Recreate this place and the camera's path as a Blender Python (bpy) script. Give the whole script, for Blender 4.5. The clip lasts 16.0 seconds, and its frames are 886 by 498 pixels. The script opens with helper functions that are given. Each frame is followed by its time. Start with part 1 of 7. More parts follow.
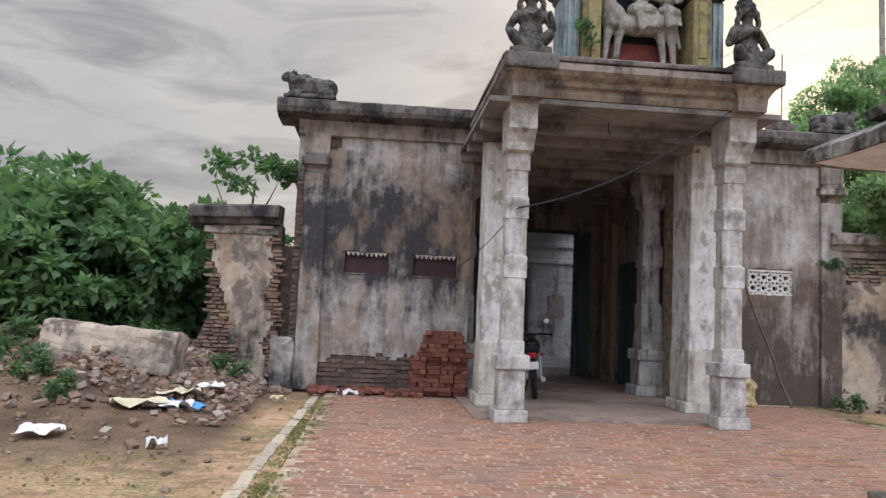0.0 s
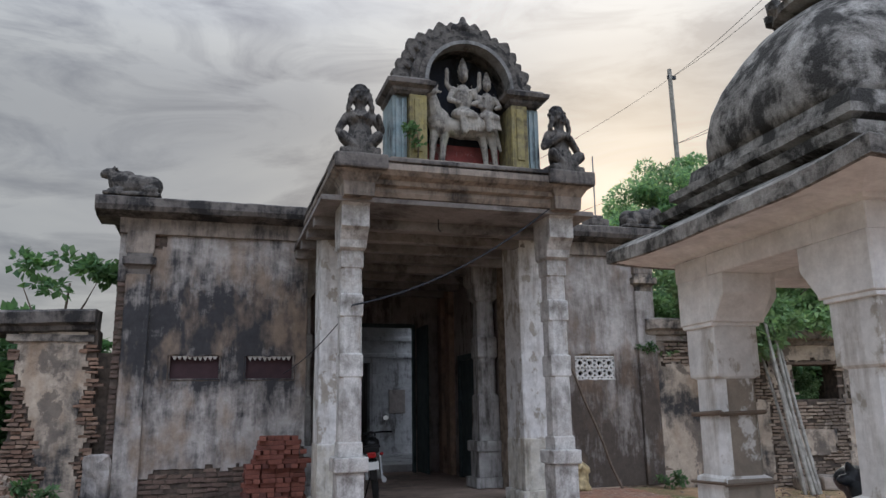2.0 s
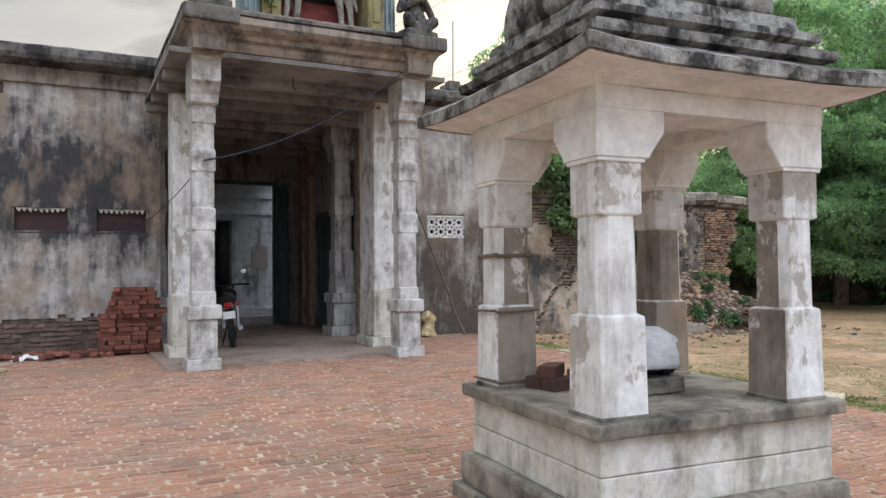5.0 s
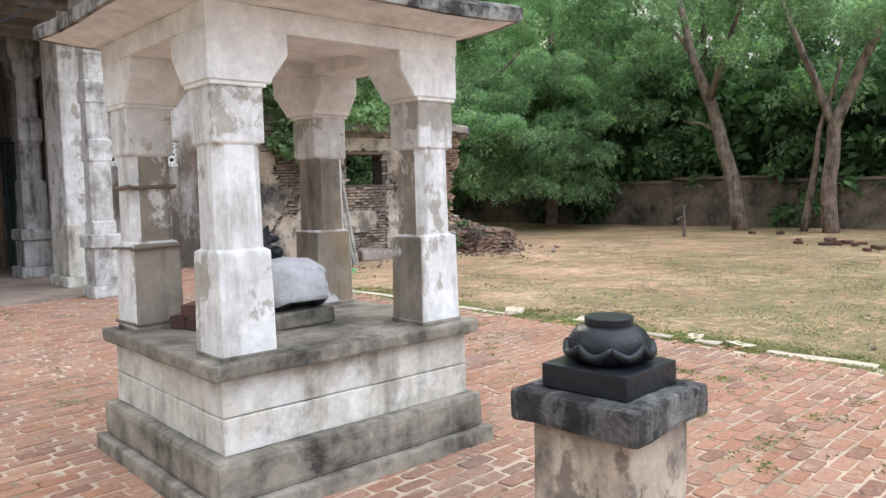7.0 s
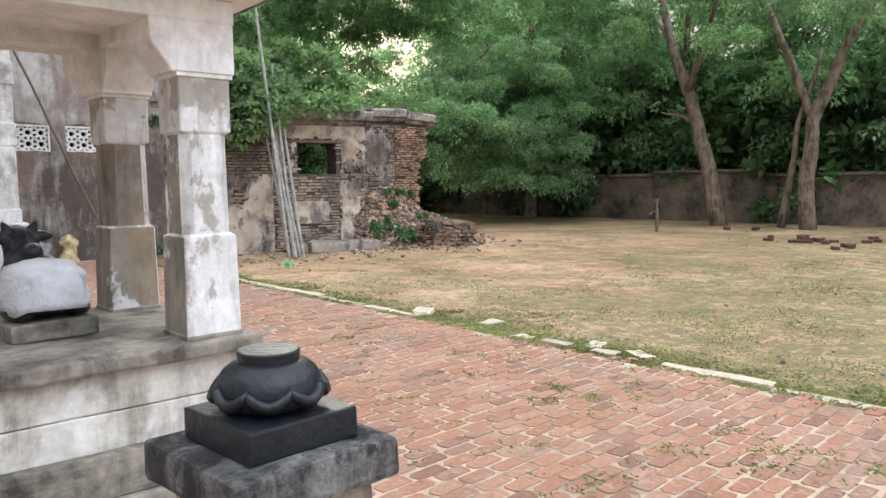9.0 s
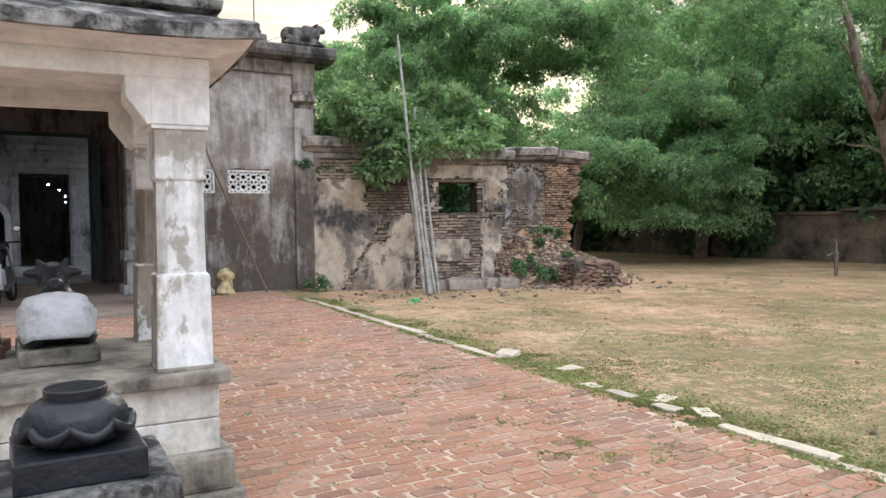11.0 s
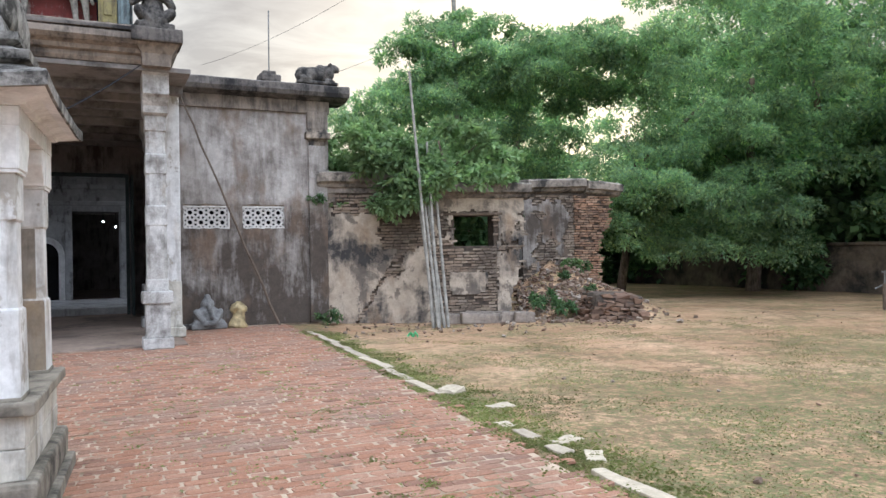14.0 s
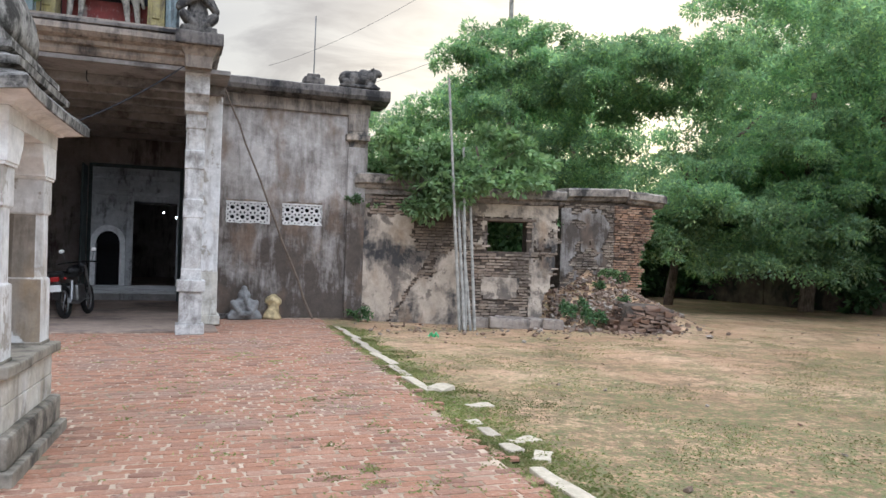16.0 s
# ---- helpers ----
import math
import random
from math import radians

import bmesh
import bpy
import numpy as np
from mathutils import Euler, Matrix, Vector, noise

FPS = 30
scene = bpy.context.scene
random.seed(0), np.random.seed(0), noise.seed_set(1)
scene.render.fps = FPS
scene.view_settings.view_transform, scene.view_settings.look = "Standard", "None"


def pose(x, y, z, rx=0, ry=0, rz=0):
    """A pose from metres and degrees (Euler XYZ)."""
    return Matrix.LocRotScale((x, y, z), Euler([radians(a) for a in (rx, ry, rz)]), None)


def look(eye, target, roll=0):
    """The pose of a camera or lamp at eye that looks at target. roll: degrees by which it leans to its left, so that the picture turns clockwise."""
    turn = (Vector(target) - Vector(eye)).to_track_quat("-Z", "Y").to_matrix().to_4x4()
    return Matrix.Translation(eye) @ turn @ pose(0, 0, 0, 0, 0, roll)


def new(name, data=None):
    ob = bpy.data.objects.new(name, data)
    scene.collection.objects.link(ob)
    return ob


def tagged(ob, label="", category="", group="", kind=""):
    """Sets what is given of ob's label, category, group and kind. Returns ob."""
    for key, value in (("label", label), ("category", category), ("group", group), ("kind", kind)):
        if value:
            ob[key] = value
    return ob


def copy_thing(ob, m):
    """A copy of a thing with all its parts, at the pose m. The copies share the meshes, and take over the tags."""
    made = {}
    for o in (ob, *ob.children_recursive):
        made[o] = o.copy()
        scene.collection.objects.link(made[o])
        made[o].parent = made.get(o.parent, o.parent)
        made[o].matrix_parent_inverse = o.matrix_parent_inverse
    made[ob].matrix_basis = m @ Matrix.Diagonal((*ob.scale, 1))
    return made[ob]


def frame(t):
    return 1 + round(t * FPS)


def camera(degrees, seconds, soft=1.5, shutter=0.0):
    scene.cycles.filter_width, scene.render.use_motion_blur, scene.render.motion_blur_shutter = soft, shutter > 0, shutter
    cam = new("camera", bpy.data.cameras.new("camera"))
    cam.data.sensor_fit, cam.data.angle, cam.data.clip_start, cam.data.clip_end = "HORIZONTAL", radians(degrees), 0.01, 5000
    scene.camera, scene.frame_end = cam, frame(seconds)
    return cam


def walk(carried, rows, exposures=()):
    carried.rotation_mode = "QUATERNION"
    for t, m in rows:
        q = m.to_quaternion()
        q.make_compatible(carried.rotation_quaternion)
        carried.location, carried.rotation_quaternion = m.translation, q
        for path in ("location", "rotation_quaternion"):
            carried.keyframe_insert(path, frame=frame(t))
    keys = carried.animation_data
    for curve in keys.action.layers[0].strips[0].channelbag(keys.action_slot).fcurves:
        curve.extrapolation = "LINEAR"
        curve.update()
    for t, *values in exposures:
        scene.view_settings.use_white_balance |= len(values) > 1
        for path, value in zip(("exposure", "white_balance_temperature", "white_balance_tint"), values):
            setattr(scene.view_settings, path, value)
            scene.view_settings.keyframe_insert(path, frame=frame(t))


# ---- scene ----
cam = camera(61.5, 16.0)
PATH = [
    (0, (1.36, 3.773, 1.422), (1.533, 5.759, 1.589), 2.5),
    (0.5, (1.394, 3.756, 1.457), (1.767, 5.7, 1.746), 0.8),
    (1, (1.421, 3.753, 1.471), (1.889, 5.662, 1.841), -0.1),
    (1.5, (1.444, 3.759, 1.483), (1.973, 5.644, 1.892), -0.5),
    (2, (1.448, 3.76, 1.488), (2.026, 5.629, 1.906), -0.9),
    (2.5, (1.447, 3.766, 1.482), (2.057, 5.628, 1.884), -1.3),
    (3, (1.419, 3.766, 1.46), (2.056, 5.627, 1.819), -1.4),
    (3.2, (1.404, 3.753, 1.453), (2.051, 5.616, 1.786), -1.4),
    (5.3, (1.551, 3.102, 1.379), (2.599, 4.806, 1.356), -0.2),
    (5.5, (1.486, 3.167, 1.392), (2.681, 4.77, 1.332), 0.8),
    (6, (1.623, 3.045, 1.393), (2.959, 4.531, 1.31), 1.0),
    (6.5, (1.84, 2.951, 1.373), (3.213, 4.399, 1.242), -0.5),
    (7, (2.101, 2.927, 1.391), (3.525, 4.323, 1.233), -1.4),
    (7.5, (2.367, 2.882, 1.388), (3.893, 4.166, 1.237), -2.9),
    (8, (2.686, 2.729, 1.391), (4.233, 3.986, 1.221), -2.5),
    (8.5, (2.955, 2.655, 1.377), (4.453, 3.967, 1.193), -0.7),
    (9, (3.255, 2.589, 1.387), (4.672, 3.988, 1.203), -0.7),
    (9.5, (3.458, 2.435, 1.389), (4.733, 3.968, 1.242), -2.1),
    (10, (3.684, 2.236, 1.408), (4.813, 3.881, 1.28), -2.1),
    (10.2, (3.789, 2.173, 1.403), (4.879, 3.846, 1.284), -1.8),
    (12.3, (4.694, 1.717, 1.408), (5.674, 3.459, 1.362), -0.1),
    (12.5, (4.796, 1.691, 1.408), (5.754, 3.446, 1.367), -0.1),
    (13, (5.003, 1.534, 1.403), (5.87, 3.335, 1.374), -1.5),
    (13.5, (5.202, 1.361, 1.419), (6.018, 3.187, 1.405), -1.8),
    (14, (5.428, 1.313, 1.403), (6.266, 3.129, 1.414), -1.0),
    (14.5, (5.592, 1.182, 1.417), (6.366, 3.027, 1.435), -0.3),
    (15, (5.733, 0.978, 1.419), (6.394, 2.866, 1.434), 0.3),
    (15.5, (5.86, 0.835, 1.42), (6.511, 2.726, 1.44), 0.7),
    (16, (6.005, 0.772, 1.391), (6.678, 2.655, 1.412), 1.7),
]
SKY, SUN = 0.9, 1.3
EXPOSURES = [(0, 0.22, 6400, 13), (0.5, 0.12, 6250, 12), (1.0, -0.1, 6100, 11), (1.5, -0.28, 5950, 10), (3.2, -0.33, 5900, 10), (5.3, 0.41, 6250, 9), (6.4, 0.66, 6200, 9), (10.2, 0.58, 6300, 9), (12.3, 0.47, 6100, 9), (16, 0.44, 5950, 9)]
walk(cam, [(t, look(eye, target, roll)) for t, eye, target, roll in PATH], EXPOSURES)

# ---------------------------------------------------------------- world, sun
SUN_AZ, SUN_EL = 32.0, 16.0
world = bpy.data.worlds.new("world")
scene.world = world
world.use_nodes = True
wn, wl = world.node_tree.nodes, world.node_tree.links
wn.clear()
w_out = wn.new("ShaderNodeOutputWorld")
w_bg = wn.new("ShaderNodeBackground")
w_sky = wn.new("ShaderNodeTexSky")
w_sky.sky_type = "NISHITA"
w_sky.sun_disc = False
w_sky.sun_elevation = radians(SUN_EL)
w_sky.sun_rotation = radians(SUN_AZ)
w_sky.dust_density = 3.0
w_co = wn.new("ShaderNodeTexCoord")
w_map = wn.new("ShaderNodeMapping")
w_map.inputs["Scale"].default_value = (1.6, 1.0, 4.5)
w_map.inputs["Rotation"].default_value = (0.0, 0.35, 0.5)
w_noise = wn.new("ShaderNodeTexNoise")
w_noise.inputs["Scale"].default_value = 1.5
w_noise.inputs["Detail"].default_value = 7.0
w_noise.inputs["Roughness"].default_value = 0.52
w_noise.inputs["Distortion"].default_value = 0.5
w_ramp = wn.new("ShaderNodeValToRGB")
w_ramp.color_ramp.elements[0].position = 0.36
w_ramp.color_ramp.elements[0].color = (0.40, 0.405, 0.42, 1)
w_ramp.color_ramp.elements[1].position = 0.61
w_ramp.color_ramp.elements[1].color = (0.53, 0.525, 0.51, 1)
sun_dir = Vector((math.sin(radians(SUN_AZ)) * math.cos(radians(SUN_EL)), math.cos(radians(SUN_AZ)) * math.cos(radians(SUN_EL)), math.sin(radians(SUN_EL))))
w_dot = wn.new("ShaderNodeVectorMath")
w_dot.operation = "DOT_PRODUCT"
w_dot.inputs[1].default_value = sun_dir
w_glow = wn.new("ShaderNodeValToRGB")
w_glow.color_ramp.elements[0].position = 0.62
w_glow.color_ramp.elements[0].color = (0, 0, 0, 1)
w_glow.color_ramp.elements[1].position = 1.0
w_glow.color_ramp.elements[1].color = (0.09, 0.065, 0.03, 1)
w_add = wn.new("ShaderNodeMixRGB")
w_add.blend_type = "ADD"
w_add.inputs[0].default_value = 1.0
w_mul = wn.new("ShaderNodeMixRGB")
w_mul.blend_type = "MULTIPLY"
w_mul.inputs[0].default_value = 1.0
w_mul.inputs[2].default_value = (0.1, 0.1, 0.1, 1)
w_mix = wn.new("ShaderNodeMixRGB")
w_mix.inputs[0].default_value = 0.86
wl.new(w_co.outputs["Generated"], w_map.inputs["Vector"])
wl.new(w_map.outputs["Vector"], w_noise.inputs["Vector"])
wl.new(w_noise.outputs["Fac"], w_ramp.inputs["Fac"])
wl.new(w_co.outputs["Generated"], w_dot.inputs[0])
wl.new(w_dot.outputs["Value"], w_glow.inputs["Fac"])
w_map2 = wn.new("ShaderNodeMapping")
w_map2.inputs["Scale"].default_value = (1.5, 1.5, 6.0)
w_map2.inputs["Rotation"].default_value = (0.35, -0.45, 0.3)
w_cloud = wn.new("ShaderNodeTexNoise")
w_cloud.inputs["Scale"].default_value = 2.6
w_cloud.inputs["Detail"].default_value = 9.0
w_cloud.inputs["Roughness"].default_value = 0.6
w_cloud.inputs["Distortion"].default_value = 0.9
w_dark = wn.new("ShaderNodeValToRGB")
w_dark.color_ramp.elements[0].position = 0.46
w_dark.color_ramp.elements[0].color = (1, 1, 1, 1)
w_dark.color_ramp.elements[1].position = 0.66
w_dark.color_ramp.elements[1].color = (0.56, 0.57, 0.62, 1)
w_band = wn.new("ShaderNodeMixRGB")
w_band.blend_type = "MULTIPLY"
w_band.inputs[0].default_value = 1.0
wl.new(w_co.outputs["Generated"], w_map2.inputs["Vector"])
wl.new(w_map2.outputs["Vector"], w_cloud.inputs["Vector"])
wl.new(w_cloud.outputs["Fac"], w_dark.inputs["Fac"])
wl.new(w_ramp.outputs["Color"], w_band.inputs[1])
wl.new(w_dark.outputs["Color"], w_band.inputs[2])
wl.new(w_band.outputs["Color"], w_add.inputs[1])
wl.new(w_glow.outputs["Color"], w_add.inputs[2])
wl.new(w_sky.outputs["Color"], w_mul.inputs[1])
wl.new(w_mul.outputs["Color"], w_mix.inputs[1])
wl.new(w_add.outputs["Color"], w_mix.inputs[2])
w_sep = wn.new("ShaderNodeSeparateXYZ")
wl.new(w_co.outputs["Generated"], w_sep.inputs[0])
w_zen = wn.new("ShaderNodeValToRGB")
w_zen.color_ramp.interpolation = "EASE"
w_zen.color_ramp.elements[0].position = 0.34
w_zen.color_ramp.elements[0].color = (0.222, 0.221, 0.219, 1)
w_zen.color_ramp.elements[1].position = 0.85
w_zen.color_ramp.elements[1].color = (0.83, 0.855, 0.89, 1)
w_five = wn.new("ShaderNodeMixRGB")
w_five.blend_type = "MULTIPLY"
w_five.inputs[0].default_value = 1.0
w_five.inputs[2].default_value = (13.0, 13.0, 13.0, 1)
w_all = wn.new("ShaderNodeMixRGB")
w_all.blend_type = "MULTIPLY"
w_all.inputs[0].default_value = 1.0
wl.new(w_sep.outputs["Z"], w_zen.inputs["Fac"])
wl.new(w_zen.outputs["Color"], w_five.inputs[1])
wl.new(w_mix.outputs["Color"], w_all.inputs[1])
wl.new(w_five.outputs["Color"], w_all.inputs[2])
w_opp = wn.new("ShaderNodeVectorMath")
w_opp.operation = "DOT_PRODUCT"
w_opp.inputs[1].default_value = (0.1, -0.99, 0.1)
wl.new(w_co.outputs["Generated"], w_opp.inputs[0])
w_front = wn.new("ShaderNodeValToRGB")
w_front.color_ramp.interpolation = "EASE"
w_front.color_ramp.elements[0].position = 0.0
w_front.color_ramp.elements[0].color = (0.385, 0.38, 0.37, 1)
w_front.color_ramp.elements[1].position = 0.9
w_front.color_ramp.elements[1].color = (0.96, 0.97, 1.02, 1)
wl.new(w_opp.outputs["Value"], w_front.inputs["Fac"])
w_gain = wn.new("ShaderNodeMixRGB")
w_gain.blend_type = "MULTIPLY"
w_gain.inputs[0].default_value = 1.0
wl.new(w_all.outputs["Color"], w_gain.inputs[1])
wl.new(w_front.outputs["Color"], w_gain.inputs[2])
wl.new(w_gain.outputs["Color"], w_bg.inputs["Color"])
w_bg.inputs["Strength"].default_value = SKY
wl.new(w_bg.outputs["Background"], w_out.inputs["Surface"])

sun = new("sun", bpy.data.lights.new("sun", "SUN"))
sun.data.energy = SUN
sun.data.angle = radians(22)
sun.data.color = (1.0, 0.93, 0.84)
sun.matrix_world = look(sun_dir * 60, (0, 0, 0))


# ---------------------------------------------------------------- materials
def ramp(nt, fac, stops):
    r = nt.nodes.new("ShaderNodeValToRGB")
    els = r.color_ramp.elements
    while len(els) < len(stops):
        els.new(0.5)
    for e, (p, c) in zip(els, stops):
        e.position = p
        e.color = (*c, 1) if not isinstance(c, (int, float)) else (c, c, c, 1)
    nt.links.new(fac, r.inputs["Fac"])
    return r.outputs["Color"]


def tex_noise(nt, scale, detail=5.0, stretch=(1, 1, 1), rough=0.55, distort=0.0, off=(0, 0, 0)):
    co = nt.nodes.new("ShaderNodeTexCoord")
    mp = nt.nodes.new("ShaderNodeMapping")
    mp.inputs["Scale"].default_value = stretch
    mp.inputs["Location"].default_value = off
    no = nt.nodes.new("ShaderNodeTexNoise")
    no.inputs["Scale"].default_value = scale
    no.inputs["Detail"].default_value = detail
    no.inputs["Roughness"].default_value = rough
    no.inputs["Distortion"].default_value = distort
    nt.links.new(co.outputs["Object"], mp.inputs["Vector"])
    nt.links.new(mp.outputs["Vector"], no.inputs["Vector"])
    return no.outputs["Fac"]


def mixc(nt, fac, a, b, mode="MIX"):
    m = nt.nodes.new("ShaderNodeMixRGB")
    m.blend_type = mode
    for sock, v in ((m.inputs[0], fac), (m.inputs[1], a), (m.inputs[2], b)):
        if isinstance(v, (int, float)):
            sock.default_value = v if sock == m.inputs[0] else (v, v, v, 1)
        elif isinstance(v, tuple):
            sock.default_value = (*v, 1)
        else:
            nt.links.new(v, sock)
    return m.outputs["Color"]


def math_node(nt, op, a, b):
    m = nt.nodes.new("ShaderNodeMath")
    m.operation = op
    for sock, v in ((m.inputs[0], a), (m.inputs[1], b)):
        if isinstance(v, (int, float)):
            sock.default_value = v
        else:
            nt.links.new(v, sock)
    return m.outputs[0]


def begin(name, rough=0.85, metal=0.0):
    m = bpy.data.materials.new(name)
    m.use_nodes = True
    nt = m.node_tree
    b = nt.nodes["Principled BSDF"]
    b.inputs["Roughness"].default_value = rough
    b.inputs["Metallic"].default_value = metal
    b.inputs["Specular IOR Level"].default_value = 0.3
    return m, nt, b


def bump(nt, b, height, strength=0.4, dist=0.02):
    bp = nt.nodes.new("ShaderNodeBump")
    bp.inputs["Strength"].default_value = strength
    bp.inputs["Distance"].default_value = dist
    nt.links.new(height, bp.inputs["Height"])
    nt.links.new(bp.outputs["Normal"], b.inputs["Normal"])


def weathered(name, base, base2, stain, lo=0.45, hi=0.65, big=1.1, streak=0.5, fine=28.0, rough=0.9, relief=0.35, zlo=None, stain2=None, lo2=0.56, peel=None, peel_lo=0.57, peel_scale=1.8, peel_soft=0.025):
    """Old limewash, cement or stone: two tones, dark mould in blotches and runs, fine grain."""
    m, nt, b = begin(name, rough)
    tone = ramp(nt, tex_noise(nt, big * 1.7, 4), [(0.35, base), (0.68, base2)])
    blot = tex_noise(nt, big, 9, off=(3, 1, 7), rough=0.70, distort=0.3)
    runs = tex_noise(nt, 4.6, 7, stretch=(1.6, 1.6, 0.26), rough=0.68)
    both = mixc(nt, streak, blot, runs)
    both = math_node(nt, "ADD", math_node(nt, "MULTIPLY", both, 1.9), -0.45)
    if zlo is not None:
        co = nt.nodes.new("ShaderNodeTexCoord")
        sp = nt.nodes.new("ShaderNodeSeparateXYZ")
        nt.links.new(co.outputs["Object"], sp.inputs[0])
        band = ramp(nt, math_node(nt, "DIVIDE", sp.outputs["Z"], 5.0), zlo)
        both = mixc(nt, 1.0, both, band, "ADD")
    mask = ramp(nt, both, [(lo, 0.0), (hi, 1.0)])
    col = mixc(nt, mask, tone, stain)
    if stain2 is not None:
        warm = ramp(nt, tex_noise(nt, 1.9, 5, stretch=(1, 1, 0.5), off=(9, 4, 2)), [(lo2, 0.0), (lo2 + 0.14, 0.75)])
        col = mixc(nt, warm, col, stain2)
    if peel is not None:
        bare = ramp(nt, tex_noise(nt, peel_scale, 9, stretch=(1, 1, 0.75), off=(12, 7, 4), rough=0.66), [(peel_lo, 0.0), (peel_lo + peel_soft, 0.85)])
        col = mixc(nt, bare, col, peel)
    g = 0.86 if fine < 30 else 0.66
    grain = ramp(nt, tex_noise(nt, fine, 5, rough=0.75), [(0.3, g), (0.7, 2.0 - g - 0.08)])
    mott = ramp(nt, tex_noise(nt, 6.5, 6, rough=0.7), [(0.34, 0.74), (0.62, 1.06)])
    col = mixc(nt, 0.8, mixc(nt, 0.85, col, mott, "MULTIPLY"), grain, "MULTIPLY")
    nt.links.new(col, b.inputs["Base Color"])
    h = mixc(nt, 0.5, tex_noise(nt, fine, 6, rough=0.7), tex_noise(nt, 5.0, 4))
    bump(nt, b, h, relief, 0.02)
    return m


def plain(name, col, rough=0.6, metal=0.0, vary=0.25, scale=12.0, relief=0.15, col2=None):
    m, nt, b = begin(name, rough, metal)
    n = tex_noise(nt, scale, 5)
    c2 = col2 or tuple(c * (1 - vary) for c in col)
    nt.links.new(ramp(nt, n, [(0.35, c2), (0.65, col)]), b.inputs["Base Color"])
    bump(nt, b, tex_noise(nt, scale * 4, 4), relief, 0.01)
    return m


def pieces(name, cols, rough=0.9, scale=18.0, relief=0.4, island=False, dirt=(0.10, 0.08, 0.07), dirt_lo=0.55, smear=None):
    """Bricks and stones, each of its own tone."""
    m, nt, b = begin(name, rough)
    if island:
        src = nt.nodes.new("ShaderNodeNewGeometry").outputs["Random Per Island"]
    else:
        src = nt.nodes.new("ShaderNodeObjectInfo").outputs["Random"]
    n = len(cols)
    tone = ramp(nt, src, [((i + 0.5) / n, c) for i, c in enumerate(cols)])
    blot = ramp(nt, tex_noise(nt, 1.3, 6, off=(5, 2, 1)), [(dirt_lo, 0.0), (dirt_lo + 0.2, 0.6)])
    col = mixc(nt, blot, tone, dirt)
    if smear is not None:
        geo = nt.nodes.new("ShaderNodeNewGeometry")
        for sc, lo, c, k in ((9.0, 0.56, smear, 0.6), (5.0, 0.58, (0.13, 0.085, 0.07), 0.6)):
            no = nt.nodes.new("ShaderNodeTexNoise")
            no.inputs["Scale"].default_value = sc
            no.inputs["Detail"].default_value = 8.0
            no.inputs["Roughness"].default_value = 0.7
            nt.links.new(geo.outputs["Position"], no.inputs["Vector"])
            col = mixc(nt, ramp(nt, no.outputs["Fac"], [(lo, 0.0), (lo + 0.07, k)]), col, c)
    grain = ramp(nt, tex_noise(nt, scale, 6, rough=0.75), [(0.3, 0.62), (0.7, 1.2)])
    col = mixc(nt, 0.85, col, grain, "MULTIPLY")
    nt.links.new(col, b.inputs["Base Color"])
    bump(nt, b, tex_noise(nt, scale * 1.5, 6, rough=0.7), relief, 0.015)
    return m


def leafy(name, cols, rough=0.55, trans=0.25):
    m, nt, b = begin(name, rough)
    b.inputs["Specular IOR Level"].default_value = 0.1
    src = nt.nodes.new("ShaderNodeNewGeometry").outputs["Random Per Island"]
    n = len(cols)
    tone = ramp(nt, src, [((i + 0.5) / n, c) for i, c in enumerate(cols)])
    big = ramp(nt, tex_noise(nt, 0.9, 3), [(0.35, 0.6), (0.65, 1.35)])
    col = mixc(nt, 1.0, tone, big, "MULTIPLY")
    nt.links.new(col, b.inputs["Base Color"])
    tr = nt.nodes.new("ShaderNodeBsdfTranslucent")
    nt.links.new(mixc(nt, 1.0, col, (1.22, 1.36, 0.95), "MULTIPLY"), tr.inputs["Color"])
    mx = nt.nodes.new("ShaderNodeMixShader")
    mx.inputs[0].default_value = trans
    nt.links.new(b.outputs[0], mx.inputs[1])
    nt.links.new(tr.outputs[0], mx.inputs[2])
    nt.links.new(mx.outputs[0], nt.nodes["Material Output"].inputs["Surface"])
    return m


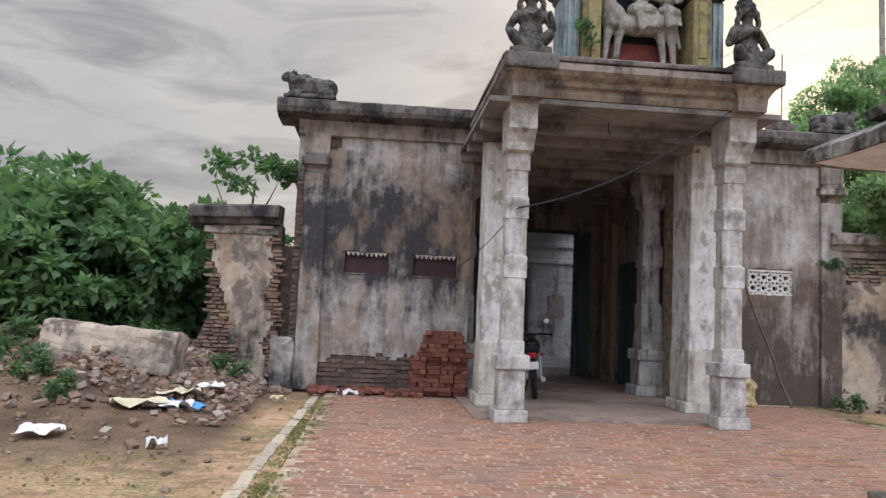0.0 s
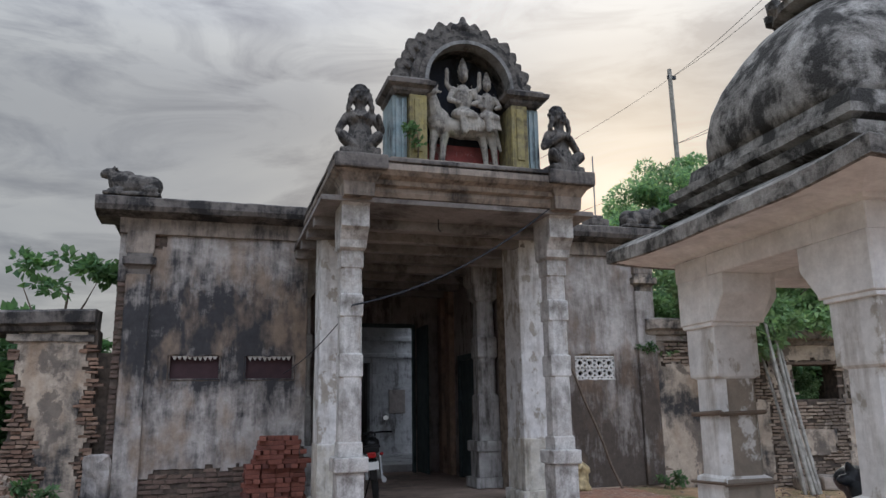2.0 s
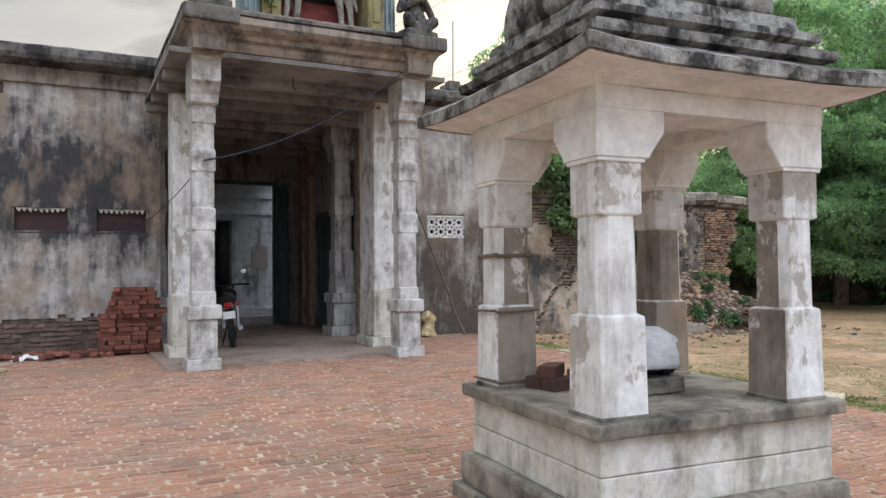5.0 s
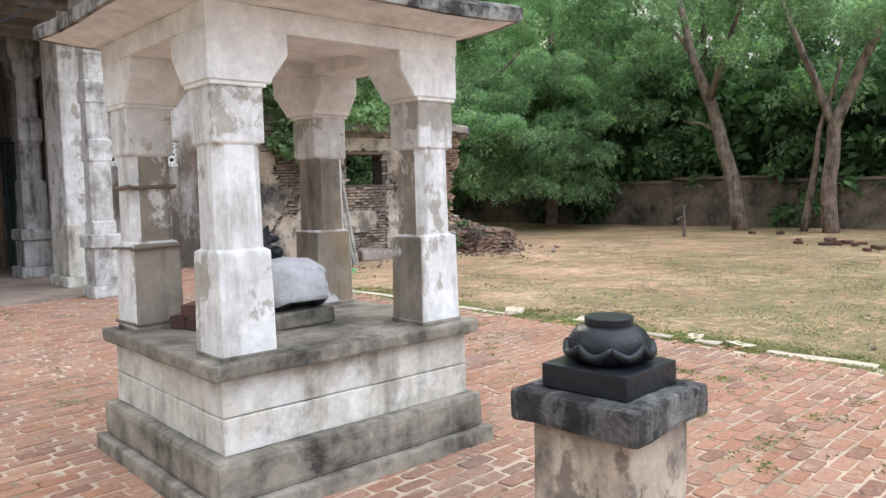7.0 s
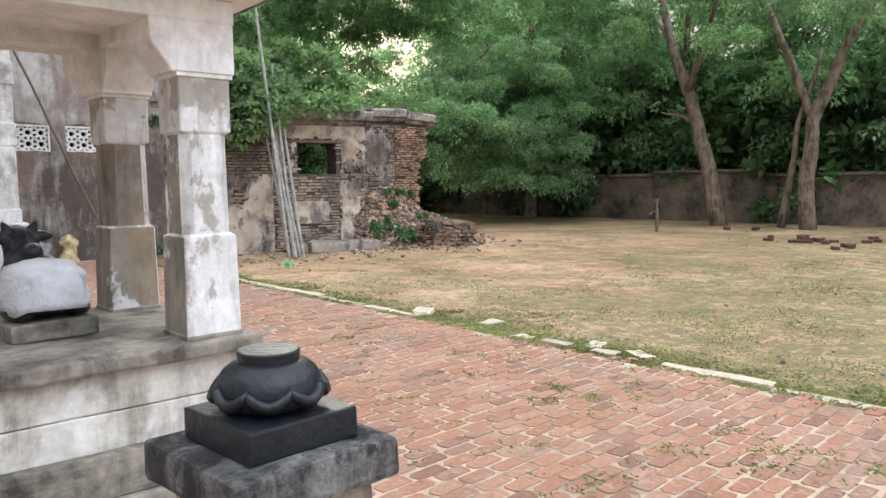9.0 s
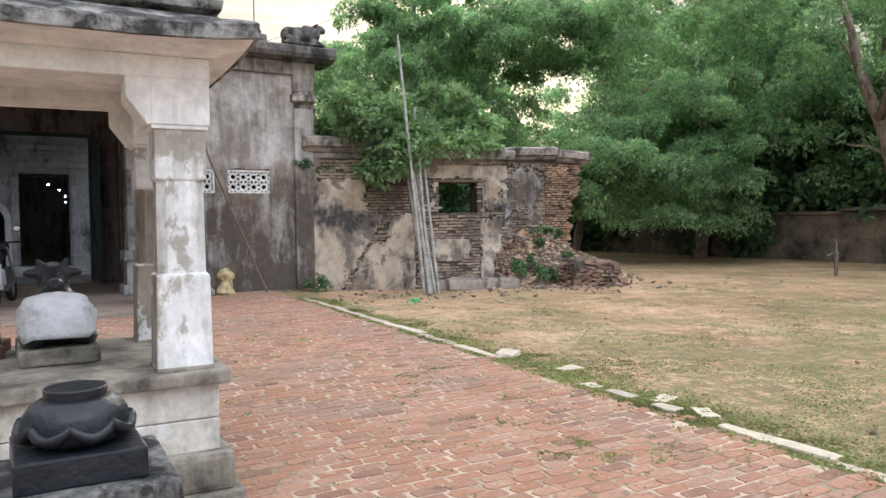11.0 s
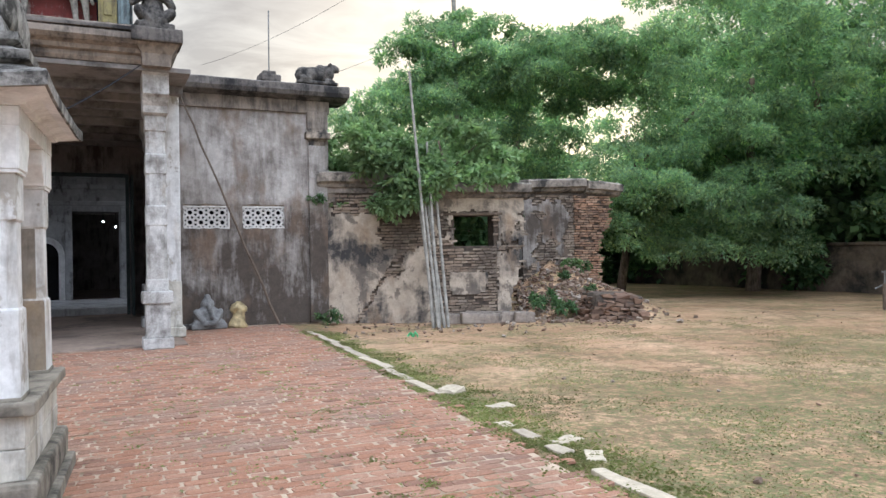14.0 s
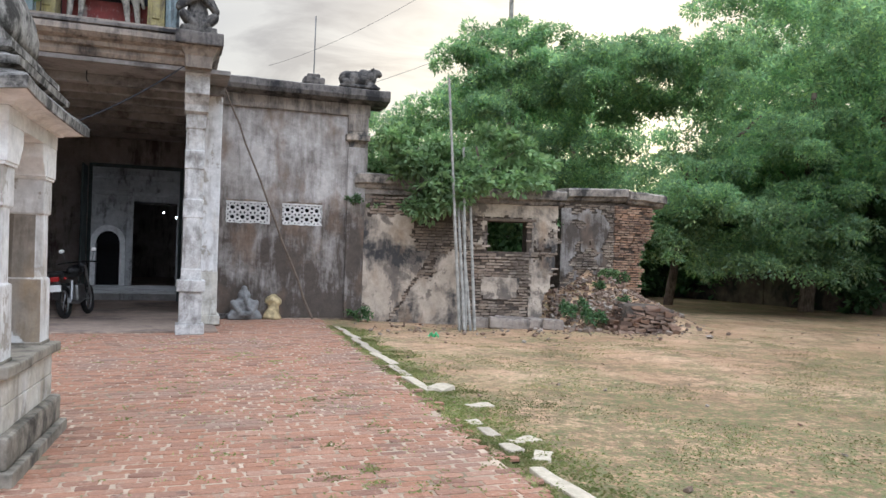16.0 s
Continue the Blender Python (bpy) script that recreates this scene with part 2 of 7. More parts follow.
def ground_material():
    m, nt, b = begin("soil", 0.97)
    co = nt.nodes.new("ShaderNodeTexCoord")
    sp = nt.nodes.new("ShaderNodeSeparateXYZ")
    nt.links.new(co.outputs["Object"], sp.inputs[0])
    tone = ramp(nt, tex_noise(nt, 0.35, 8, rough=0.7), [(0.36, (0.31, 0.185, 0.105)), (0.50, (0.46, 0.29, 0.175)), (0.64, (0.58, 0.385, 0.245))])
    cover = ramp(nt, math_node(nt, "MULTIPLY", sp.outputs["Y"], 0.05), [(0.12, 0.17), (0.28, 0.10), (0.45, 0.03), (0.58, -0.08), (0.8, -0.11)])
    mats = mixc(nt, 1.0, tex_noise(nt, 0.6, 9, off=(4, 8, 0), rough=0.78), cover, "ADD")
    thatch = mixc(nt, 1.0, ramp(nt, mats, [(0.42, 0.0), (0.56, 1.0)]), ramp(nt, tex_noise(nt, 5.5, 9, rough=0.82), [(0.44, 0.0), (0.53, 1.0)]), "MULTIPLY")
    col = mixc(nt, mixc(nt, 1.0, thatch, 0.85, "MULTIPLY"), tone, (0.175, 0.125, 0.072))
    green = mixc(nt, 1.0, tex_noise(nt, 1.1, 8, off=(1, 3, 5), rough=0.75), cover, "ADD")
    green = mixc(nt, 1.0, ramp(nt, green, [(0.46, 0.0), (0.60, 0.9)]), ramp(nt, tex_noise(nt, 17, 6, rough=0.75), [(0.45, 0.0), (0.55, 0.9)]), "MULTIPLY")
    col = mixc(nt, green, col, (0.135, 0.165, 0.062))
    west = ramp(nt, math_node(nt, "MULTIPLY", sp.outputs["X"], -0.5), [(0.0, 0.0), (0.15, 1.0)])
    back = ramp(nt, math_node(nt, "MULTIPLY", math_node(nt, "ADD", sp.outputs["Y"], -9.5), 0.25), [(0.1, 0.0), (0.6, 1.0)])
    earth = ramp(nt, tex_noise(nt, 1.4, 6, off=(2, 2, 2)), [(0.38, (0.085, 0.056, 0.038)), (0.62, (0.185, 0.12, 0.078))])
    col = mixc(nt, mixc(nt, 1.0, west, back, "MULTIPLY"), col, earth)
    line = math_node(nt, "ADD", math_node(nt, "MULTIPLY", sp.outputs["Y"], -0.066), -8.12)
    off = math_node(nt, "ABSOLUTE", math_node(nt, "ADD", sp.outputs["X"], line), 0.0)
    verge = ramp(nt, math_node(nt, "SUBTRACT", math_node(nt, "MULTIPLY", tex_noise(nt, 1.6, 5, off=(7, 1, 1)), 2.0), off), [(0.45, 0.0), (0.95, 0.6)])
    verge = mixc(nt, 1.0, verge, ramp(nt, tex_noise(nt, 13, 5, rough=0.7), [(0.40, 0.1), (0.56, 1.0)]), "MULTIPLY")
    col = mixc(nt, verge, col, (0.15, 0.165, 0.07))
    speck = ramp(nt, tex_noise(nt, 38, 6, rough=0.8), [(0.36, 0.42), (0.56, 1.15)])
    col = mixc(nt, 0.75, col, speck, "MULTIPLY")
    nt.links.new(col, b.inputs["Base Color"])
    bump(nt, b, mixc(nt, 0.5, tex_noise(nt, 40, 5), tex_noise(nt, 7, 5)), 0.7, 0.04)
    return m


M_SOIL = ground_material()
M_PAVER = pieces("paver_brick", [(0.33, 0.165, 0.105), (0.38, 0.20, 0.13), (0.30, 0.165, 0.115), (0.41, 0.23, 0.155), (0.35, 0.175, 0.11), (0.39, 0.235, 0.165), (0.25, 0.135, 0.095)], island=True, dirt=(0.25, 0.185, 0.15), scale=30, dirt_lo=0.47, relief=0.7, smear=(0.43, 0.325, 0.24))
M_PAVER_OB = pieces("paver_brick_single", [(0.33, 0.165, 0.105), (0.38, 0.20, 0.13), (0.30, 0.165, 0.115), (0.41, 0.23, 0.155), (0.35, 0.175, 0.11), (0.39, 0.235, 0.165), (0.25, 0.135, 0.095)], dirt=(0.24, 0.165, 0.13), scale=30, dirt_lo=0.62, relief=0.7, smear=(0.43, 0.325, 0.24))
M_MORTAR = weathered("pale_lime_mortar", (0.52, 0.41, 0.305), (0.41, 0.305, 0.22), (0.24, 0.185, 0.12), 0.48, 0.66, big=1.4, streak=0.0)
M_CEMENT = weathered("cement_floor", (0.27, 0.205, 0.165), (0.34, 0.26, 0.21), (0.17, 0.13, 0.11), 0.5, 0.7, big=0.9, streak=0.0, relief=0.2)
M_WALL = weathered("mouldy_limewash", (0.46, 0.43, 0.405), (0.33, 0.295, 0.265), (0.048, 0.047, 0.05), 0.44, 0.78, big=2.3, streak=0.45,
                   zlo=[(0.0, 0.16), (0.10, 0.04), (0.16, -0.06), (0.26, 0.02), (0.34, 0.08), (0.40, 0.26), (0.52, 0.38), (0.60, 0.36), (0.70, 0.22), (0.82, 0.02), (0.88, -0.02), (1.0, 0.1)], stain2=(0.30, 0.225, 0.165), lo2=0.52)
M_WALL_R = weathered("brown_run_limewash", (0.50, 0.465, 0.435), (0.38, 0.345, 0.315), (0.095, 0.077, 0.064), 0.44, 0.80, big=0.9, streak=0.38,
                     zlo=[(0.0, 0.34), (0.3, 0.24), (0.44, 0.28), (0.52, 0.05), (0.66, -0.08), (0.8, -0.14), (0.88, 0.02), (0.94, 0.14)], stain2=(0.20, 0.14, 0.10), lo2=0.54)
M_RUIN_PLASTER = weathered("ruin_plaster", (0.54, 0.455, 0.365), (0.42, 0.345, 0.27), (0.06, 0.057, 0.056), 0.42, 0.66, big=1.0, streak=0.2, stain2=(0.30, 0.21, 0.14), lo2=0.56, peel=(0.16, 0.135, 0.115), peel_lo=0.55, peel_scale=1.5)
M_CORNICE = weathered("black_weathered_cornice", (0.20, 0.18, 0.165), (0.14, 0.125, 0.115), (0.035, 0.034, 0.035), 0.42, 0.62, big=1.6, streak=0.3)
M_FRIEZE = weathered("ochre_stained_plaster", (0.36, 0.305, 0.255), (0.25, 0.21, 0.178), (0.07, 0.062, 0.058), 0.44, 0.72, big=1.6, streak=0.5)
M_PAVWHITE = weathered("worn_white_limewash", (0.74, 0.735, 0.725), (0.64, 0.63, 0.61), (0.27, 0.235, 0.195), 0.50, 0.86, big=2.8, streak=0.7, relief=0.22, stain2=(0.46, 0.37, 0.27), lo2=0.60, peel=(0.36, 0.325, 0.275), peel_lo=0.545, peel_scale=3.4, peel_soft=0.03)
# stained bare render, darkened to carry the shade of inner column faces
M_PAVSHADED = weathered("shaded_grey_brown_render", (0.27, 0.235, 0.195), (0.35, 0.30, 0.245), (0.12, 0.105, 0.088), 0.46, 0.8, big=2.2, streak=0.6, relief=0.25, stain2=(0.36, 0.25, 0.14), lo2=0.58, peel=(0.70, 0.69, 0.67), peel_lo=0.575, peel_scale=3.0, peel_soft=0.03)
M_PAVTOP = weathered("white_limewash", (0.84, 0.84, 0.835), (0.78, 0.775, 0.76), (0.46, 0.43, 0.39), 0.60, 0.98, big=1.8, streak=0.5, relief=0.2, stain2=(0.62, 0.56, 0.48), lo2=0.67)
M_PAVBASE = weathered("grey_stained_stone", (0.62, 0.60, 0.54), (0.52, 0.485, 0.41), (0.16, 0.14, 0.11), 0.47, 0.82, big=2.6, streak=0.5, stain2=(0.33, 0.26, 0.18), lo2=0.6, peel=(0.68, 0.67, 0.64), peel_lo=0.53, peel_scale=2.8, peel_soft=0.08)
M_PAVSLAB = weathered("dirty_cement_slab", (0.34, 0.305, 0.25), (0.23, 0.205, 0.165), (0.055, 0.05, 0.042), 0.42, 0.72, big=2.4, streak=0.2)
M_MOULDSTONE = weathered("moss_black_roof_stone", (0.40, 0.385, 0.36), (0.26, 0.245, 0.225), (0.045, 0.043, 0.04), 0.38, 0.60, big=5.0, streak=0.25, fine=70, relief=1.0, peel=(0.42, 0.41, 0.385), peel_lo=0.56, peel_scale=6.0, peel_soft=0.12)
M_SLABSTONE = weathered("rough_grey_slab_stone", (0.34, 0.33, 0.31), (0.24, 0.232, 0.22), (0.05, 0.048, 0.046), 0.34, 0.60, big=4.0, streak=0.5, fine=48, relief=2.2, peel=(0.025, 0.025, 0.026), peel_lo=0.515, peel_scale=7.0, peel_soft=0.06)
M_GRANITE = weathered("whitewashed_granite", (0.62, 0.61, 0.59), (0.47, 0.45, 0.425), (0.15, 0.135, 0.12), 0.44, 0.78, big=2.6, streak=0.3, fine=60, relief=0.5, stain2=(0.30, 0.24, 0.18), lo2=0.62)
M_DARKCOL = weathered("smoke_dark_stone", (0.22, 0.205, 0.19), (0.15, 0.14, 0.13), (0.05, 0.047, 0.045), 0.46, 0.66, big=1.6, streak=0.5)
M_GREYCOL = weathered("grey_limewashed_stone", (0.46, 0.45, 0.44), (0.34, 0.33, 0.32), (0.10, 0.092, 0.085), 0.46, 0.74, big=1.8, streak=0.6)
M_CEIL = weathered("sooty_ceiling", (0.30, 0.28, 0.27), (0.22, 0.205, 0.195), (0.08, 0.072, 0.068), 0.5, 0.74, big=0.9, streak=0.0)
M_PASSAGE = weathered("passage_plaster", (0.34, 0.30, 0.275), (0.25, 0.22, 0.20), (0.10, 0.075, 0.07), 0.5, 0.68, big=1.0, streak=0.5)
M_OCHRE = weathered("brown_stained_passage_plaster", (0.34, 0.24, 0.17), (0.25, 0.19, 0.15), (0.09, 0.065, 0.05), 0.5, 0.75, big=1.4, streak=0.5)
M_INNER = weathered("inner_grey_stone", (0.52, 0.525, 0.525), (0.40, 0.40, 0.40), (0.12, 0.115, 0.11), 0.52, 0.72, big=1.3, streak=0.4)
M_STATUE = weathered("weathered_figure_stone", (0.17, 0.155, 0.14), (0.095, 0.088, 0.082), (0.028, 0.027, 0.027), 0.42, 0.64, big=5.0, streak=0.1, fine=50, relief=0.9)
M_RUINBRICK = pieces("ruin_brick", [(0.36, 0.285, 0.215), (0.27, 0.20, 0.15), (0.42, 0.345, 0.27), (0.22, 0.165, 0.125), (0.31, 0.24, 0.185)], island=True, dirt=(0.09, 0.08, 0.072), dirt_lo=0.42)
M_DARKBRICK = pieces("sooted_wall_brick", [(0.15, 0.105, 0.085), (0.12, 0.085, 0.07), (0.19, 0.135, 0.105), (0.10, 0.075, 0.062)], island=True, dirt=(0.05, 0.043, 0.04), dirt_lo=0.48)
M_ORANGEBRICK = pieces("raw_orange_brick", [(0.42, 0.255, 0.165), (0.34, 0.20, 0.13), (0.47, 0.32, 0.22), (0.22, 0.14, 0.10)], island=True, dirt=(0.12, 0.085, 0.065), dirt_lo=0.44)
M_RAWBRICK = pieces("crumbled_red_brick", [(0.26, 0.165, 0.115), (0.20, 0.12, 0.085), (0.32, 0.225, 0.165), (0.15, 0.10, 0.075)], island=True, dirt=(0.09, 0.07, 0.058), dirt_lo=0.44)
M_JOINT = plain("dark_earth_joint", (0.12, 0.095, 0.075), 0.97, scale=9, relief=0.6, col2=(0.055, 0.045, 0.038))
M_COPING = weathered("stained_coping", (0.42, 0.365, 0.31), (0.29, 0.25, 0.215), (0.06, 0.056, 0.053), 0.40, 0.66, big=1.8, streak=0.2)
M_IDOLSTONE = weathered("pale_idol_stone", (0.28, 0.28, 0.275), (0.20, 0.20, 0.197), (0.09, 0.088, 0.085), 0.45, 0.75, big=4.0, streak=0.1, fine=50, relief=0.5)
M_OLDBRICK = pieces("sooty_brick", [(0.10, 0.05, 0.04), (0.13, 0.065, 0.05), (0.08, 0.045, 0.038)], dirt=(0.05, 0.035, 0.03))
M_RUINCORE = plain("ruin_core", (0.36, 0.29, 0.225), 0.97, scale=7, relief=0.6, col2=(0.17, 0.13, 0.10))
M_REDBRICK = pieces("new_red_brick", [(0.22, 0.085, 0.062), (0.17, 0.066, 0.05), (0.26, 0.105, 0.075), (0.13, 0.055, 0.045)], dirt=(0.07, 0.035, 0.03))
M_STONES = pieces("rubble_stone", [(0.22, 0.155, 0.11), (0.19, 0.115, 0.08), (0.30, 0.235, 0.185), (0.21, 0.125, 0.09), (0.26, 0.19, 0.14), (0.38, 0.33, 0.28), (0.17, 0.12, 0.09)], island=True)
M_KERB = pieces("kerb_stone", [(0.50, 0.43, 0.33), (0.55, 0.48, 0.37), (0.42, 0.36, 0.28)], dirt=(0.26, 0.21, 0.15))
M_BLACK = plain("oiled_black_granite", (0.010, 0.012, 0.0155), 0.34, vary=0.3, scale=9, relief=0.5, col2=(0.018, 0.0205, 0.025))
M_CLOTH = plain("white_cotton_cloth", (0.58, 0.58, 0.60), 0.95, vary=0.22, scale=9, relief=1.0)
M_WOODRED = plain("maroon_shutter", (0.055, 0.028, 0.032), 0.7, vary=0.3, scale=6)
M_JALI = plain("painted_jali", (0.66, 0.64, 0.61), 0.9, vary=0.3, scale=8)
# near-black colour standing in for the shade of unlit recesses
M_PAINTSHADE = plain("painted_interior_shade", (0.012, 0.012, 0.013), 0.95)
M_STEM = plain("bamboo", (0.37, 0.35, 0.31), 0.75, vary=0.45, scale=7)
M_STICK = plain("bare_wood_stick", (0.17, 0.13, 0.10), 0.85, vary=0.35, scale=8)
M_BARK = weathered("bark", (0.27, 0.205, 0.165), (0.19, 0.14, 0.11), (0.08, 0.062, 0.05), 0.45, 0.65, big=2.5, streak=0.6, relief=0.8)
M_LEAF = leafy("neem_leaf", [(0.215, 0.325, 0.215), (0.28, 0.40, 0.235), (0.155, 0.245, 0.18), (0.41, 0.51, 0.25), (0.24, 0.355, 0.24)], rough=0.8, trans=0.6)
M_BUSH = leafy("broad_leaf", [(0.10, 0.18, 0.09), (0.13, 0.22, 0.10), (0.08, 0.145, 0.08), (0.17, 0.265, 0.12)], rough=0.7, trans=0.4)
M_CREEPER = leafy("creeper_leaf", [(0.19, 0.285, 0.15), (0.23, 0.335, 0.17), (0.15, 0.23, 0.125), (0.28, 0.38, 0.19)], rough=0.7, trans=0.4)
M_GRASS = leafy("grass_blade", [(0.20, 0.235, 0.085), (0.28, 0.265, 0.13), (0.16, 0.20, 0.07), (0.34, 0.30, 0.17)], trans=0.4)
M_DRYGRASS = leafy("dry_grass_blade", [(0.26, 0.22, 0.12), (0.33, 0.265, 0.155), (0.18, 0.205, 0.085), (0.19, 0.165, 0.095), (0.22, 0.225, 0.10)], trans=0.4)
M_DRYLEAF = pieces("dry_leaf_litter", [(0.22, 0.14, 0.08), (0.32, 0.23, 0.13), (0.14, 0.09, 0.06), (0.38, 0.30, 0.18), (0.16, 0.17, 0.07)], island=True, dirt_lo=0.9)
M_TEAL = weathered("faded_teal_paint", (0.25, 0.33, 0.35), (0.31, 0.36, 0.37), (0.09, 0.10, 0.105), 0.52, 0.72, big=3.0)
M_YELLOW = weathered("faded_yellow_paint", (0.34, 0.29, 0.12), (0.26, 0.23, 0.13), (0.10, 0.085, 0.06), 0.46, 0.70, big=4.0)
M_REDPAINT = weathered("faded_red_paint", (0.24, 0.06, 0.055), (0.19, 0.06, 0.055), (0.33, 0.27, 0.25), 0.54, 0.66, big=4.0)
M_BLUE = weathered("dark_blue_niche_paint", (0.035, 0.042, 0.06), (0.05, 0.055, 0.07), (0.02, 0.02, 0.022), 0.5, 0.7, big=3.0)
M_PAINTSTONE = weathered("painted_relief", (0.42, 0.39, 0.34), (0.31, 0.295, 0.265), (0.09, 0.083, 0.08), 0.46, 0.70, big=7.0, stain2=(0.25, 0.28, 0.10), lo2=0.58)
M_PLANK = plain("teal_door_wood", (0.055, 0.075, 0.075), 0.7, vary=0.4, scale=5)
M_METAL = plain("dull_steel", (0.30, 0.30, 0.30), 0.4, 0.9)
M_RUBBER = plain("tyre_rubber", (0.018, 0.018, 0.018), 0.8)
M_BIKE = plain("black_bike_paint", (0.012, 0.012, 0.013), 0.25)
M_TAIL = plain("red_lamp_plastic", (0.32, 0.012, 0.012), 0.2)
M_PLATE = plain("white_number_plate", (0.75, 0.75, 0.73), 0.5, vary=0.05)
M_CABLE = plain("black_cable", (0.03, 0.035, 0.045), 0.6)
M_PAPER = plain("waste_paper", (0.72, 0.71, 0.69), 0.9, vary=0.1)
M_PAPERY = plain("cream_paper", (0.60, 0.55, 0.40), 0.9, vary=0.1)
M_PAPERB = plain("blue_plastic", (0.10, 0.33, 0.62), 0.5, vary=0.1)
M_GREENPL = plain("green_plastic", (0.12, 0.55, 0.25), 0.5, vary=0.1)
M_GOLD = plain("gold_foil_wrap", (0.66, 0.53, 0.30), 0.45, 0.25, vary=0.6, scale=9, relief=1.0)
M_COMPOUND = weathered("compound_wall", (0.24, 0.185, 0.14), (0.14, 0.108, 0.085), (0.045, 0.042, 0.038), 0.40, 0.70, big=0.9, streak=0.08)
M_LAMP = bpy.data.materials.new("lamp_glow")
M_LAMP.use_nodes = True
M_LAMP.node_tree.nodes["Principled BSDF"].inputs["Emission Color"].default_value = (0.9, 0.95, 1.0, 1)
M_LAMP.node_tree.nodes["Principled BSDF"].inputs["Emission Strength"].default_value = 12.0


# ---------------------------------------------------------------- mesh helpers
def part(name, bm, material, parent=None, label="", smooth=False):
    me = bpy.data.meshes.new(name)
    if isinstance(bm, tuple):
        me.from_pydata(bm[0], [], bm[1])
    else:
        bm.normal_update()
        bm.to_mesh(me)
        bm.free()
    me.materials.append(material)
    if smooth:
        me.polygons.foreach_set("use_smooth", [True] * len(me.polygons))
    ob = new(name, me)
    if parent is not None:
        ob.parent = parent
    if label:
        ob["label"] = label
    return ob


def thing(name, label, category, group="", kind="", at=(0, 0, 0)):
    ob = new(name)
    ob.location = at
    ob.empty_display_size = 0.1
    return tagged(ob, label, category, group, kind)


def box(x0, x1, y0, y1, z0, z1, bevel=0.012, cuts=0, wob=0.0, seed=0.0, bm=None):
    """A block; cuts and wob make its faces and edges uneven."""
    own = bm is None
    b = bmesh.new()
    bmesh.ops.create_cube(b, size=1.0)
    for v in b.verts:
        v.co = Vector(((x0 + x1) / 2 + v.co.x * (x1 - x0), (y0 + y1) / 2 + v.co.y * (y1 - y0), (z0 + z1) / 2 + v.co.z * (z1 - z0)))
    if bevel > 0:
        bmesh.ops.bevel(b, geom=list(b.edges), offset=min(bevel, 0.4 * min(x1 - x0, y1 - y0, z1 - z0)), segments=2, affect="EDGES", profile=0.6)
    if cuts:
        bmesh.ops.subdivide_edges(b, edges=[e for e in b.edges if e.calc_length() > 0.08], cuts=cuts, use_grid_fill=True)
    if wob:
        for v in b.verts:
            v.co += noise.noise_vector(v.co * 3.1 + Vector((seed, 0, 0))) * wob + noise.noise_vector(v.co * 11.0 + Vector((0, seed, 0))) * wob * 0.5
    if own:
        return b
    me = bpy.data.meshes.new("tmp")
    b.to_mesh(me)
    b.free()
    bm.from_mesh(me)
    bpy.data.meshes.remove(me)
    return bm


def loft(rings, caps=True, bm=None):
    """A skin over rings, each a list of points."""
    bm = bm or bmesh.new()
    rows = [[bm.verts.new(p) for p in r] for r in rings]
    for a, b in zip(rows, rows[1:]):
        for i in range(len(a)):
            j = (i + 1) % len(a)
            bm.faces.new((a[i], a[j], b[j], b[i]))
    if caps:
        bm.faces.new(list(reversed(rows[0])))
        bm.faces.new(rows[-1])
    return bm


def sq(cx, cy, hx, hy, z, c=0.0):
    """A rectangle, or with c its corners cut off, always of eight points."""
    c = max(c, 0.006)
    return [Vector((cx + x, cy + y, z)) for x, y in ((hx - c, -hy), (hx, -hy + c), (hx, hy - c), (hx - c, hy), (-hx + c, hy), (-hx, hy - c), (-hx, -hy + c), (-hx + c, -hy))]


def ring(cx, cy, r, z, n=24, ry=None, turn=0.0):
    ry = r if ry is None else ry
    return [Vector((cx + r * math.cos(turn + 2 * math.pi * i / n), cy + ry * math.sin(turn + 2 * math.pi * i / n), z)) for i in range(n)]


def tube(points, radii, n=8, bm=None):
    bm = bm or bmesh.new()
    pts = [Vector(p) for p in points]
    if isinstance(radii, (int, float)):
        radii = [radii] * len(pts)
    rings = []
    for i, p in enumerate(pts):
        d = (pts[min(i + 1, len(pts) - 1)] - pts[max(i - 1, 0)]).normalized()
        u = d.cross(Vector((0.31, 0.2, 0.93)) if abs(d.z) < 0.9 else Vector((1, 0, 0))).normalized()
        v = d.cross(u)
        rings.append([p + (u * math.cos(2 * math.pi * k / n) + v * math.sin(2 * math.pi * k / n)) * radii[i] for k in range(n)])
    return loft(rings, True, bm)


def sweep(points, n, sag=0.0):
    a, b = Vector(points[0]), Vector(points[1])
    return [a.lerp(b, i / n) - Vector((0, 0, sag * 4 * (i / n) * (1 - i / n))) for i in range(n + 1)]


def ball(bm, c, r, sub=2, turn=(0, 0, 0)):
    """An ellipsoid of radii r at c."""
    r = (r, r, r) if isinstance(r, (int, float)) else r
    m = Matrix.Translation(c) @ Euler([radians(a) for a in turn]).to_matrix().to_4x4() @ Matrix.Diagonal((*r, 1))
    bmesh.ops.create_icosphere(bm, subdivisions=sub, radius=1.0, matrix=m)
    return bm


def limb(bm, a, b, r0, r1):
    tube([Vector(a).lerp(Vector(b), i / 4) for i in range(5)], [r0 + (r1 - r0) * i / 4 for i in range(5)], 8, bm)
    ball(bm, a, r0, 1)
    ball(bm, b, r1, 1)


def carve(ob, voxel=0.02):
    """Fuses the lumps of a figure into one skin."""
    md = ob.modifiers.new("fuse", "REMESH")
    md.mode = "VOXEL"
    md.voxel_size = voxel
    md.use_smooth_shade = True
    sm = ob.modifiers.new("soften", "SMOOTH")
    sm.factor = 0.5
    sm.iterations = 3
    return ob


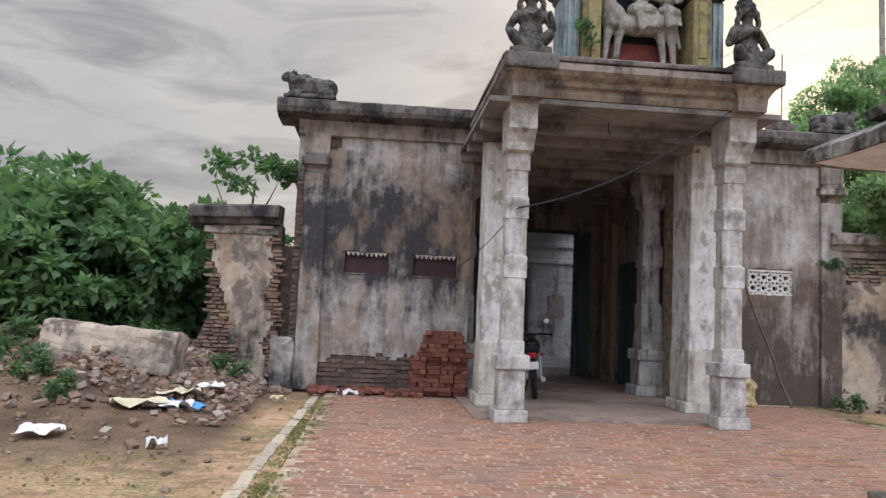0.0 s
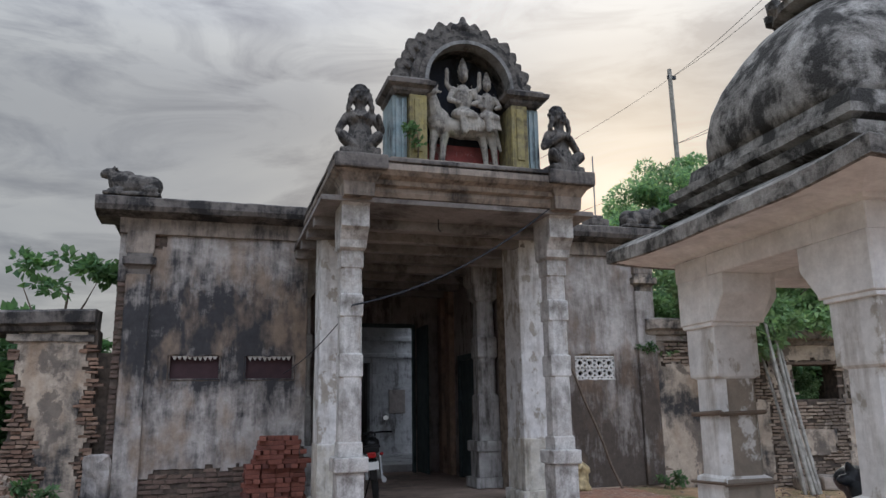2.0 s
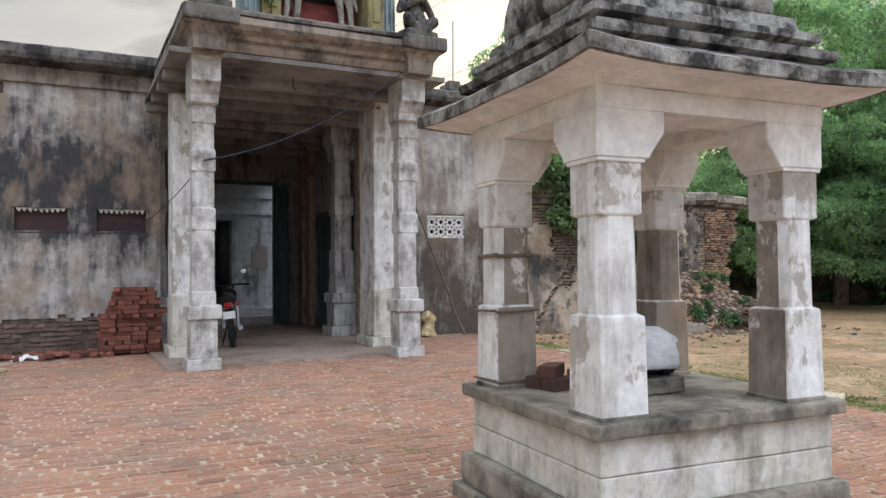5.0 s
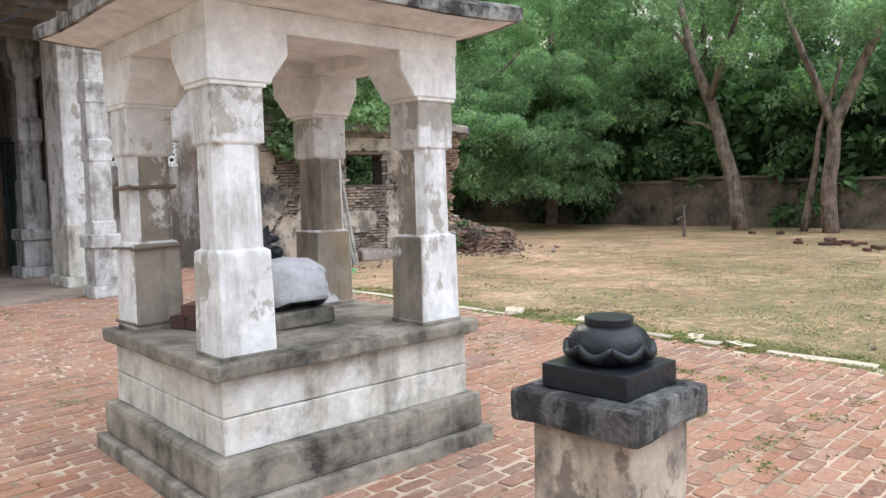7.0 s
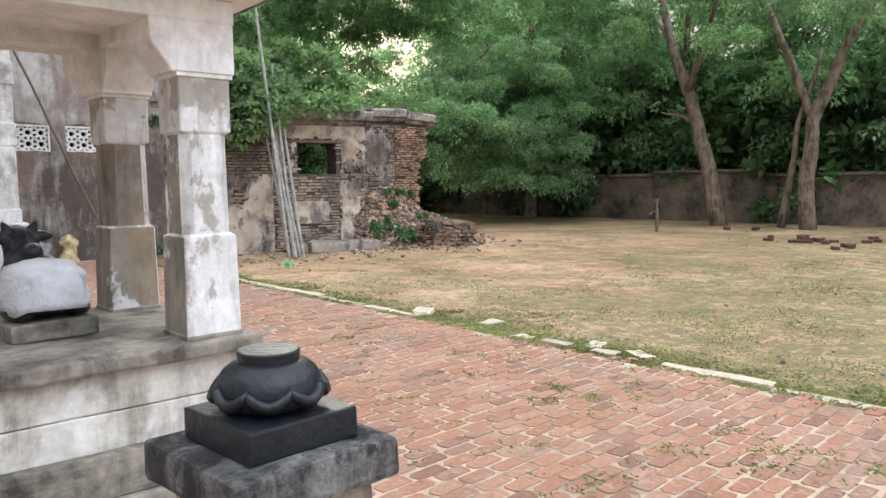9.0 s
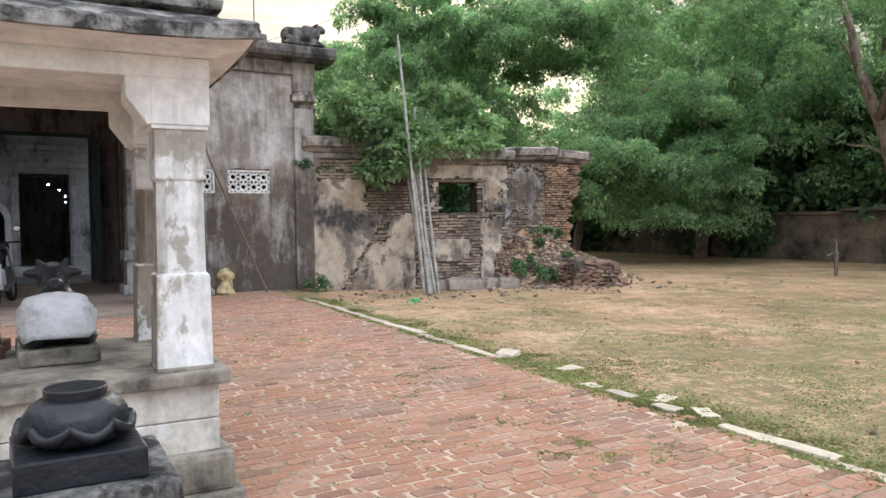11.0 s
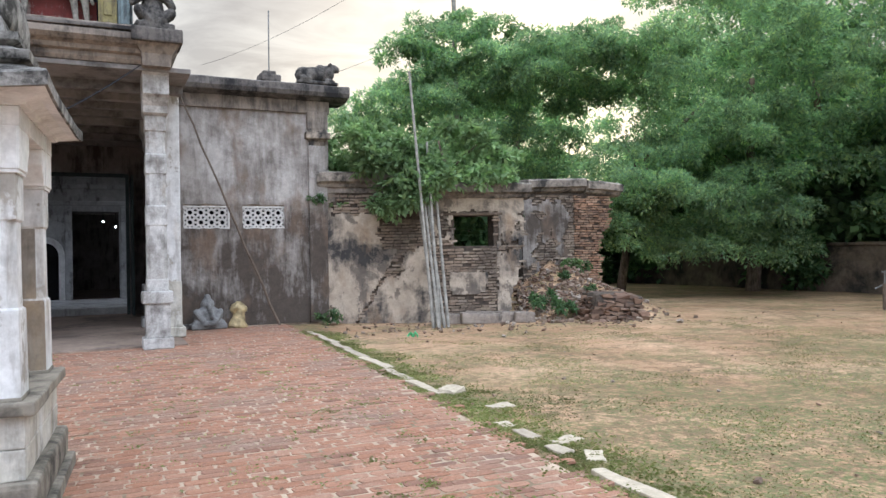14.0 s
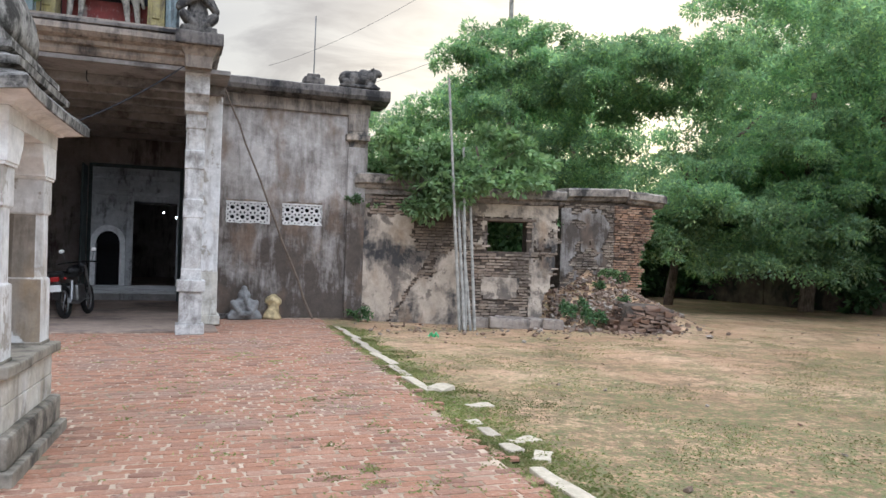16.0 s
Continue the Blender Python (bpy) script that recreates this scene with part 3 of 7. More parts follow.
def leaf_mesh(centres, count, spread, size, rng, droop=0.3, wide=0.45):
    """Folded leaves strewn in clumps round the centres: two quads each."""
    n = len(centres) * count
    c = np.repeat(np.array(centres), count, axis=0)
    sp = np.repeat(np.array(spread), count) if not isinstance(spread, (int, float)) else np.full(n, spread)
    d = rng.normal(size=(n, 3))
    d[:, 2] = np.abs(d[:, 2]) * np.where(rng.random(n) < 0.78, 1.0, -0.6)
    d /= np.linalg.norm(d, axis=1)[:, None]
    rad = sp * rng.uniform(0.3, 1.0, n) ** 0.35
    p = c + d * rad[:, None] * np.array((1, 1, 0.75))
    ax = d + rng.normal(size=(n, 3)) * 0.7
    ax[:, 2] -= droop
    ax /= np.linalg.norm(ax, axis=1)[:, None]
    up = rng.normal(size=(n, 3)) * 0.5 + np.array((0, 0, 1.0))
    side = np.cross(ax, up)
    side /= np.linalg.norm(side, axis=1)[:, None] + 1e-6
    nrm = np.cross(side, ax)
    L = (size * rng.uniform(0.6, 1.3, n))[:, None]
    W = L * wide
    v = np.stack([p, p + ax * L * 0.45 + side * W * 0.5 + nrm * W * 0.15, p + ax * L, p + ax * L * 0.45 - side * W * 0.5 + nrm * W * 0.15], axis=1).reshape(-1, 3)
    f = np.arange(n * 4).reshape(-1, 4)
    me = bpy.data.meshes.new("leaves")
    me.vertices.add(n * 4)
    me.vertices.foreach_set("co", v.ravel())
    me.loops.add(n * 4)
    me.loops.foreach_set("vertex_index", f.ravel())
    me.polygons.add(n)
    me.polygons.foreach_set("loop_start", np.arange(0, n * 4, 4))
    me.update(calc_edges=True)
    return me


def box_pieces(boxes, jit, rng):
    """Many small blocks as one list of points and faces."""
    vs, fs = [], []
    for x0, x1, y0, y1, z0, z1 in boxes:
        k = len(vs)
        for x, y, z in ((x0, y0, z0), (x1, y0, z0), (x1, y1, z0), (x0, y1, z0), (x0, y0, z1), (x1, y0, z1), (x1, y1, z1), (x0, y1, z1)):
            j = rng.normal(size=3) * jit
            vs.append((x + j[0], y + j[1], z + j[2]))
        for q in ((0, 3, 2, 1), (4, 5, 6, 7), (0, 1, 5, 4), (1, 2, 6, 5), (2, 3, 7, 6), (3, 0, 4, 7)):
            fs.append(tuple(k + i for i in q))
    return vs, fs


# ---------------------------------------------------------------- ground
rng = np.random.default_rng(7)


def soil_height(x, y):
    """Level earth, a little below the paving on the field side, heaped with rubble by the ruins."""
    z = -0.04
    if x > 8.3:
        z = -0.03 - 0.09 * min(1.0, (x - 8.3) / 4.0)
        z += 0.02 * noise.noise(Vector((x * 0.6, y * 0.6, 0)))
        d = math.hypot((x - 16.2) / 2.3, (y - 17.9) / 3.7)
        z += 1.2 * max(0.0, 1 - d) * (1 + 0.25 * noise.noise(Vector((x * 2, y * 2, 3))))
    elif x < 0.2:
        k = min(1.0, max(0.0, (0.0 - x) / 2.5)) * min(1.0, max(0.0, (y - 11.6) / 4.0))
        z += 0.85 * k * (1 + 0.35 * noise.noise(Vector((x * 1.2, y * 1.2, 1))))
        z += 0.02 * noise.noise(Vector((x * 2, y * 2, 1)))
    if 0.35 < x < 8.3 or (-0.4 < x < 10.2 and y > 16.3):
        z = -0.04
    return z


def axis(lo, hi, step, far):
    mid = list(np.arange(lo, hi + 1e-6, step))
    out = [hi + 2.0 * 1.6 ** i for i in range(14) if 2.0 * 1.6 ** i < far]
    inn = [lo - 2.0 * 1.6 ** i for i in range(14) if 2.0 * 1.6 ** i < far]
    return inn[::-1] + mid + out


gx, gy = axis(-9, 30, 0.3, 900), axis(-4, 30, 0.3, 900)
verts = [(x, y, soil_height(x, y)) for y in gy for x in gx]
W = len(gx)
faces = [(j * W + i, j * W + i + 1, (j + 1) * W + i + 1, (j + 1) * W + i) for j in range(len(gy) - 1) for i in range(W - 1)]
ground = tagged(part("ground", (verts, faces), M_SOIL, smooth=True), "dry tan earth with sparse worn grass", "ground", kind="structure")

# paving bed with bricks laid in straight rows
X0, X1, Y0, Y1 = 0.62, 8.35, -3.0, 16.75


def pave_right(y):
    return 8.16 + 0.066 * (y - 4.6)


bed_v = [(X0, Y0, 0.0), (pave_right(Y0) - 0.08, Y0, 0.0), (pave_right(Y1) - 0.08, Y1, 0.0), (X0, Y1, 0.0)]
bed = bmesh.new()
loft([[Vector((x, y, -0.06)) for x, y, z in bed_v], [Vector(v) for v in bed_v]], True, bed)
pavement = tagged(part("pavement", bed, M_MORTAR), "red brick paving with pale lime joints", "paving", kind="structure")


def brick_top(cx, cy, l, w, z, rg):
    """A worn brick seen from above: a rounded top and its sides."""
    out = []
    hx, hy = l / 2, w / 2
    c = rg.uniform(0.004, 0.024, 4)
    pts = [(hx - c[0], -hy), (hx, -hy + c[0]), (hx, hy - c[1]), (hx - c[1], hy), (-hx + c[2], hy), (-hx, hy - c[2]), (-hx, -hy + c[3]), (-hx + c[3], -hy)]
    pts = [(px + rg.normal() * 0.0035, py + rg.normal() * 0.003) for px, py in pts]
    a = rg.normal() * 0.014
    tilt = rg.normal(size=2) * 0.007
    for s, dz in ((1.0, -0.02), (1.0, -0.0025), (0.95, 0.0)):
        for px, py in pts:
            qx, qy = (px * (1 - (1 - s) * 0.5), py * s)
            out.append((cx + qx - qy * a, cy + qy + qx * a, z + dz + (qx * tilt[0] + qy * tilt[1]) * (dz > -0.01)))
    return out


RIM = [tuple(r * 8 + i for i in q) for r in (0, 1) for q in [(k, (k + 1) % 8, (k + 1) % 8 + 8, k + 8) for k in range(8)]] + [tuple(range(16, 24))]
pv, pf = [], []
near_bricks = []
row_h, brick_l = 0.102, 0.208
for r in range(int((Y1 - Y0) / row_h)):
    y = Y0 + (r + 0.5) * row_h
    shift = (0.5 if r % 2 else 0.0) * brick_l + rng.uniform(-0.05, 0.05)
    x = X0 + 0.1 - shift
    while x < pave_right(y) + 0.1:
        cx = x + rng.normal() * 0.006
        yy = y + 0.10 * math.sin(cx * 0.55 + 0.4) + rng.normal() * 0.004
        x += brick_l
        if cx < X0 + 0.11 or cx > pave_right(yy) - 0.06 + rng.normal() * 0.05:
            continue
        if 3.70 < cx < 5.17 and 5.78 < yy < 7.05 or (2.95 < cx < 6.5 and yy > 13.85) or yy > 16.7:
            continue
        gap = rng.uniform(0.011, 0.027)
        h = max(0.002, 0.0042 + rng.normal() * 0.0016)
        if 5.35 < cx < 7.35 and 3.6 < yy < 7.4 and len(near_bricks) < 300 and yy - 3.6 < 4.2:
            near_bricks.append((cx, yy, h))
            continue
        k = len(pv)
        pv += brick_top(cx, yy, brick_l - gap, row_h - gap * 0.9, h, rng)
        pf += [tuple(k + i for i in q) for q in RIM]
tagged(part("paving_bricks", (pv, pf), M_PAVER, pavement), kind="stuff")

# kerb stones of both edges, sunk and broken
kerb = thing("kerb", "broken pale kerb stones sunk along the paving", "kerb", kind="structure")
KERBS = []
y = -2.0
while y < 15.0:
    l = rng.uniform(0.75, 1.2)
    if y + l > 5.35 and y < 5.3:
        l = 5.3 - y
    if not (5.3 <= y < 7.6 or 10.2 < y < 10.9):
        KERBS.append((pave_right(y + l / 2) + 0.16 + rng.normal() * 0.015, y, l * 0.985))
    y += l
for fy, fl in ((5.72, 0.22), (6.2, 0.30), (6.62, 0.2)):
    KERBS.append((pave_right(fy) + 0.17, fy, fl))
y = 8.0
while y < 15.8:
    l = rng.uniform(0.5, 0.9)
    KERBS.append((0.36 + 0.02 * (y - 10), y, l * 0.95))
    y += l
for i, (kx, ky, l) in enumerate(KERBS):
    zz = soil_height(kx, ky)
    k = part("kerb_stone", box(kx - 0.06, kx + 0.06, ky, ky + l, -0.12, max(zz, -0.04) + 0.018, 0.012, 4, 0.017, i), M_KERB, kerb)

# ---------------------------------------------------------------- gate building
WY = 16.8
build = thing("wall_north", "mould-streaked limewashed gate building wall", "wall", kind="structure")


def wall_with_openings(x0, x1, z0, z1, y0, y1, holes, mat, parent, name):
    """A wall between x0 and x1 with rectangular openings right through it."""
    bm = bmesh.new()
    holes = sorted(holes)
    x = x0
    for hx0, hx1, hz0, hz1 in holes:
        box(x, hx0, y0, y1, z0, z1, 0.004, bm=bm)
        box(hx0, hx1, y0, y1, z0, hz0, 0.004, bm=bm)
        box(hx0, hx1, y0, y1, hz1, z1, 0.004, bm=bm)
        x = hx1
    box(x, x1, y0, y1, z0, z1, 0.004, bm=bm)
    return part(name, bm, mat, parent)


WIN_L = [(0.76, 1.575, 2.0, 2.42), (1.96, 2.78, 2.0, 2.42)]
WIN_R = [(6.93, 7.83, 1.965, 2.43), (8.06, 8.96, 1.965, 2.43)]


def skin(x0, x1, z0, z1, y, keep, mat, parent, name, step=0.06, thick=0.022, seed=0.0):
    """A coat of plaster in front of a wall, with a ragged edge where it has fallen."""
    nx, nz = int(round((x1 - x0) / step)), int(round((z1 - z0) / step))
    bm = bmesh.new()
    vs = {}

    def v(i, j):
        if (i, j) not in vs:
            x, z = x0 + (x1 - x0) * i / nx, z0 + (z1 - z0) * j / nz
            edge = i in (0, nx) or j in (0, nz)
            n = Vector((0, 0, 0)) if edge else noise.noise_vector(Vector((x * 9 + seed, 0, z * 9))) * step * 0.45
            n2 = noise.noise(Vector((x * 1.7 + seed, 4, z * 1.7))) * 0.008
            vs[i, j] = bm.verts.new((x + n.x, y - thick - n2, z + n.z))
        return vs[i, j]
    for i in range(nx):
        for j in range(nz):
            if keep(x0 + (x1 - x0) * (i + 0.5) / nx, z0 + (z1 - z0) * (j + 0.5) / nz):
                bm.faces.new((v(i, j), v(i + 1, j), v(i + 1, j + 1), v(i, j + 1)))
    rim = [e for e in bm.edges if e.is_boundary]
    ext = bmesh.ops.extrude_edge_only(bm, edges=rim)
    for g in ext["geom"]:
        if isinstance(g, bmesh.types.BMVert):
            g.co.y += thick * 0.95
    bmesh.ops.recalc_face_normals(bm, faces=bm.faces)
    return part(name, bm, mat, parent, smooth=False)


def in_hole(x, z, holes):
    return any(a - 0.001 < x < b + 0.001 and c - 0.001 < z < d + 0.001 for a, b, c, d in holes)


def brick_face(x0, x1, z0, z1, y, keep, mat, parent, name, seed, course=0.078, length=0.22, out=0.014):
    """Courses of old thin bricks, uneven, on the face of a wall."""
    rg = np.random.default_rng(seed)
    bx = []
    for c in range(int((z1 - z0) / course)):
        z = z0 + c * course
        x = x0 - rg.uniform(0, length)
        while x < x1:
            l = length * rg.uniform(0.75, 1.15)
            a, b = max(x, x0), min(x + l - 0.014, x1)
            x += l
            if b - a > 0.04 and keep((a + b) / 2, z + course / 2) and rg.random() < 0.95:
                o = out + rg.uniform(-0.012, 0.02)
                k = rg.uniform(-0.006, 0.006)
                bx.append((a, b, y - o, y + 0.05, z + k, z + k + course - rg.uniform(0.016, 0.028)))
    return tagged(part(name, box_pieces(bx, 0.006, rg), mat, parent), kind="stuff")


wall_with_openings(-0.1, 2.98, -0.05, 4.5, WY, WY + 0.45, WIN_L, M_JOINT, build, "wall_core")
wall_with_openings(6.7, 9.9, -0.05, 4.5, WY, WY + 0.45, WIN_R, M_RUINCORE, build, "wall_core")


def fallen_left(x, z):
    n = noise.noise(Vector((x * 1.6, 2.0, z * 1.6))) * 0.22 + noise.noise(Vector((x * 5, 7.0, z * 5))) * 0.1
    low = z + n < 0.60 - 0.12 * max(0, 1.2 - x) and 0.28 < x
    if x > 2.1:
        low = z + n < 0.72
    edge = x + n * 0.5 < 0.04 and 0.7 < z < 3.6
    chip = (x - 0.42) ** 2 / 0.05 + (z - 4.28) ** 2 / 0.02 + n * 2 < 1
    return low or edge or chip


skin(-0.1, 2.98, 0.0, 4.5, WY, lambda x, z: not in_hole(x, z, WIN_L) and not fallen_left(x, z), M_WALL, build, "plaster", seed=1)
skin(6.7, 9.9, 0.0, 4.5, WY, lambda x, z: not in_hole(x, z, WIN_R) and not (x > 9.75 and z < 2.5 + 0.8 * noise.noise(Vector((3, 0, z * 2)))), M_WALL_R, build, "plaster", seed=5)
brick_face(-0.1, 2.98, 0.0, 4.48, WY, fallen_left, M_DARKBRICK, build, "old_bricks", 3)
# pilasters with a small capital
for x0, x1, mat in ((0.03, 0.42, M_WALL), (9.45, 9.85, M_WALL_R)):
    part("pilaster", box(x0, x1, WY - 0.10, WY - 0.015, 0.0, 3.72, 0.02, 5, 0.008, x0), mat, build)
    cap = bmesh.new()
    loft([sq((x0 + x1) / 2, WY - 0.05, (x1 - x0) / 2 + o, 0.075 + o, z) for o, z in ((-0.03, 3.72), (-0.03, 3.80), (0.0, 3.84), (0.06, 3.87), (0.06, 3.99), (0.0, 4.0), (0.0, 4.06))], True, cap)
    part("pilaster_capital", cap, M_CORNICE if x0 < 1 else M_RUIN_PLASTER, build)
    part("pilaster_neck", box(x0 - 0.02, x1 + 0.02, WY - 0.12, WY - 0.015, 4.06, 4.44, 0.02, 3, 0.006), M_FRIEZE, build)
# frieze and cornice
for x0, x1 in ((-0.12, 2.95), (6.6, 9.92)):
    part("frieze", box(x0, x1, WY - 0.09, WY + 0.45, 4.40, 4.70, 0.02, 4, 0.006, x0), M_FRIEZE, build)
    c = bmesh.new()
    a0, a1 = (x0 - 0.36, x1) if x0 < 1 else (x0, x1 + 0.36)
    prof = [(WY - 0.10, 4.66), (WY - 0.36, 4.72), (WY - 0.40, 4.80), (WY - 0.40, 4.93), (WY - 0.34, 4.96), (WY + 0.5, 4.97), (WY + 0.5, 4.66)]
    n = 28
    rings = []
    for i in range(n + 1):
        x = a0 + (a1 - a0) * i / n
        rings.append([Vector((x, yy + 0.012 * noise.noise(Vector((x * 3, yy * 5, zz * 5))), zz + 0.014 * noise.noise(Vector((x * 4, zz * 9, 2))))) for yy, zz in prof])
    loft(rings, True, c)
    bmesh.ops.recalc_face_normals(c, faces=c.faces)
    part("cornice", c, M_CORNICE, build)
part("side_wall", box(-0.08, 0.3, WY + 0.46, 19.7, -0.05, 4.65, 0.01), M_RUINCORE, build)
part("side_wall", box(9.5, 9.88, WY + 0.46, 19.7, -0.05, 4.65, 0.01), M_RUINCORE, build)
part("back_wall", box(0.31, 2.4, 19.4, 19.7, -0.05, 4.65, 0.01), M_RUINCORE, build)
part("back_wall", box(7.1, 9.49, 19.4, 19.7, -0.05, 4.65, 0.01), M_RUINCORE, build)
roof = tagged(part("roof", box(-0.3, 10.1, WY + 0.51, 19.8, 4.70, 4.92, 0.02), M_CORNICE), "flat weathered lime terrace roof", "roof", kind="structure")


# ---------------------------------------------------------------- windows
def jali(x0, x1, z0, z1, y):
    """A pierced cement grille: rings and spokes in a frame."""
    ob = thing("window_jali", "pierced whitewashed cement jali grille in the wall", "window grille", "wall grilles")
    fr = bmesh.new()
    t = 0.035
    for a, b, c, d in ((x0, x1, z0, z0 + t), (x0, x1, z1 - t, z1), (x0, x0 + t, z0 + t, z1 - t), (x1 - t, x1, z0 + t, z1 - t)):
        box(a, b, y - 0.005, y + 0.10, c, d, 0.006, bm=fr)
    part("frame", fr, M_JALI, ob)
    nx, nz = 4, 2
    cw, ch = (x1 - x0 - 2 * t) / nx, (z1 - z0 - 2 * t) / nz
    proto = None
    for i in range(nx):
        for j in range(nz):
            cx, cz = x0 + t + cw * (i + 0.5), z0 + t + ch * (j + 0.5)
            if proto is None:
                bm = bmesh.new()
                n = 8
                hw, hh = cw / 2, ch / 2
                for k in range(n):
                    a0, a1 = 2 * math.pi * (k + 0.5) / n, 2 * math.pi * (k + 1.5) / n
                    q = []
                    for yy in (0.0, 0.07):
                        for r in (0.40, 0.70):
                            for a in (a0, a1):
                                q.append(bm.verts.new((math.cos(a) * hw * r * 1.15, yy, math.sin(a) * hh * r * 1.15)))
                    for f in ((0, 1, 3, 2), (4, 6, 7, 5), (0, 4, 5, 1), (2, 3, 7, 6)):
                        bm.faces.new([q[s] for s in f])
                for k in range(8):
                    a = 2 * math.pi * k / 8
                    dx, dz = math.cos(a), math.sin(a)
                    s = min(hw / abs(dx) if abs(dx) > 1e-6 else 9, hh / abs(dz) if abs(dz) > 1e-6 else 9)
                    if k % 2 == 0:
                        s = min(hw if dz == 0 else 9, s)
                    p0 = Vector((dx * hw * 0.66, 0.035, dz * hh * 0.66))
                    p1 = Vector((dx * s, 0.035, dz * s)) * 1.0
                    w = 0.021
                    sd = Vector((-dz, 0, dx)) * w
                    q = [bm.verts.new(p + o + Vector((0, yy, 0))) for p in (p0, p1) for o in (sd, -sd) for yy in (-0.033, 0.033)]
                    for f in ((0, 2, 6, 4), (1, 5, 7, 3), (0, 4, 5, 1), (2, 3, 7, 6)):
                        bm.faces.new([q[s2] for s2 in f])
                bmesh.ops.recalc_face_normals(bm, faces=bm.faces)
                proto = part("lattice", bm, M_JALI, ob)
                proto.location = (cx, y + 0.01, cz)
            else:
                o = new("lattice", proto.data)
                o.parent = ob
                o.location = (cx, y + 0.01, cz)
    # black sheet behind the grille, the unlit room's shade as colour
    part("painted_room_shade", box(x0, x1, y + 0.30, y + 0.34, z0, z1, 0.002), M_PAINTSHADE, ob)
    return ob


for h in WIN_R:
    jali(*h, WY - 0.01)


def shuttered(x0, x1, z0, z1, y):
    ob = thing("window_shutter", "maroon board behind broken remains of a cement grille", "window", "shuttered windows")
    part("shutter", box(x0 + 0.02, x1 - 0.02, y + 0.10, y + 0.13, z0 + 0.02, z1 - 0.02, 0.004), M_WOODRED, ob)
    fr = bmesh.new()
    t = 0.025
    for a, b, c, d in ((x0, x1, z0, z0 + t), (x0, x1, z1 - t, z1), (x0, x0 + t, z0 + t, z1 - t), (x1 - t, x1, z0 + t, z1 - t)):
        box(a, b, y, y + 0.14, c, d, 0.005, bm=fr)
    part("frame", fr, M_WALL, ob)
    n = 9
    for i in range(n):
        cx = x0 + 0.05 + (x1 - x0 - 0.1) * (i + 0.5) / n
        bm = bmesh.new()
        w = 0.042
        loft([[Vector((cx - w, yy, z1 - t)), Vector((cx + w, yy, z1 - t)), Vector((cx + w * 0.25, yy, z1 - t - rng.uniform(0.05, 0.085))), Vector((cx - w * 0.4, yy, z1 - t - 0.05))] for yy in (y + 0.02, y + 0.07)], True, bm)
        bmesh.ops.recalc_face_normals(bm, faces=bm.faces)
        part("grille_stub", bm, M_JALI, ob)


for h in WIN_L:
    shuttered(*h, WY - 0.01)

# ---------------------------------------------------------------- portico
tagged(part("floor", box(2.75, 6.7, 13.86, 21.6, -0.06, 0.03, 0.01, 6, 0.004), M_CEMENT), "worn reddish cement portico floor", "floor", kind="structure")


def porch_column(cx, cy):
    ob = thing("stone_column", "whitewashed granite column with square and chamfered bands", "column", "portico columns", at=(cx, cy, 0))
    part("base", box(-0.225, 0.225, -0.225, 0.225, 0.0, 0.17, 0.02, 2, 0.010, cx), M_GRANITE, ob, "bare grey granite base")
    part("pedestal", box(-0.178, 0.178, -0.178, 0.178, 0.17, 0.70, 0.015, 3, 0.006, cx), M_GRANITE, ob)
    part("pedestal_cap", box(-0.222, 0.222, -0.222, 0.222, 0.70, 0.89, 0.02, 2, 0.010, cx + 3), M_GRANITE, ob)
    rings = []
    for z, h, c in ((0.89, 0.158, 0.0), (1.06, 0.158, 0.0), (1.08, 0.150, 0.05), (1.90, 0.148, 0.05), (1.92, 0.156, 0.0), (2.20, 0.156, 0.0), (2.22, 0.147, 0.05), (2.70, 0.146, 0.05), (2.72, 0.155, 0.0),
                    (3.0, 0.155, 0.0), (3.02, 0.144, 0.045), (3.36, 0.143, 0.045), (3.38, 0.155, 0.0), (3.60, 0.155, 0.0)):
        rings.append(sq(0, 0, h, h, z, c))
    part("shaft", loft(rings), M_GRANITE, ob)
    br = bmesh.new()
    loft([sq(0, y, hx, hy, z) for y, hx, hy, z in ((0.0, 0.16, 0.16, 3.60), (-0.02, 0.185, 0.20, 3.64), (-0.03, 0.185, 0.215, 3.74), (-0.07, 0.19, 0.26, 3.86), (-0.09, 0.19, 0.29, 3.90), (-0.09, 0.19, 0.29, 4.18), (-0.12, 0.20, 0.33, 4.26))], True, br)
    part("bracket", br, M_GRANITE, ob)
    return ob


porch_column(3.2, 13.75)
porch_column(6.24, 13.75)


def pier(x0, x1, y0, y1):
    ob = thing("square_pier", "white limewashed square pier with peeling foot", "pier", "portico piers")
    part("shaft", box(x0, x1, y0, y1, 0.2, 4.32, 0.03, 5, 0.008, x0), M_PAVWHITE, ob)
    part("base", box(x0 - 0.06, x1 + 0.06, y0 - 0.06, y1 + 0.04, 0.03, 0.2, 0.02, 2, 0.01, x0), M_PAVBASE, ob)
    part("worn_foot", box(x0 - 0.008, x1 + 0.008, y0 - 0.008, y1 + 0.008, 0.2, 1.0, 0.02, 5, 0.006, x0 + 2), M_PAVBASE, ob, "bare grey cement where the limewash peeled")


pier(6.22, 6.72, 15.0, 15.7)
pier(2.98, 3.4, 15.1, 15.7)


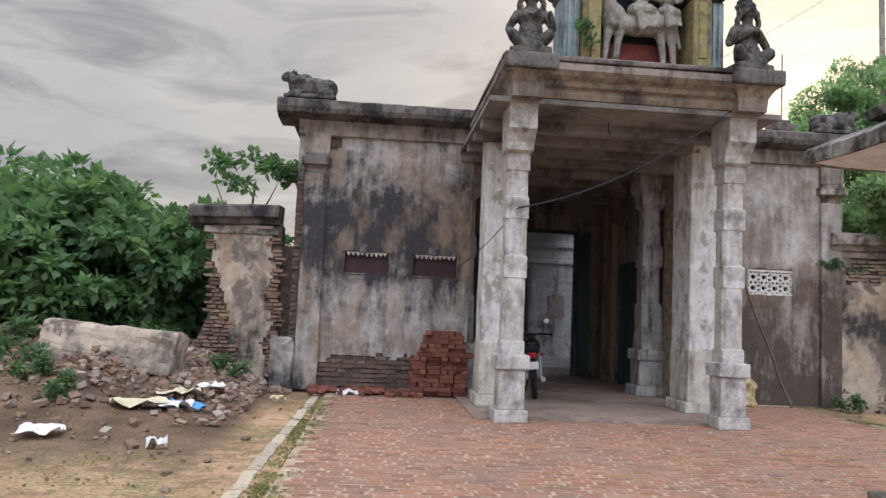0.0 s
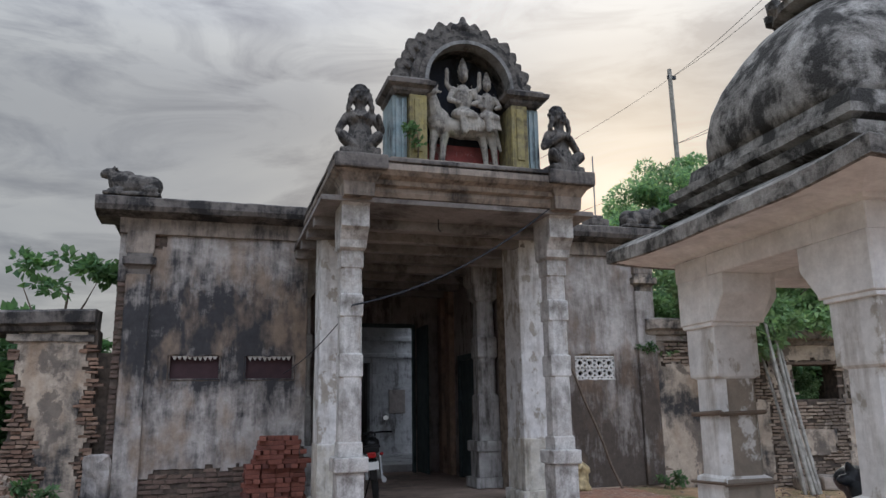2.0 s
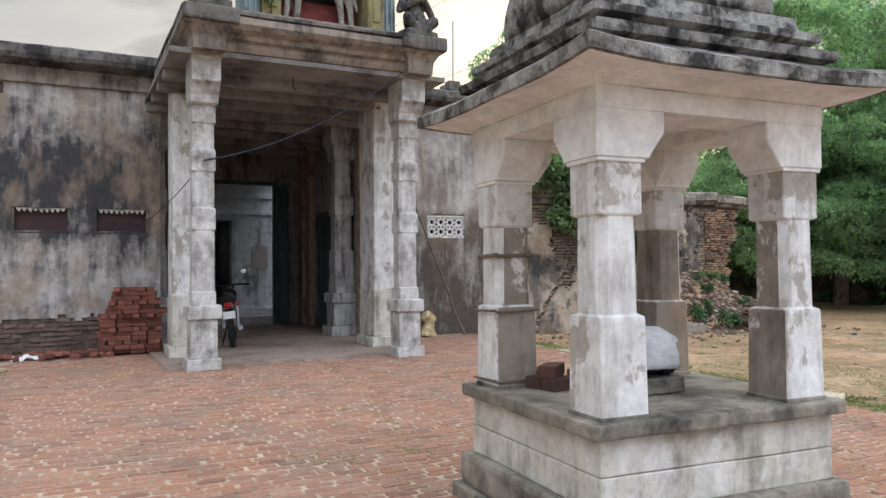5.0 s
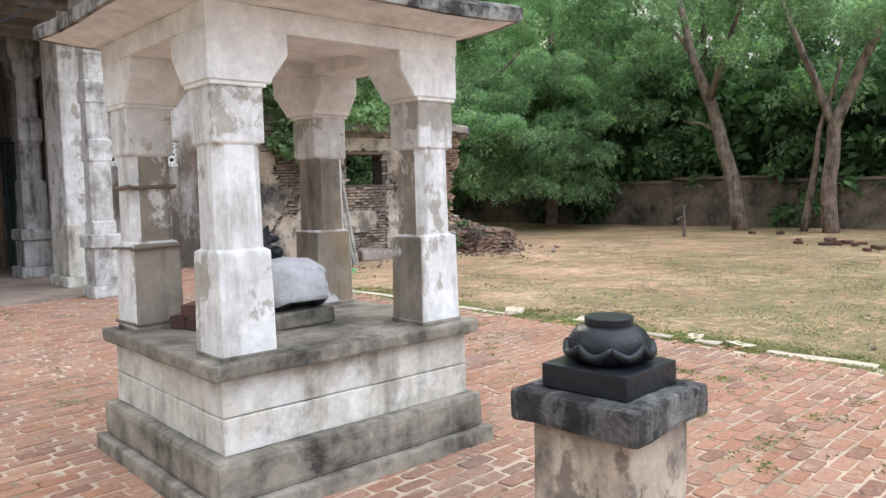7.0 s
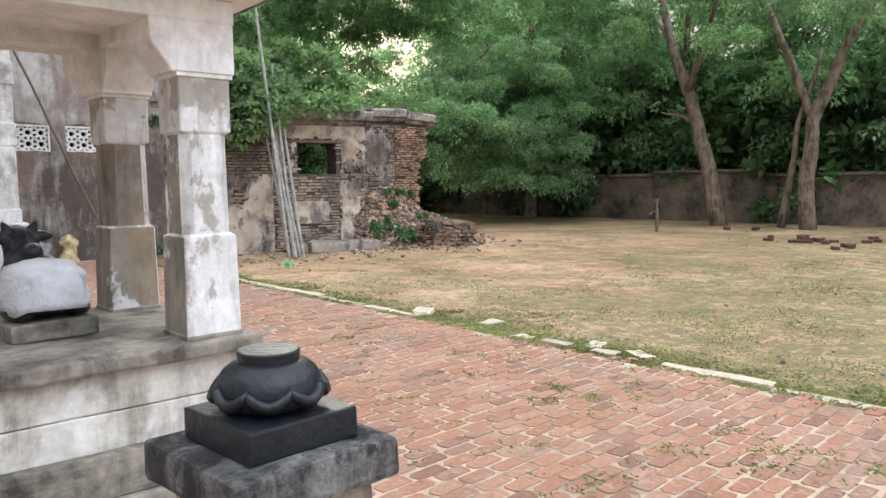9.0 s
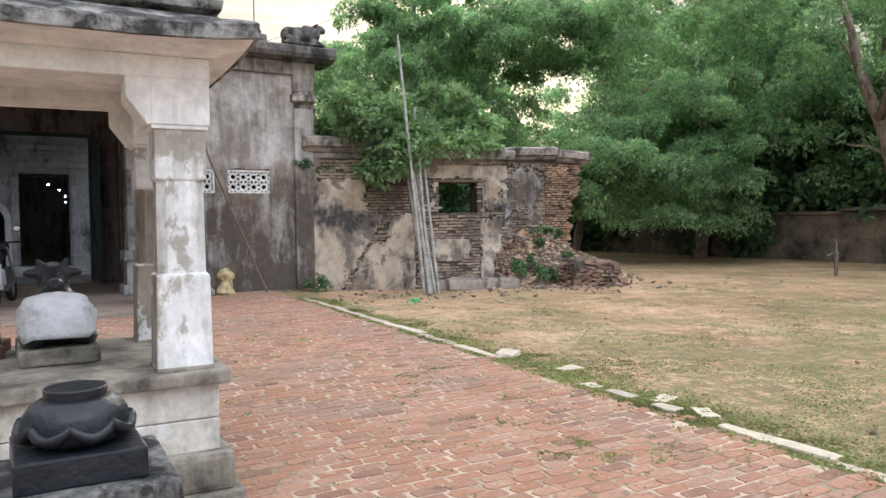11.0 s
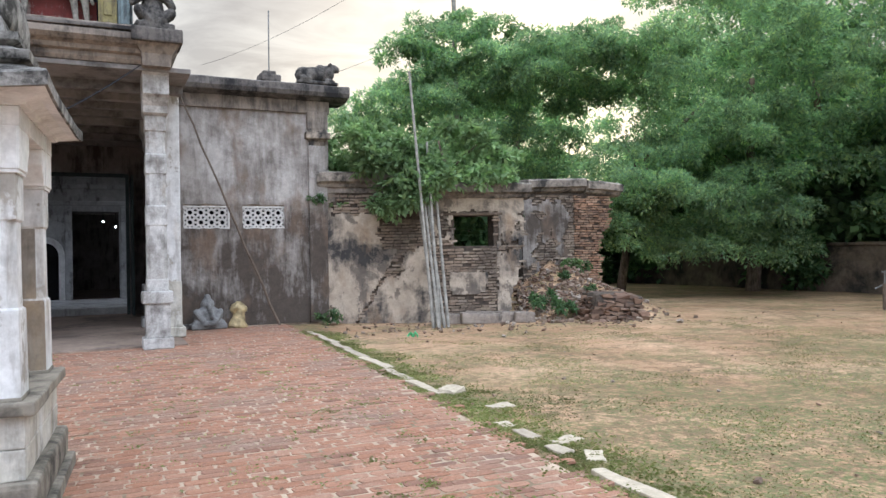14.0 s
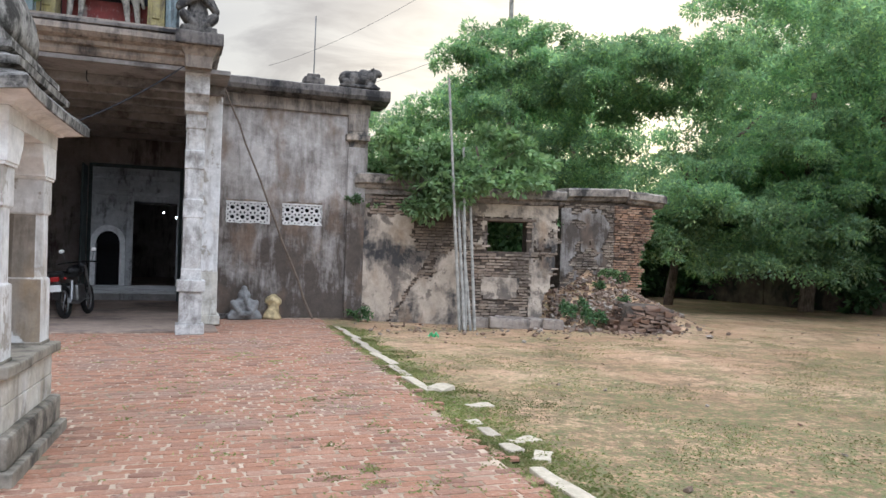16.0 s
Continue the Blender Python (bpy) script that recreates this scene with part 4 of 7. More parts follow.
def inner_column(cx, cy):
    ob = thing("engaged_column", "grey limewashed stone column on a moulded base", "column", "passage columns")
    part("base", box(cx - 0.32, cx + 0.32, cy - 0.3, cy + 0.3, 0.03, 0.22, 0.02), M_GREYCOL, ob)
    part("pedestal", box(cx - 0.24, cx + 0.24, cy - 0.24, cy + 0.24, 0.22, 0.68, 0.02), M_GREYCOL, ob)
    part("pedestal_cap", box(cx - 0.29, cx + 0.29, cy - 0.29, cy + 0.29, 0.68, 0.88, 0.03), M_GREYCOL, ob)
    part("shaft", loft([sq(cx, cy, h, h, z, c) for z, h, c in ((0.88, 0.21, 0.0), (1.7, 0.2, 0.0), (1.75, 0.18, 0.06), (2.4, 0.18, 0.06), (2.45, 0.2, 0.0), (2.8, 0.2, 0.0), (2.85, 0.17, 0.05), (3.5, 0.17, 0.05), (3.6, 0.24, 0.02), (3.8, 0.25, 0.02), (3.9, 0.3, 0.02), (4.32, 0.3, 0.02))]), M_GREYCOL, ob)


inner_column(6.5, 17.5)
inner_column(2.95, 17.5)

porch = thing("portico_roof", "stained cement slab roof with moulded edge and black top", "roof", kind="structure")
PX0, PX1, PY0 = 2.84, 6.58, 12.98
sl = bmesh.new()
rings = []
for o, z in ((-0.30, 4.30), (-0.26, 4.36), (-0.26, 4.42), (-0.18, 4.44), (-0.16, 4.50), (-0.06, 4.54), (0.0, 4.60), (0.0, 4.68), (-0.04, 4.71)):
    rings.append([Vector((PX0 - o, PY0 - o, z)), Vector((PX1 + o, PY0 - o, z)), Vector((PX1 + o, 16.4, z)), Vector((PX0 - o, 16.4, z))])
loft(rings, True, sl)
part("slab", sl, M_FRIEZE, porch)
part("slab_top", box(PX0 - 0.01, PX1 + 0.01, PY0 - 0.01, 16.39, 4.712, 4.77, 0.015, 6, 0.008), M_CORNICE, porch, "black weathered top")
for cx in (3.2, 6.24):
    part("corner_block", box(cx - 0.36, cx + 0.36, PY0 - 0.06, PY0 + 0.6, 4.58, 4.79, 0.03, 3, 0.012, cx), M_CORNICE, porch)
    part("corner_corbel", loft([sq(cx, PY0 + 0.36, h, h + 0.02, z) for h, z in ((0.20, 4.26), (0.215, 4.44), (0.30, 4.575))]), M_FRIEZE, porch)
ceil = bmesh.new()
box(2.72, 6.74, 13.3, 21.7, 4.22, 4.295, 0.01, bm=ceil)
for y in (14.2, 15.0, 15.8, 16.6, 17.6, 18.6, 19.6, 20.6):
    box(2.75, 6.71, y, y + 0.18, 4.08, 4.225, 0.015, bm=ceil)
tagged(part("ceiling", ceil, M_CEIL), "soot-dark beamed portico ceiling", "ceiling", kind="structure")
part("hook", tube([(4.55, 14.0, 4.22), (4.55, 14.0, 4.08), (4.58, 14.0, 4.04)], 0.01), M_CABLE, porch)

passage = thing("wall_passage", "dark stained passage walls and gate wall", "wall", kind="structure")
part("side", box(6.76, 7.1, WY + 0.46, 21.29, -0.05, 4.3, 0.02), M_PASSAGE, passage)
part("side", box(2.38, 2.70, WY + 0.46, 21.29, -0.05, 4.3, 0.02), M_PASSAGE, passage)
part("gate_wall", box(6.12, 7.1, 21.3, 21.6, -0.05, 4.6, 0.02), M_PASSAGE, passage)
part("gate_wall", box(2.38, 3.88, 21.3, 21.6, -0.05, 4.6, 0.02), M_PASSAGE, passage)
part("gate_lintel", box(3.88, 6.12, 21.3, 21.6, 3.5, 4.6, 0.02), M_PASSAGE, passage)
part("side", box(6.77, 6.95, WY + 0.03, WY + 0.45, 0, 4.3, 0.02), M_DARKCOL, passage)
sidedoor = thing("side_door", "closed dark teal door in the passage wall", "door")
part("leaf", box(6.70, 6.745, 18.75, 19.55, 0.06, 2.5, 0.01), M_PLANK, sidedoor)
for y in (18.62, 19.56):
    part("frame_post", box(6.66, 6.757, y, y + 0.12, 0.03, 2.62, 0.012), M_PLANK, sidedoor)
part("frame_head", box(6.66, 6.757, 18.741, 19.559, 2.51, 2.62, 0.012), M_PLANK, sidedoor)
for y, mat in ((18.2, M_DARKCOL), (20.15, M_OCHRE), (20.75, M_OCHRE)):
    part("pilaster", box(6.62, 6.757, y, y + 0.3, 0.03, 4.2, 0.015, 3, 0.006, y), mat, passage)
gate = thing("gate_door", "tall dark teal wooden gate standing open", "gate")
for x in (3.89, 6.03):
    part("frame_post", box(x, x + 0.08, 21.2, 21.29, 0.03, 3.48, 0.01), M_PLANK, gate)
part("frame_head", box(3.97, 6.03, 21.2, 21.29, 3.40, 3.49, 0.01), M_PLANK, gate)
for x in (3.82, 6.13):
    part("leaf", box(x, x + 0.05, 20.3, 21.19, 0.06, 3.38, 0.01), M_PLANK, gate)

court = thing("wall_court", "grey stone inner court wall with arch niche and doorway", "wall", kind="structure")
CY = 26.0
part("step", box(0.8, 9.2, 21.62, 26.0, -0.02, 0.2, 0.02, 4, 0.008), M_INNER, court)
wall_with_openings(0.5, 9.5, 0.0, 4.6, CY, CY + 0.4, [(3.66, 4.34, 0.2, 1.55), (4.67, 5.98, 0.2, 2.84)], M_INNER, court, "stone_wall")
for z in (3.0, 3.5, 3.95):
    part("moulding", box(0.5, 9.5, CY - 0.10, CY, z, z + 0.14, 0.03), M_INNER, court)
for x in (3.1, 4.505, 6.02):
    part("pilaster", box(x, x + 0.2, CY - 0.08, CY, 0.2, 3.0, 0.02), M_INNER, court)
arch = bmesh.new()
loft([[Vector((4.0 + r * math.cos(math.pi * i / 14), yy, 1.5 + r * 1.15 * math.sin(math.pi * i / 14))) for i in range(15)] + [Vector((4.0 + q * math.cos(math.pi * i / 14), yy, 1.5 + q * 1.15 * math.sin(math.pi * i / 14))) for i in range(14, -1, -1)] for r, q, yy in ((0.50, 0.34, CY - 0.14), (0.50, 0.34, CY))], True, arch)
bmesh.ops.recalc_face_normals(arch, faces=arch.faces)
part("arch_band", arch, M_PAVTOP, court, "whitewashed arch")
for x in (3.50, 4.34):
    part("arch_jamb", box(x, x + 0.16, CY - 0.14, CY - 0.002, 0.2, 1.5, 0.02), M_PAVTOP, court)
# niche back and head are black sheets, shade put into their colour
part("niche_back", box(3.66, 4.34, CY + 0.3, CY + 0.39, 0.2, 1.55, 0.005), M_PAINTSHADE, court)
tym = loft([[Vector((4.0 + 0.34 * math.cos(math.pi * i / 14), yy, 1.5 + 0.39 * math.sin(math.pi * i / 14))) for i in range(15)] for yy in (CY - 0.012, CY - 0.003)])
part("niche_head_shade", tym, M_PAINTSHADE, court)
part("side_wall", box(0.5, 0.8, 19.71, CY, 0, 4.4, 0.01), M_INNER, court)
part("side_wall", box(9.2, 9.49, 19.71, CY, 0, 4.4, 0.01), M_INNER, court)
hall = thing("wall_hall", "unlit inner hall behind the court doorway", "wall", kind="structure")
part("side", box(4.0, 4.2, CY + 0.41, 34, 0, 3.2, 0.01), M_PASSAGE, hall)
part("side", box(6.9, 7.1, CY + 0.41, 34, 0, 3.2, 0.01), M_PASSAGE, hall)
part("end", box(4.0, 7.1, 34.01, 34.2, 0, 3.2, 0.01), M_PASSAGE, hall)
part("hall_roof", box(4.0, 7.1, CY + 0.41, 34.2, 3.21, 3.4, 0.01), M_CEIL, hall)
part("hall_floor", box(4.0, 7.1, CY + 0.01, 34.2, 0.05, 0.19, 0.01), M_CEMENT, hall)
for x, y, z in ((5.55, 28.0, 2.62), (5.95, 29.6, 2.52), (6.25, 31.2, 2.36), (6.35, 32.6, 2.2)):
    lp = thing("bulb", "small bright white bulb hanging in the hall", "lamp", "hall bulbs")
    part("glass", ball(bmesh.new(), (x, y, z), 0.03, 2), M_LAMP, lp)
    part("cord", tube([(x, y, z + 0.04), (x, y, 3.2)], 0.006), M_CABLE, lp)
    part("holder", tube([(x, y, z + 0.035), (x, y, z + 0.10)], 0.02), M_BIKE, lp)
part("court_panel", box(6.55, 7.05, CY - 0.03, CY - 0.002, 1.35, 2.05, 0.01), M_PASSAGE, court, "small dark shuttered opening")
# unseen slab added over the court to keep sky light off its wall
part("court_sky_blocker", box(2.2, 7.3, 22.7, 25.85, 4.3, 4.5, 0.01), M_CEIL, passage)
for x in (2.2, 7.1):
    part("court_screen", box(x, x + 0.2, 21.72, 25.0, 0.0, 4.29, 0.01), M_INNER, passage)


# ---------------------------------------------------------------- small pavilion
pav = thing("bull_pavilion", "small whitewashed stone pavilion with four columns and domed roof", "pavilion")
AX0, AX1, AY0, AY1 = 3.69, 5.22, 5.71, 7.12


def plan_box(o, z0, z1, bevel, mat, name, wob=0.006, cuts=6, label=""):
    return part(name, box(AX0 - o, AX1 + o, AY0 - o, AY1 + o, z0, z1, bevel, cuts, wob, z0), mat, pav, label)


plan_box(0.05, -0.02, 0.085, 0.015, M_PAVSLAB, "footing")
plan_box(0.01, 0.085, 0.275, 0.03, M_PAVSLAB, "base_moulding")
plan_box(-0.05, 0.275, 0.435, 0.008, M_PAVBASE, "plinth_course")
plan_box(-0.052, 0.439, 0.61, 0.008, M_PAVBASE, "plinth_course")
plan_box(0.0, 0.61, 0.68, 0.014, M_PAVSLAB, "top_slab", 0.008, 8, "grey cement slab with chipped edge")


def pavilion_column(x, y, sx, sy):
    h = 0.1275
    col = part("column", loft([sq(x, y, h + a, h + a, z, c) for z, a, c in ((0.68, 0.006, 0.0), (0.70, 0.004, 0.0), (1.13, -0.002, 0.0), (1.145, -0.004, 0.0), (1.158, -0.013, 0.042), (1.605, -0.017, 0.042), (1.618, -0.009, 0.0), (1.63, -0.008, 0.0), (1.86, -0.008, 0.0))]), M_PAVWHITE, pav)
    # shaft faces turned inward take the darker render, so their shade is painted
    col.data.materials.append(M_PAVSHADED)
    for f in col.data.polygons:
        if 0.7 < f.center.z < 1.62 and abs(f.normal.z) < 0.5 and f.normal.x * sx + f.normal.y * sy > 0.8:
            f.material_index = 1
    part("capital_line", box(x - h - 0.004, x + h + 0.004, y - h - 0.004, y + h + 0.004, 1.855, 1.875, 0.006), M_PAVTOP, col)
    # cross-shaped corbel with sloping ends
    for k, (dx, dy) in enumerate(((1, 0), (0, 1))):
        b = bmesh.new()
        ext_out = 0.012
        s = sx if dx else sy
        rings = []
        for z, e in ((1.873, 0.03), (1.888, 0.03), (2.0, 0.115), (2.10, 0.115)):
            if s > 0:
                lo, hi = (-h - ext_out, h + e)
            else:
                lo, hi = (-h - e, h + ext_out)
            w = h + (0.010 if dx else 0.006)
            if dx:
                rings.append([Vector((x + lo, y - w, z)), Vector((x + hi, y - w, z)), Vector((x + hi, y + w, z)), Vector((x + lo, y + w, z))])
            else:
                rings.append([Vector((x - w, y + lo, z)), Vector((x + w, y + lo, z)), Vector((x + w, y + hi, z)), Vector((x - w, y + hi, z))])
        loft(rings, True, b)
        bmesh.ops.bevel(b, geom=list(b.edges), offset=0.006, segments=1, affect="EDGES")
        part("corbel", b, M_PAVTOP, col)
    foot = part("worn_foot", box(x - h - 0.009, x + h + 0.009, y - h - 0.009, y + h + 0.009, 0.675, 0.70, 0.008), M_PAVSLAB, col)


IN = 0.075 + 0.1275
for sx, sy in ((1, 1), (-1, 1), (1, -1), (-1, -1)):
    pavilion_column(AX0 + IN if sx > 0 else AX1 - IN, AY0 + IN if sy > 0 else AY1 - IN, sx, sy)
bo = 0.06
bm = bmesh.new()
box(AX0 + bo, AX1 - bo, AY0 + bo, AY0 + 0.34, 2.095, 2.20, 0.008, bm=bm)
part("beam", bm, M_PAVTOP, pav)
part("beam", box(AX0 + bo, AX1 - bo, AY1 - 0.34, AY1 - bo, 2.095, 2.20, 0.008), M_PAVTOP, pav)
part("beam", box(AX0 + bo + 0.002, AX0 + 0.34, AY0 + 0.341, AY1 - 0.341, 2.097, 2.20, 0.008), M_PAVTOP, pav)
part("beam", box(AX1 - 0.34, AX1 - bo - 0.002, AY0 + 0.341, AY1 - 0.341, 2.097, 2.20, 0.008), M_PAVTOP, pav)
part("ceiling_slab", box(AX0 + 0.3, AX1 - 0.3, AY0 + 0.3, AY1 - 0.3, 2.17, 2.22, 0.004), M_PAVTOP, pav)


def eave_ring(o, z, lift=0.0, n=10):
    """A rectangle with points along its sides; corners rise a little."""
    pts = []
    e = o if o < 0 else o * 0.42
    g = o if o < 0 else o * 0.75
    cs = [(AX0 - g, AY0 - o), (AX1 + e, AY0 - o), (AX1 + e, AY1 + g), (AX0 - g, AY1 + g)]
    for k in range(4):
        a, b = cs[k], cs[(k + 1) % 4]
        for i in range(n):
            s = i / n
            x, y = a[0] + (b[0] - a[0]) * s, a[1] + (b[1] - a[1]) * s
            zz = z + lift * (abs(2 * s - 1) ** 4) + 0.006 * noise.noise(Vector((x * 4, y * 4, z * 9)))
            pts.append(Vector((x, y, zz)))
    return pts


ev = bmesh.new()
loft([eave_ring(-0.062, 2.199), eave_ring(-0.03, 2.20), eave_ring(-0.02, 2.215), eave_ring(0.09, 2.232), eave_ring(0.235, 2.222, 0.03), eave_ring(0.24, 2.23, 0.03)], False, ev)
part("eave_soffit", ev, M_PAVTOP, pav)
ev = bmesh.new()
loft([eave_ring(0.17, 2.24, 0.02), eave_ring(0.24, 2.217, 0.03), eave_ring(0.262, 2.220, 0.03), eave_ring(0.264, 2.282, 0.03), eave_ring(0.235, 2.298, 0.03), eave_ring(0.10, 2.35, 0.02), eave_ring(0.0, 2.388), eave_ring(-0.03, 2.405), eave_ring(-0.10, 2.415)], True, ev)
part("eave", ev, M_MOULDSTONE, pav, "black moss-stained sloping eave")
part("roof_tier", loft([eave_ring(-0.08, 2.41), eave_ring(-0.005, 2.43), eave_ring(0.005, 2.475), eave_ring(-0.06, 2.495), eave_ring(-0.11, 2.52)]), M_MOULDSTONE, pav)
part("drum", loft([eave_ring(-0.10, 2.52), eave_ring(-0.06, 2.54), eave_ring(-0.06, 2.58), eave_ring(-0.13, 2.595), eave_ring(-0.15, 2.68)]), M_MOULDSTONE, pav)
DCX, DCY = (AX0 + AX1) / 2, (AY0 + AY1) / 2


def super_ring(rx, ry, z, p, n=40):
    out = []
    for i in range(n):
        a = 2 * math.pi * i / n
        c, s = math.cos(a), math.sin(a)
        x, y = rx * abs(c) ** (2 / p) * (1 if c > 0 else -1), ry * abs(s) ** (2 / p) * (1 if s > 0 else -1)
        q = Vector((DCX + x, DCY + y, z))
        out.append(q + Vector((x, y, 0)).normalized() * 0.012 * noise.noise(q * 4))
    return out


rings = []
for s, dz, p in ((0.99, 0.0, 6), (1.02, 0.05, 5), (1.03, 0.14, 4.5), (1.0, 0.26, 4), (0.93, 0.38, 3.6), (0.82, 0.50, 3.2), (0.68, 0.60, 3), (0.52, 0.675, 2.6), (0.36, 0.72, 2.3), (0.30, 0.735, 2)):
    rings.append(super_ring(0.625 * s, 0.545 * s, 2.68 + 0.95 * dz, p))
part("dome", loft(rings), M_MOULDSTONE, pav, smooth=True)
crest = part("lotus_crest", loft([ring(DCX, DCY, r, z, 28) for r, z in ((0.30, 3.36), (0.36, 3.38), (0.36, 3.42), (0.24, 3.46), (0.16, 3.53), (0.20, 3.59), (0.12, 3.65), (0.05, 3.79), (0.01, 3.88))]), M_MOULDSTONE, pav)
pav.matrix_world = pose(DCX - 0.055, DCY - 0.035, 0, 0, 0, -3.6) @ pose(-DCX, -DCY, 0)
for i in range(16):
    a = 2 * math.pi * i / 16
    part("crest_knob", ball(bmesh.new(), (DCX + 0.36 * math.cos(a), DCY + 0.36 * math.sin(a), 3.44), (0.045, 0.045, 0.05), 1), M_MOULDSTONE, crest)

# rope ties on one column
tie = thing("rope_tie", "brown cloth rope wound round the pavilion column", "rope")
cx, cy = AX0 + IN, AY1 - IN
for z in (1.44, 1.12, 0.72):
    h = 0.118 if z > 1.3 else 0.14
    part("loop", tube([Vector((cx + a * h, cy + b * h, z + 0.008 * math.sin(i * 2))) for i, (a, b) in enumerate(((-1, -1), (1, -1), (1, 1), (-1, 1), (-1, -1)))], 0.012 if z > 1.3 else 0.008, 6), M_STICK, tie)

tie.matrix_world = pav.matrix_world.copy()

# ---------------------------------------------------------------- bull in the pavilion
part("bull_seat_slab", box(4.22, 4.60, 6.22, 6.80, 0.68, 0.765, 0.012, 3, 0.008), M_PAVSLAB)
tagged(bpy.data.objects["bull_seat_slab"], "grey stone slab under the bull figure", "stone slab")
bl = bmesh.new()
bx, by, bz = 4.41, 6.5, 0.765
ball(bl, (bx, by - 0.06, bz + 0.09), (0.15, 0.22, 0.10))
ball(bl, (bx, by + 0.10, bz + 0.19), (0.12, 0.14, 0.13))
limb(bl, (bx, by + 0.14, bz + 0.22), (bx, by + 0.20, bz + 0.33), 0.09, 0.085)
ball(bl, (bx, by + 0.24, bz + 0.355), (0.075, 0.11, 0.075))
for s in (-1, 1):
    limb(bl, (bx + s * 0.05, by + 0.2, bz + 0.39), (bx + s * 0.075, by + 0.19, bz + 0.435), 0.028, 0.018)
    ball(bl, (bx + s * 0.105, by + 0.19, bz + 0.365), (0.05, 0.025, 0.03))
    limb(bl, (bx + s * 0.13, by + 0.18, bz + 0.03), (bx + s * 0.13, by + 0.30, bz + 0.03), 0.04, 0.035)
    ball(bl, (bx + s * 0.12, by - 0.14, bz + 0.04), (0.07, 0.13, 0.045))
ball(bl, (bx, by + 0.02, bz + 0.30), (0.05, 0.07, 0.05))
bull = carve(part("bull_statue", bl, M_BLACK), 0.012)
tagged(bull, "black oiled stone bull lying on a slab", "statue")
cl = bmesh.new()
rings = []
for i in range(9):
    t = i / 8
    y = by - 0.285 + 0.38 * t
    r = 0.15 + 0.05 * math.sin(math.pi * min(1, t * 1.25))
    rings.append([Vector((bx + (r * 0.92 + 0.012 * math.sin(9 * a + 1.7 * i)) * math.copysign(abs(math.cos(a)) ** 0.6, math.cos(a)), y + 0.012 * math.sin(5 * a), bz + 0.10 + r * 0.95 * math.copysign(abs(math.sin(a)) ** 0.7, math.sin(a)) * (0.85 + 0.22 * t))) for a in [math.pi * (k / 18) * 1.16 - 0.25 for k in range(19)]])
for a, b in zip(rings, rings[1:]):
    for k in range(18):
        va = [cl.verts.new(p) for p in (a[k], a[k + 1], b[k + 1], b[k])]
        cl.faces.new(va)
end = [cl.verts.new(p) for p in rings[0]]
cl.faces.new(end)
bmesh.ops.remove_doubles(cl, verts=cl.verts, dist=0.0005)
for v in cl.verts:
    v.co += noise.noise_vector(v.co * 11) * 0.016 + noise.noise_vector(v.co * 27) * 0.006
bmesh.ops.recalc_face_normals(cl, faces=cl.faces)
cloth = part("cloth_wrap", cl, M_CLOTH, smooth=True)
sd = cloth.modifiers.new("thick", "SOLIDIFY")
sd.thickness = 0.006
tagged(cloth, "white cotton cloth draped over the bull", "cloth")




BRICK_ME = bpy.data.meshes.new("brick")
_b = box(-0.11, 0.11, -0.052, 0.052, -0.034, 0.034, 0.006)
_b.to_mesh(BRICK_ME)
_b.free()
BRICK_ME.materials.append(M_REDBRICK)


OLD_ME = BRICK_ME.copy()
OLD_ME.materials.clear()
OLD_ME.materials.append(M_OLDBRICK)


def put_brick(x, y, z, turn, label, category="brick", group="", parent=None, lean=0.0):
    o = new("brick", OLD_ME if "pavilion" in label or "field" in label else BRICK_ME)
    o.matrix_world = pose(x, y, z, lean, 0, turn)
    if parent is not None:
        o.parent = parent
    else:
        tagged(o, label, category, group)
    return o


for x, y, z, a in ((4.02, 6.75, 0.715, 20), (4.05, 6.62, 0.715, 8), (4.03, 6.69, 0.783, 40), (4.12, 6.84, 0.715, 75)):
    put_brick(x, y, z, a, "dark red brick lying on the pavilion floor", group="bricks in the pavilion")

# ---------------------------------------------------------------- lotus pedestal
ped = thing("lotus_pedestal", "stone post carrying a black carved lotus", "pedestal")
LX, LY = 4.325, 4.31
part("post", box(LX - 0.195, LX + 0.195, LY - 0.195, LY + 0.195, -0.02, 0.585, 0.025, 5, 0.009, 4), M_RUIN_PLASTER, ped, "flaking cream plastered post")
part("slab", box(LX - 0.252, LX + 0.252, LY - 0.252, LY + 0.252, 0.585, 0.70, 0.02, 5, 0.010, 9), M_SLABSTONE, ped, "rough black-stained stone slab")
part("lotus_base", box(LX - 0.167, LX + 0.167, LY - 0.167, LY + 0.167, 0.70, 0.785, 0.007, 4, 0.004, 2), M_BLACK, ped)
rings = []
for r, z in ((0.095, 0.785), (0.112, 0.792), (0.130, 0.806), (0.140, 0.826), (0.142, 0.85), (0.136, 0.872), (0.122, 0.892), (0.100, 0.908), (0.082, 0.915)):
    rings.append(ring(LX, LY, r, z, 48))
part("lotus", loft(rings), M_BLACK, ped, smooth=True)
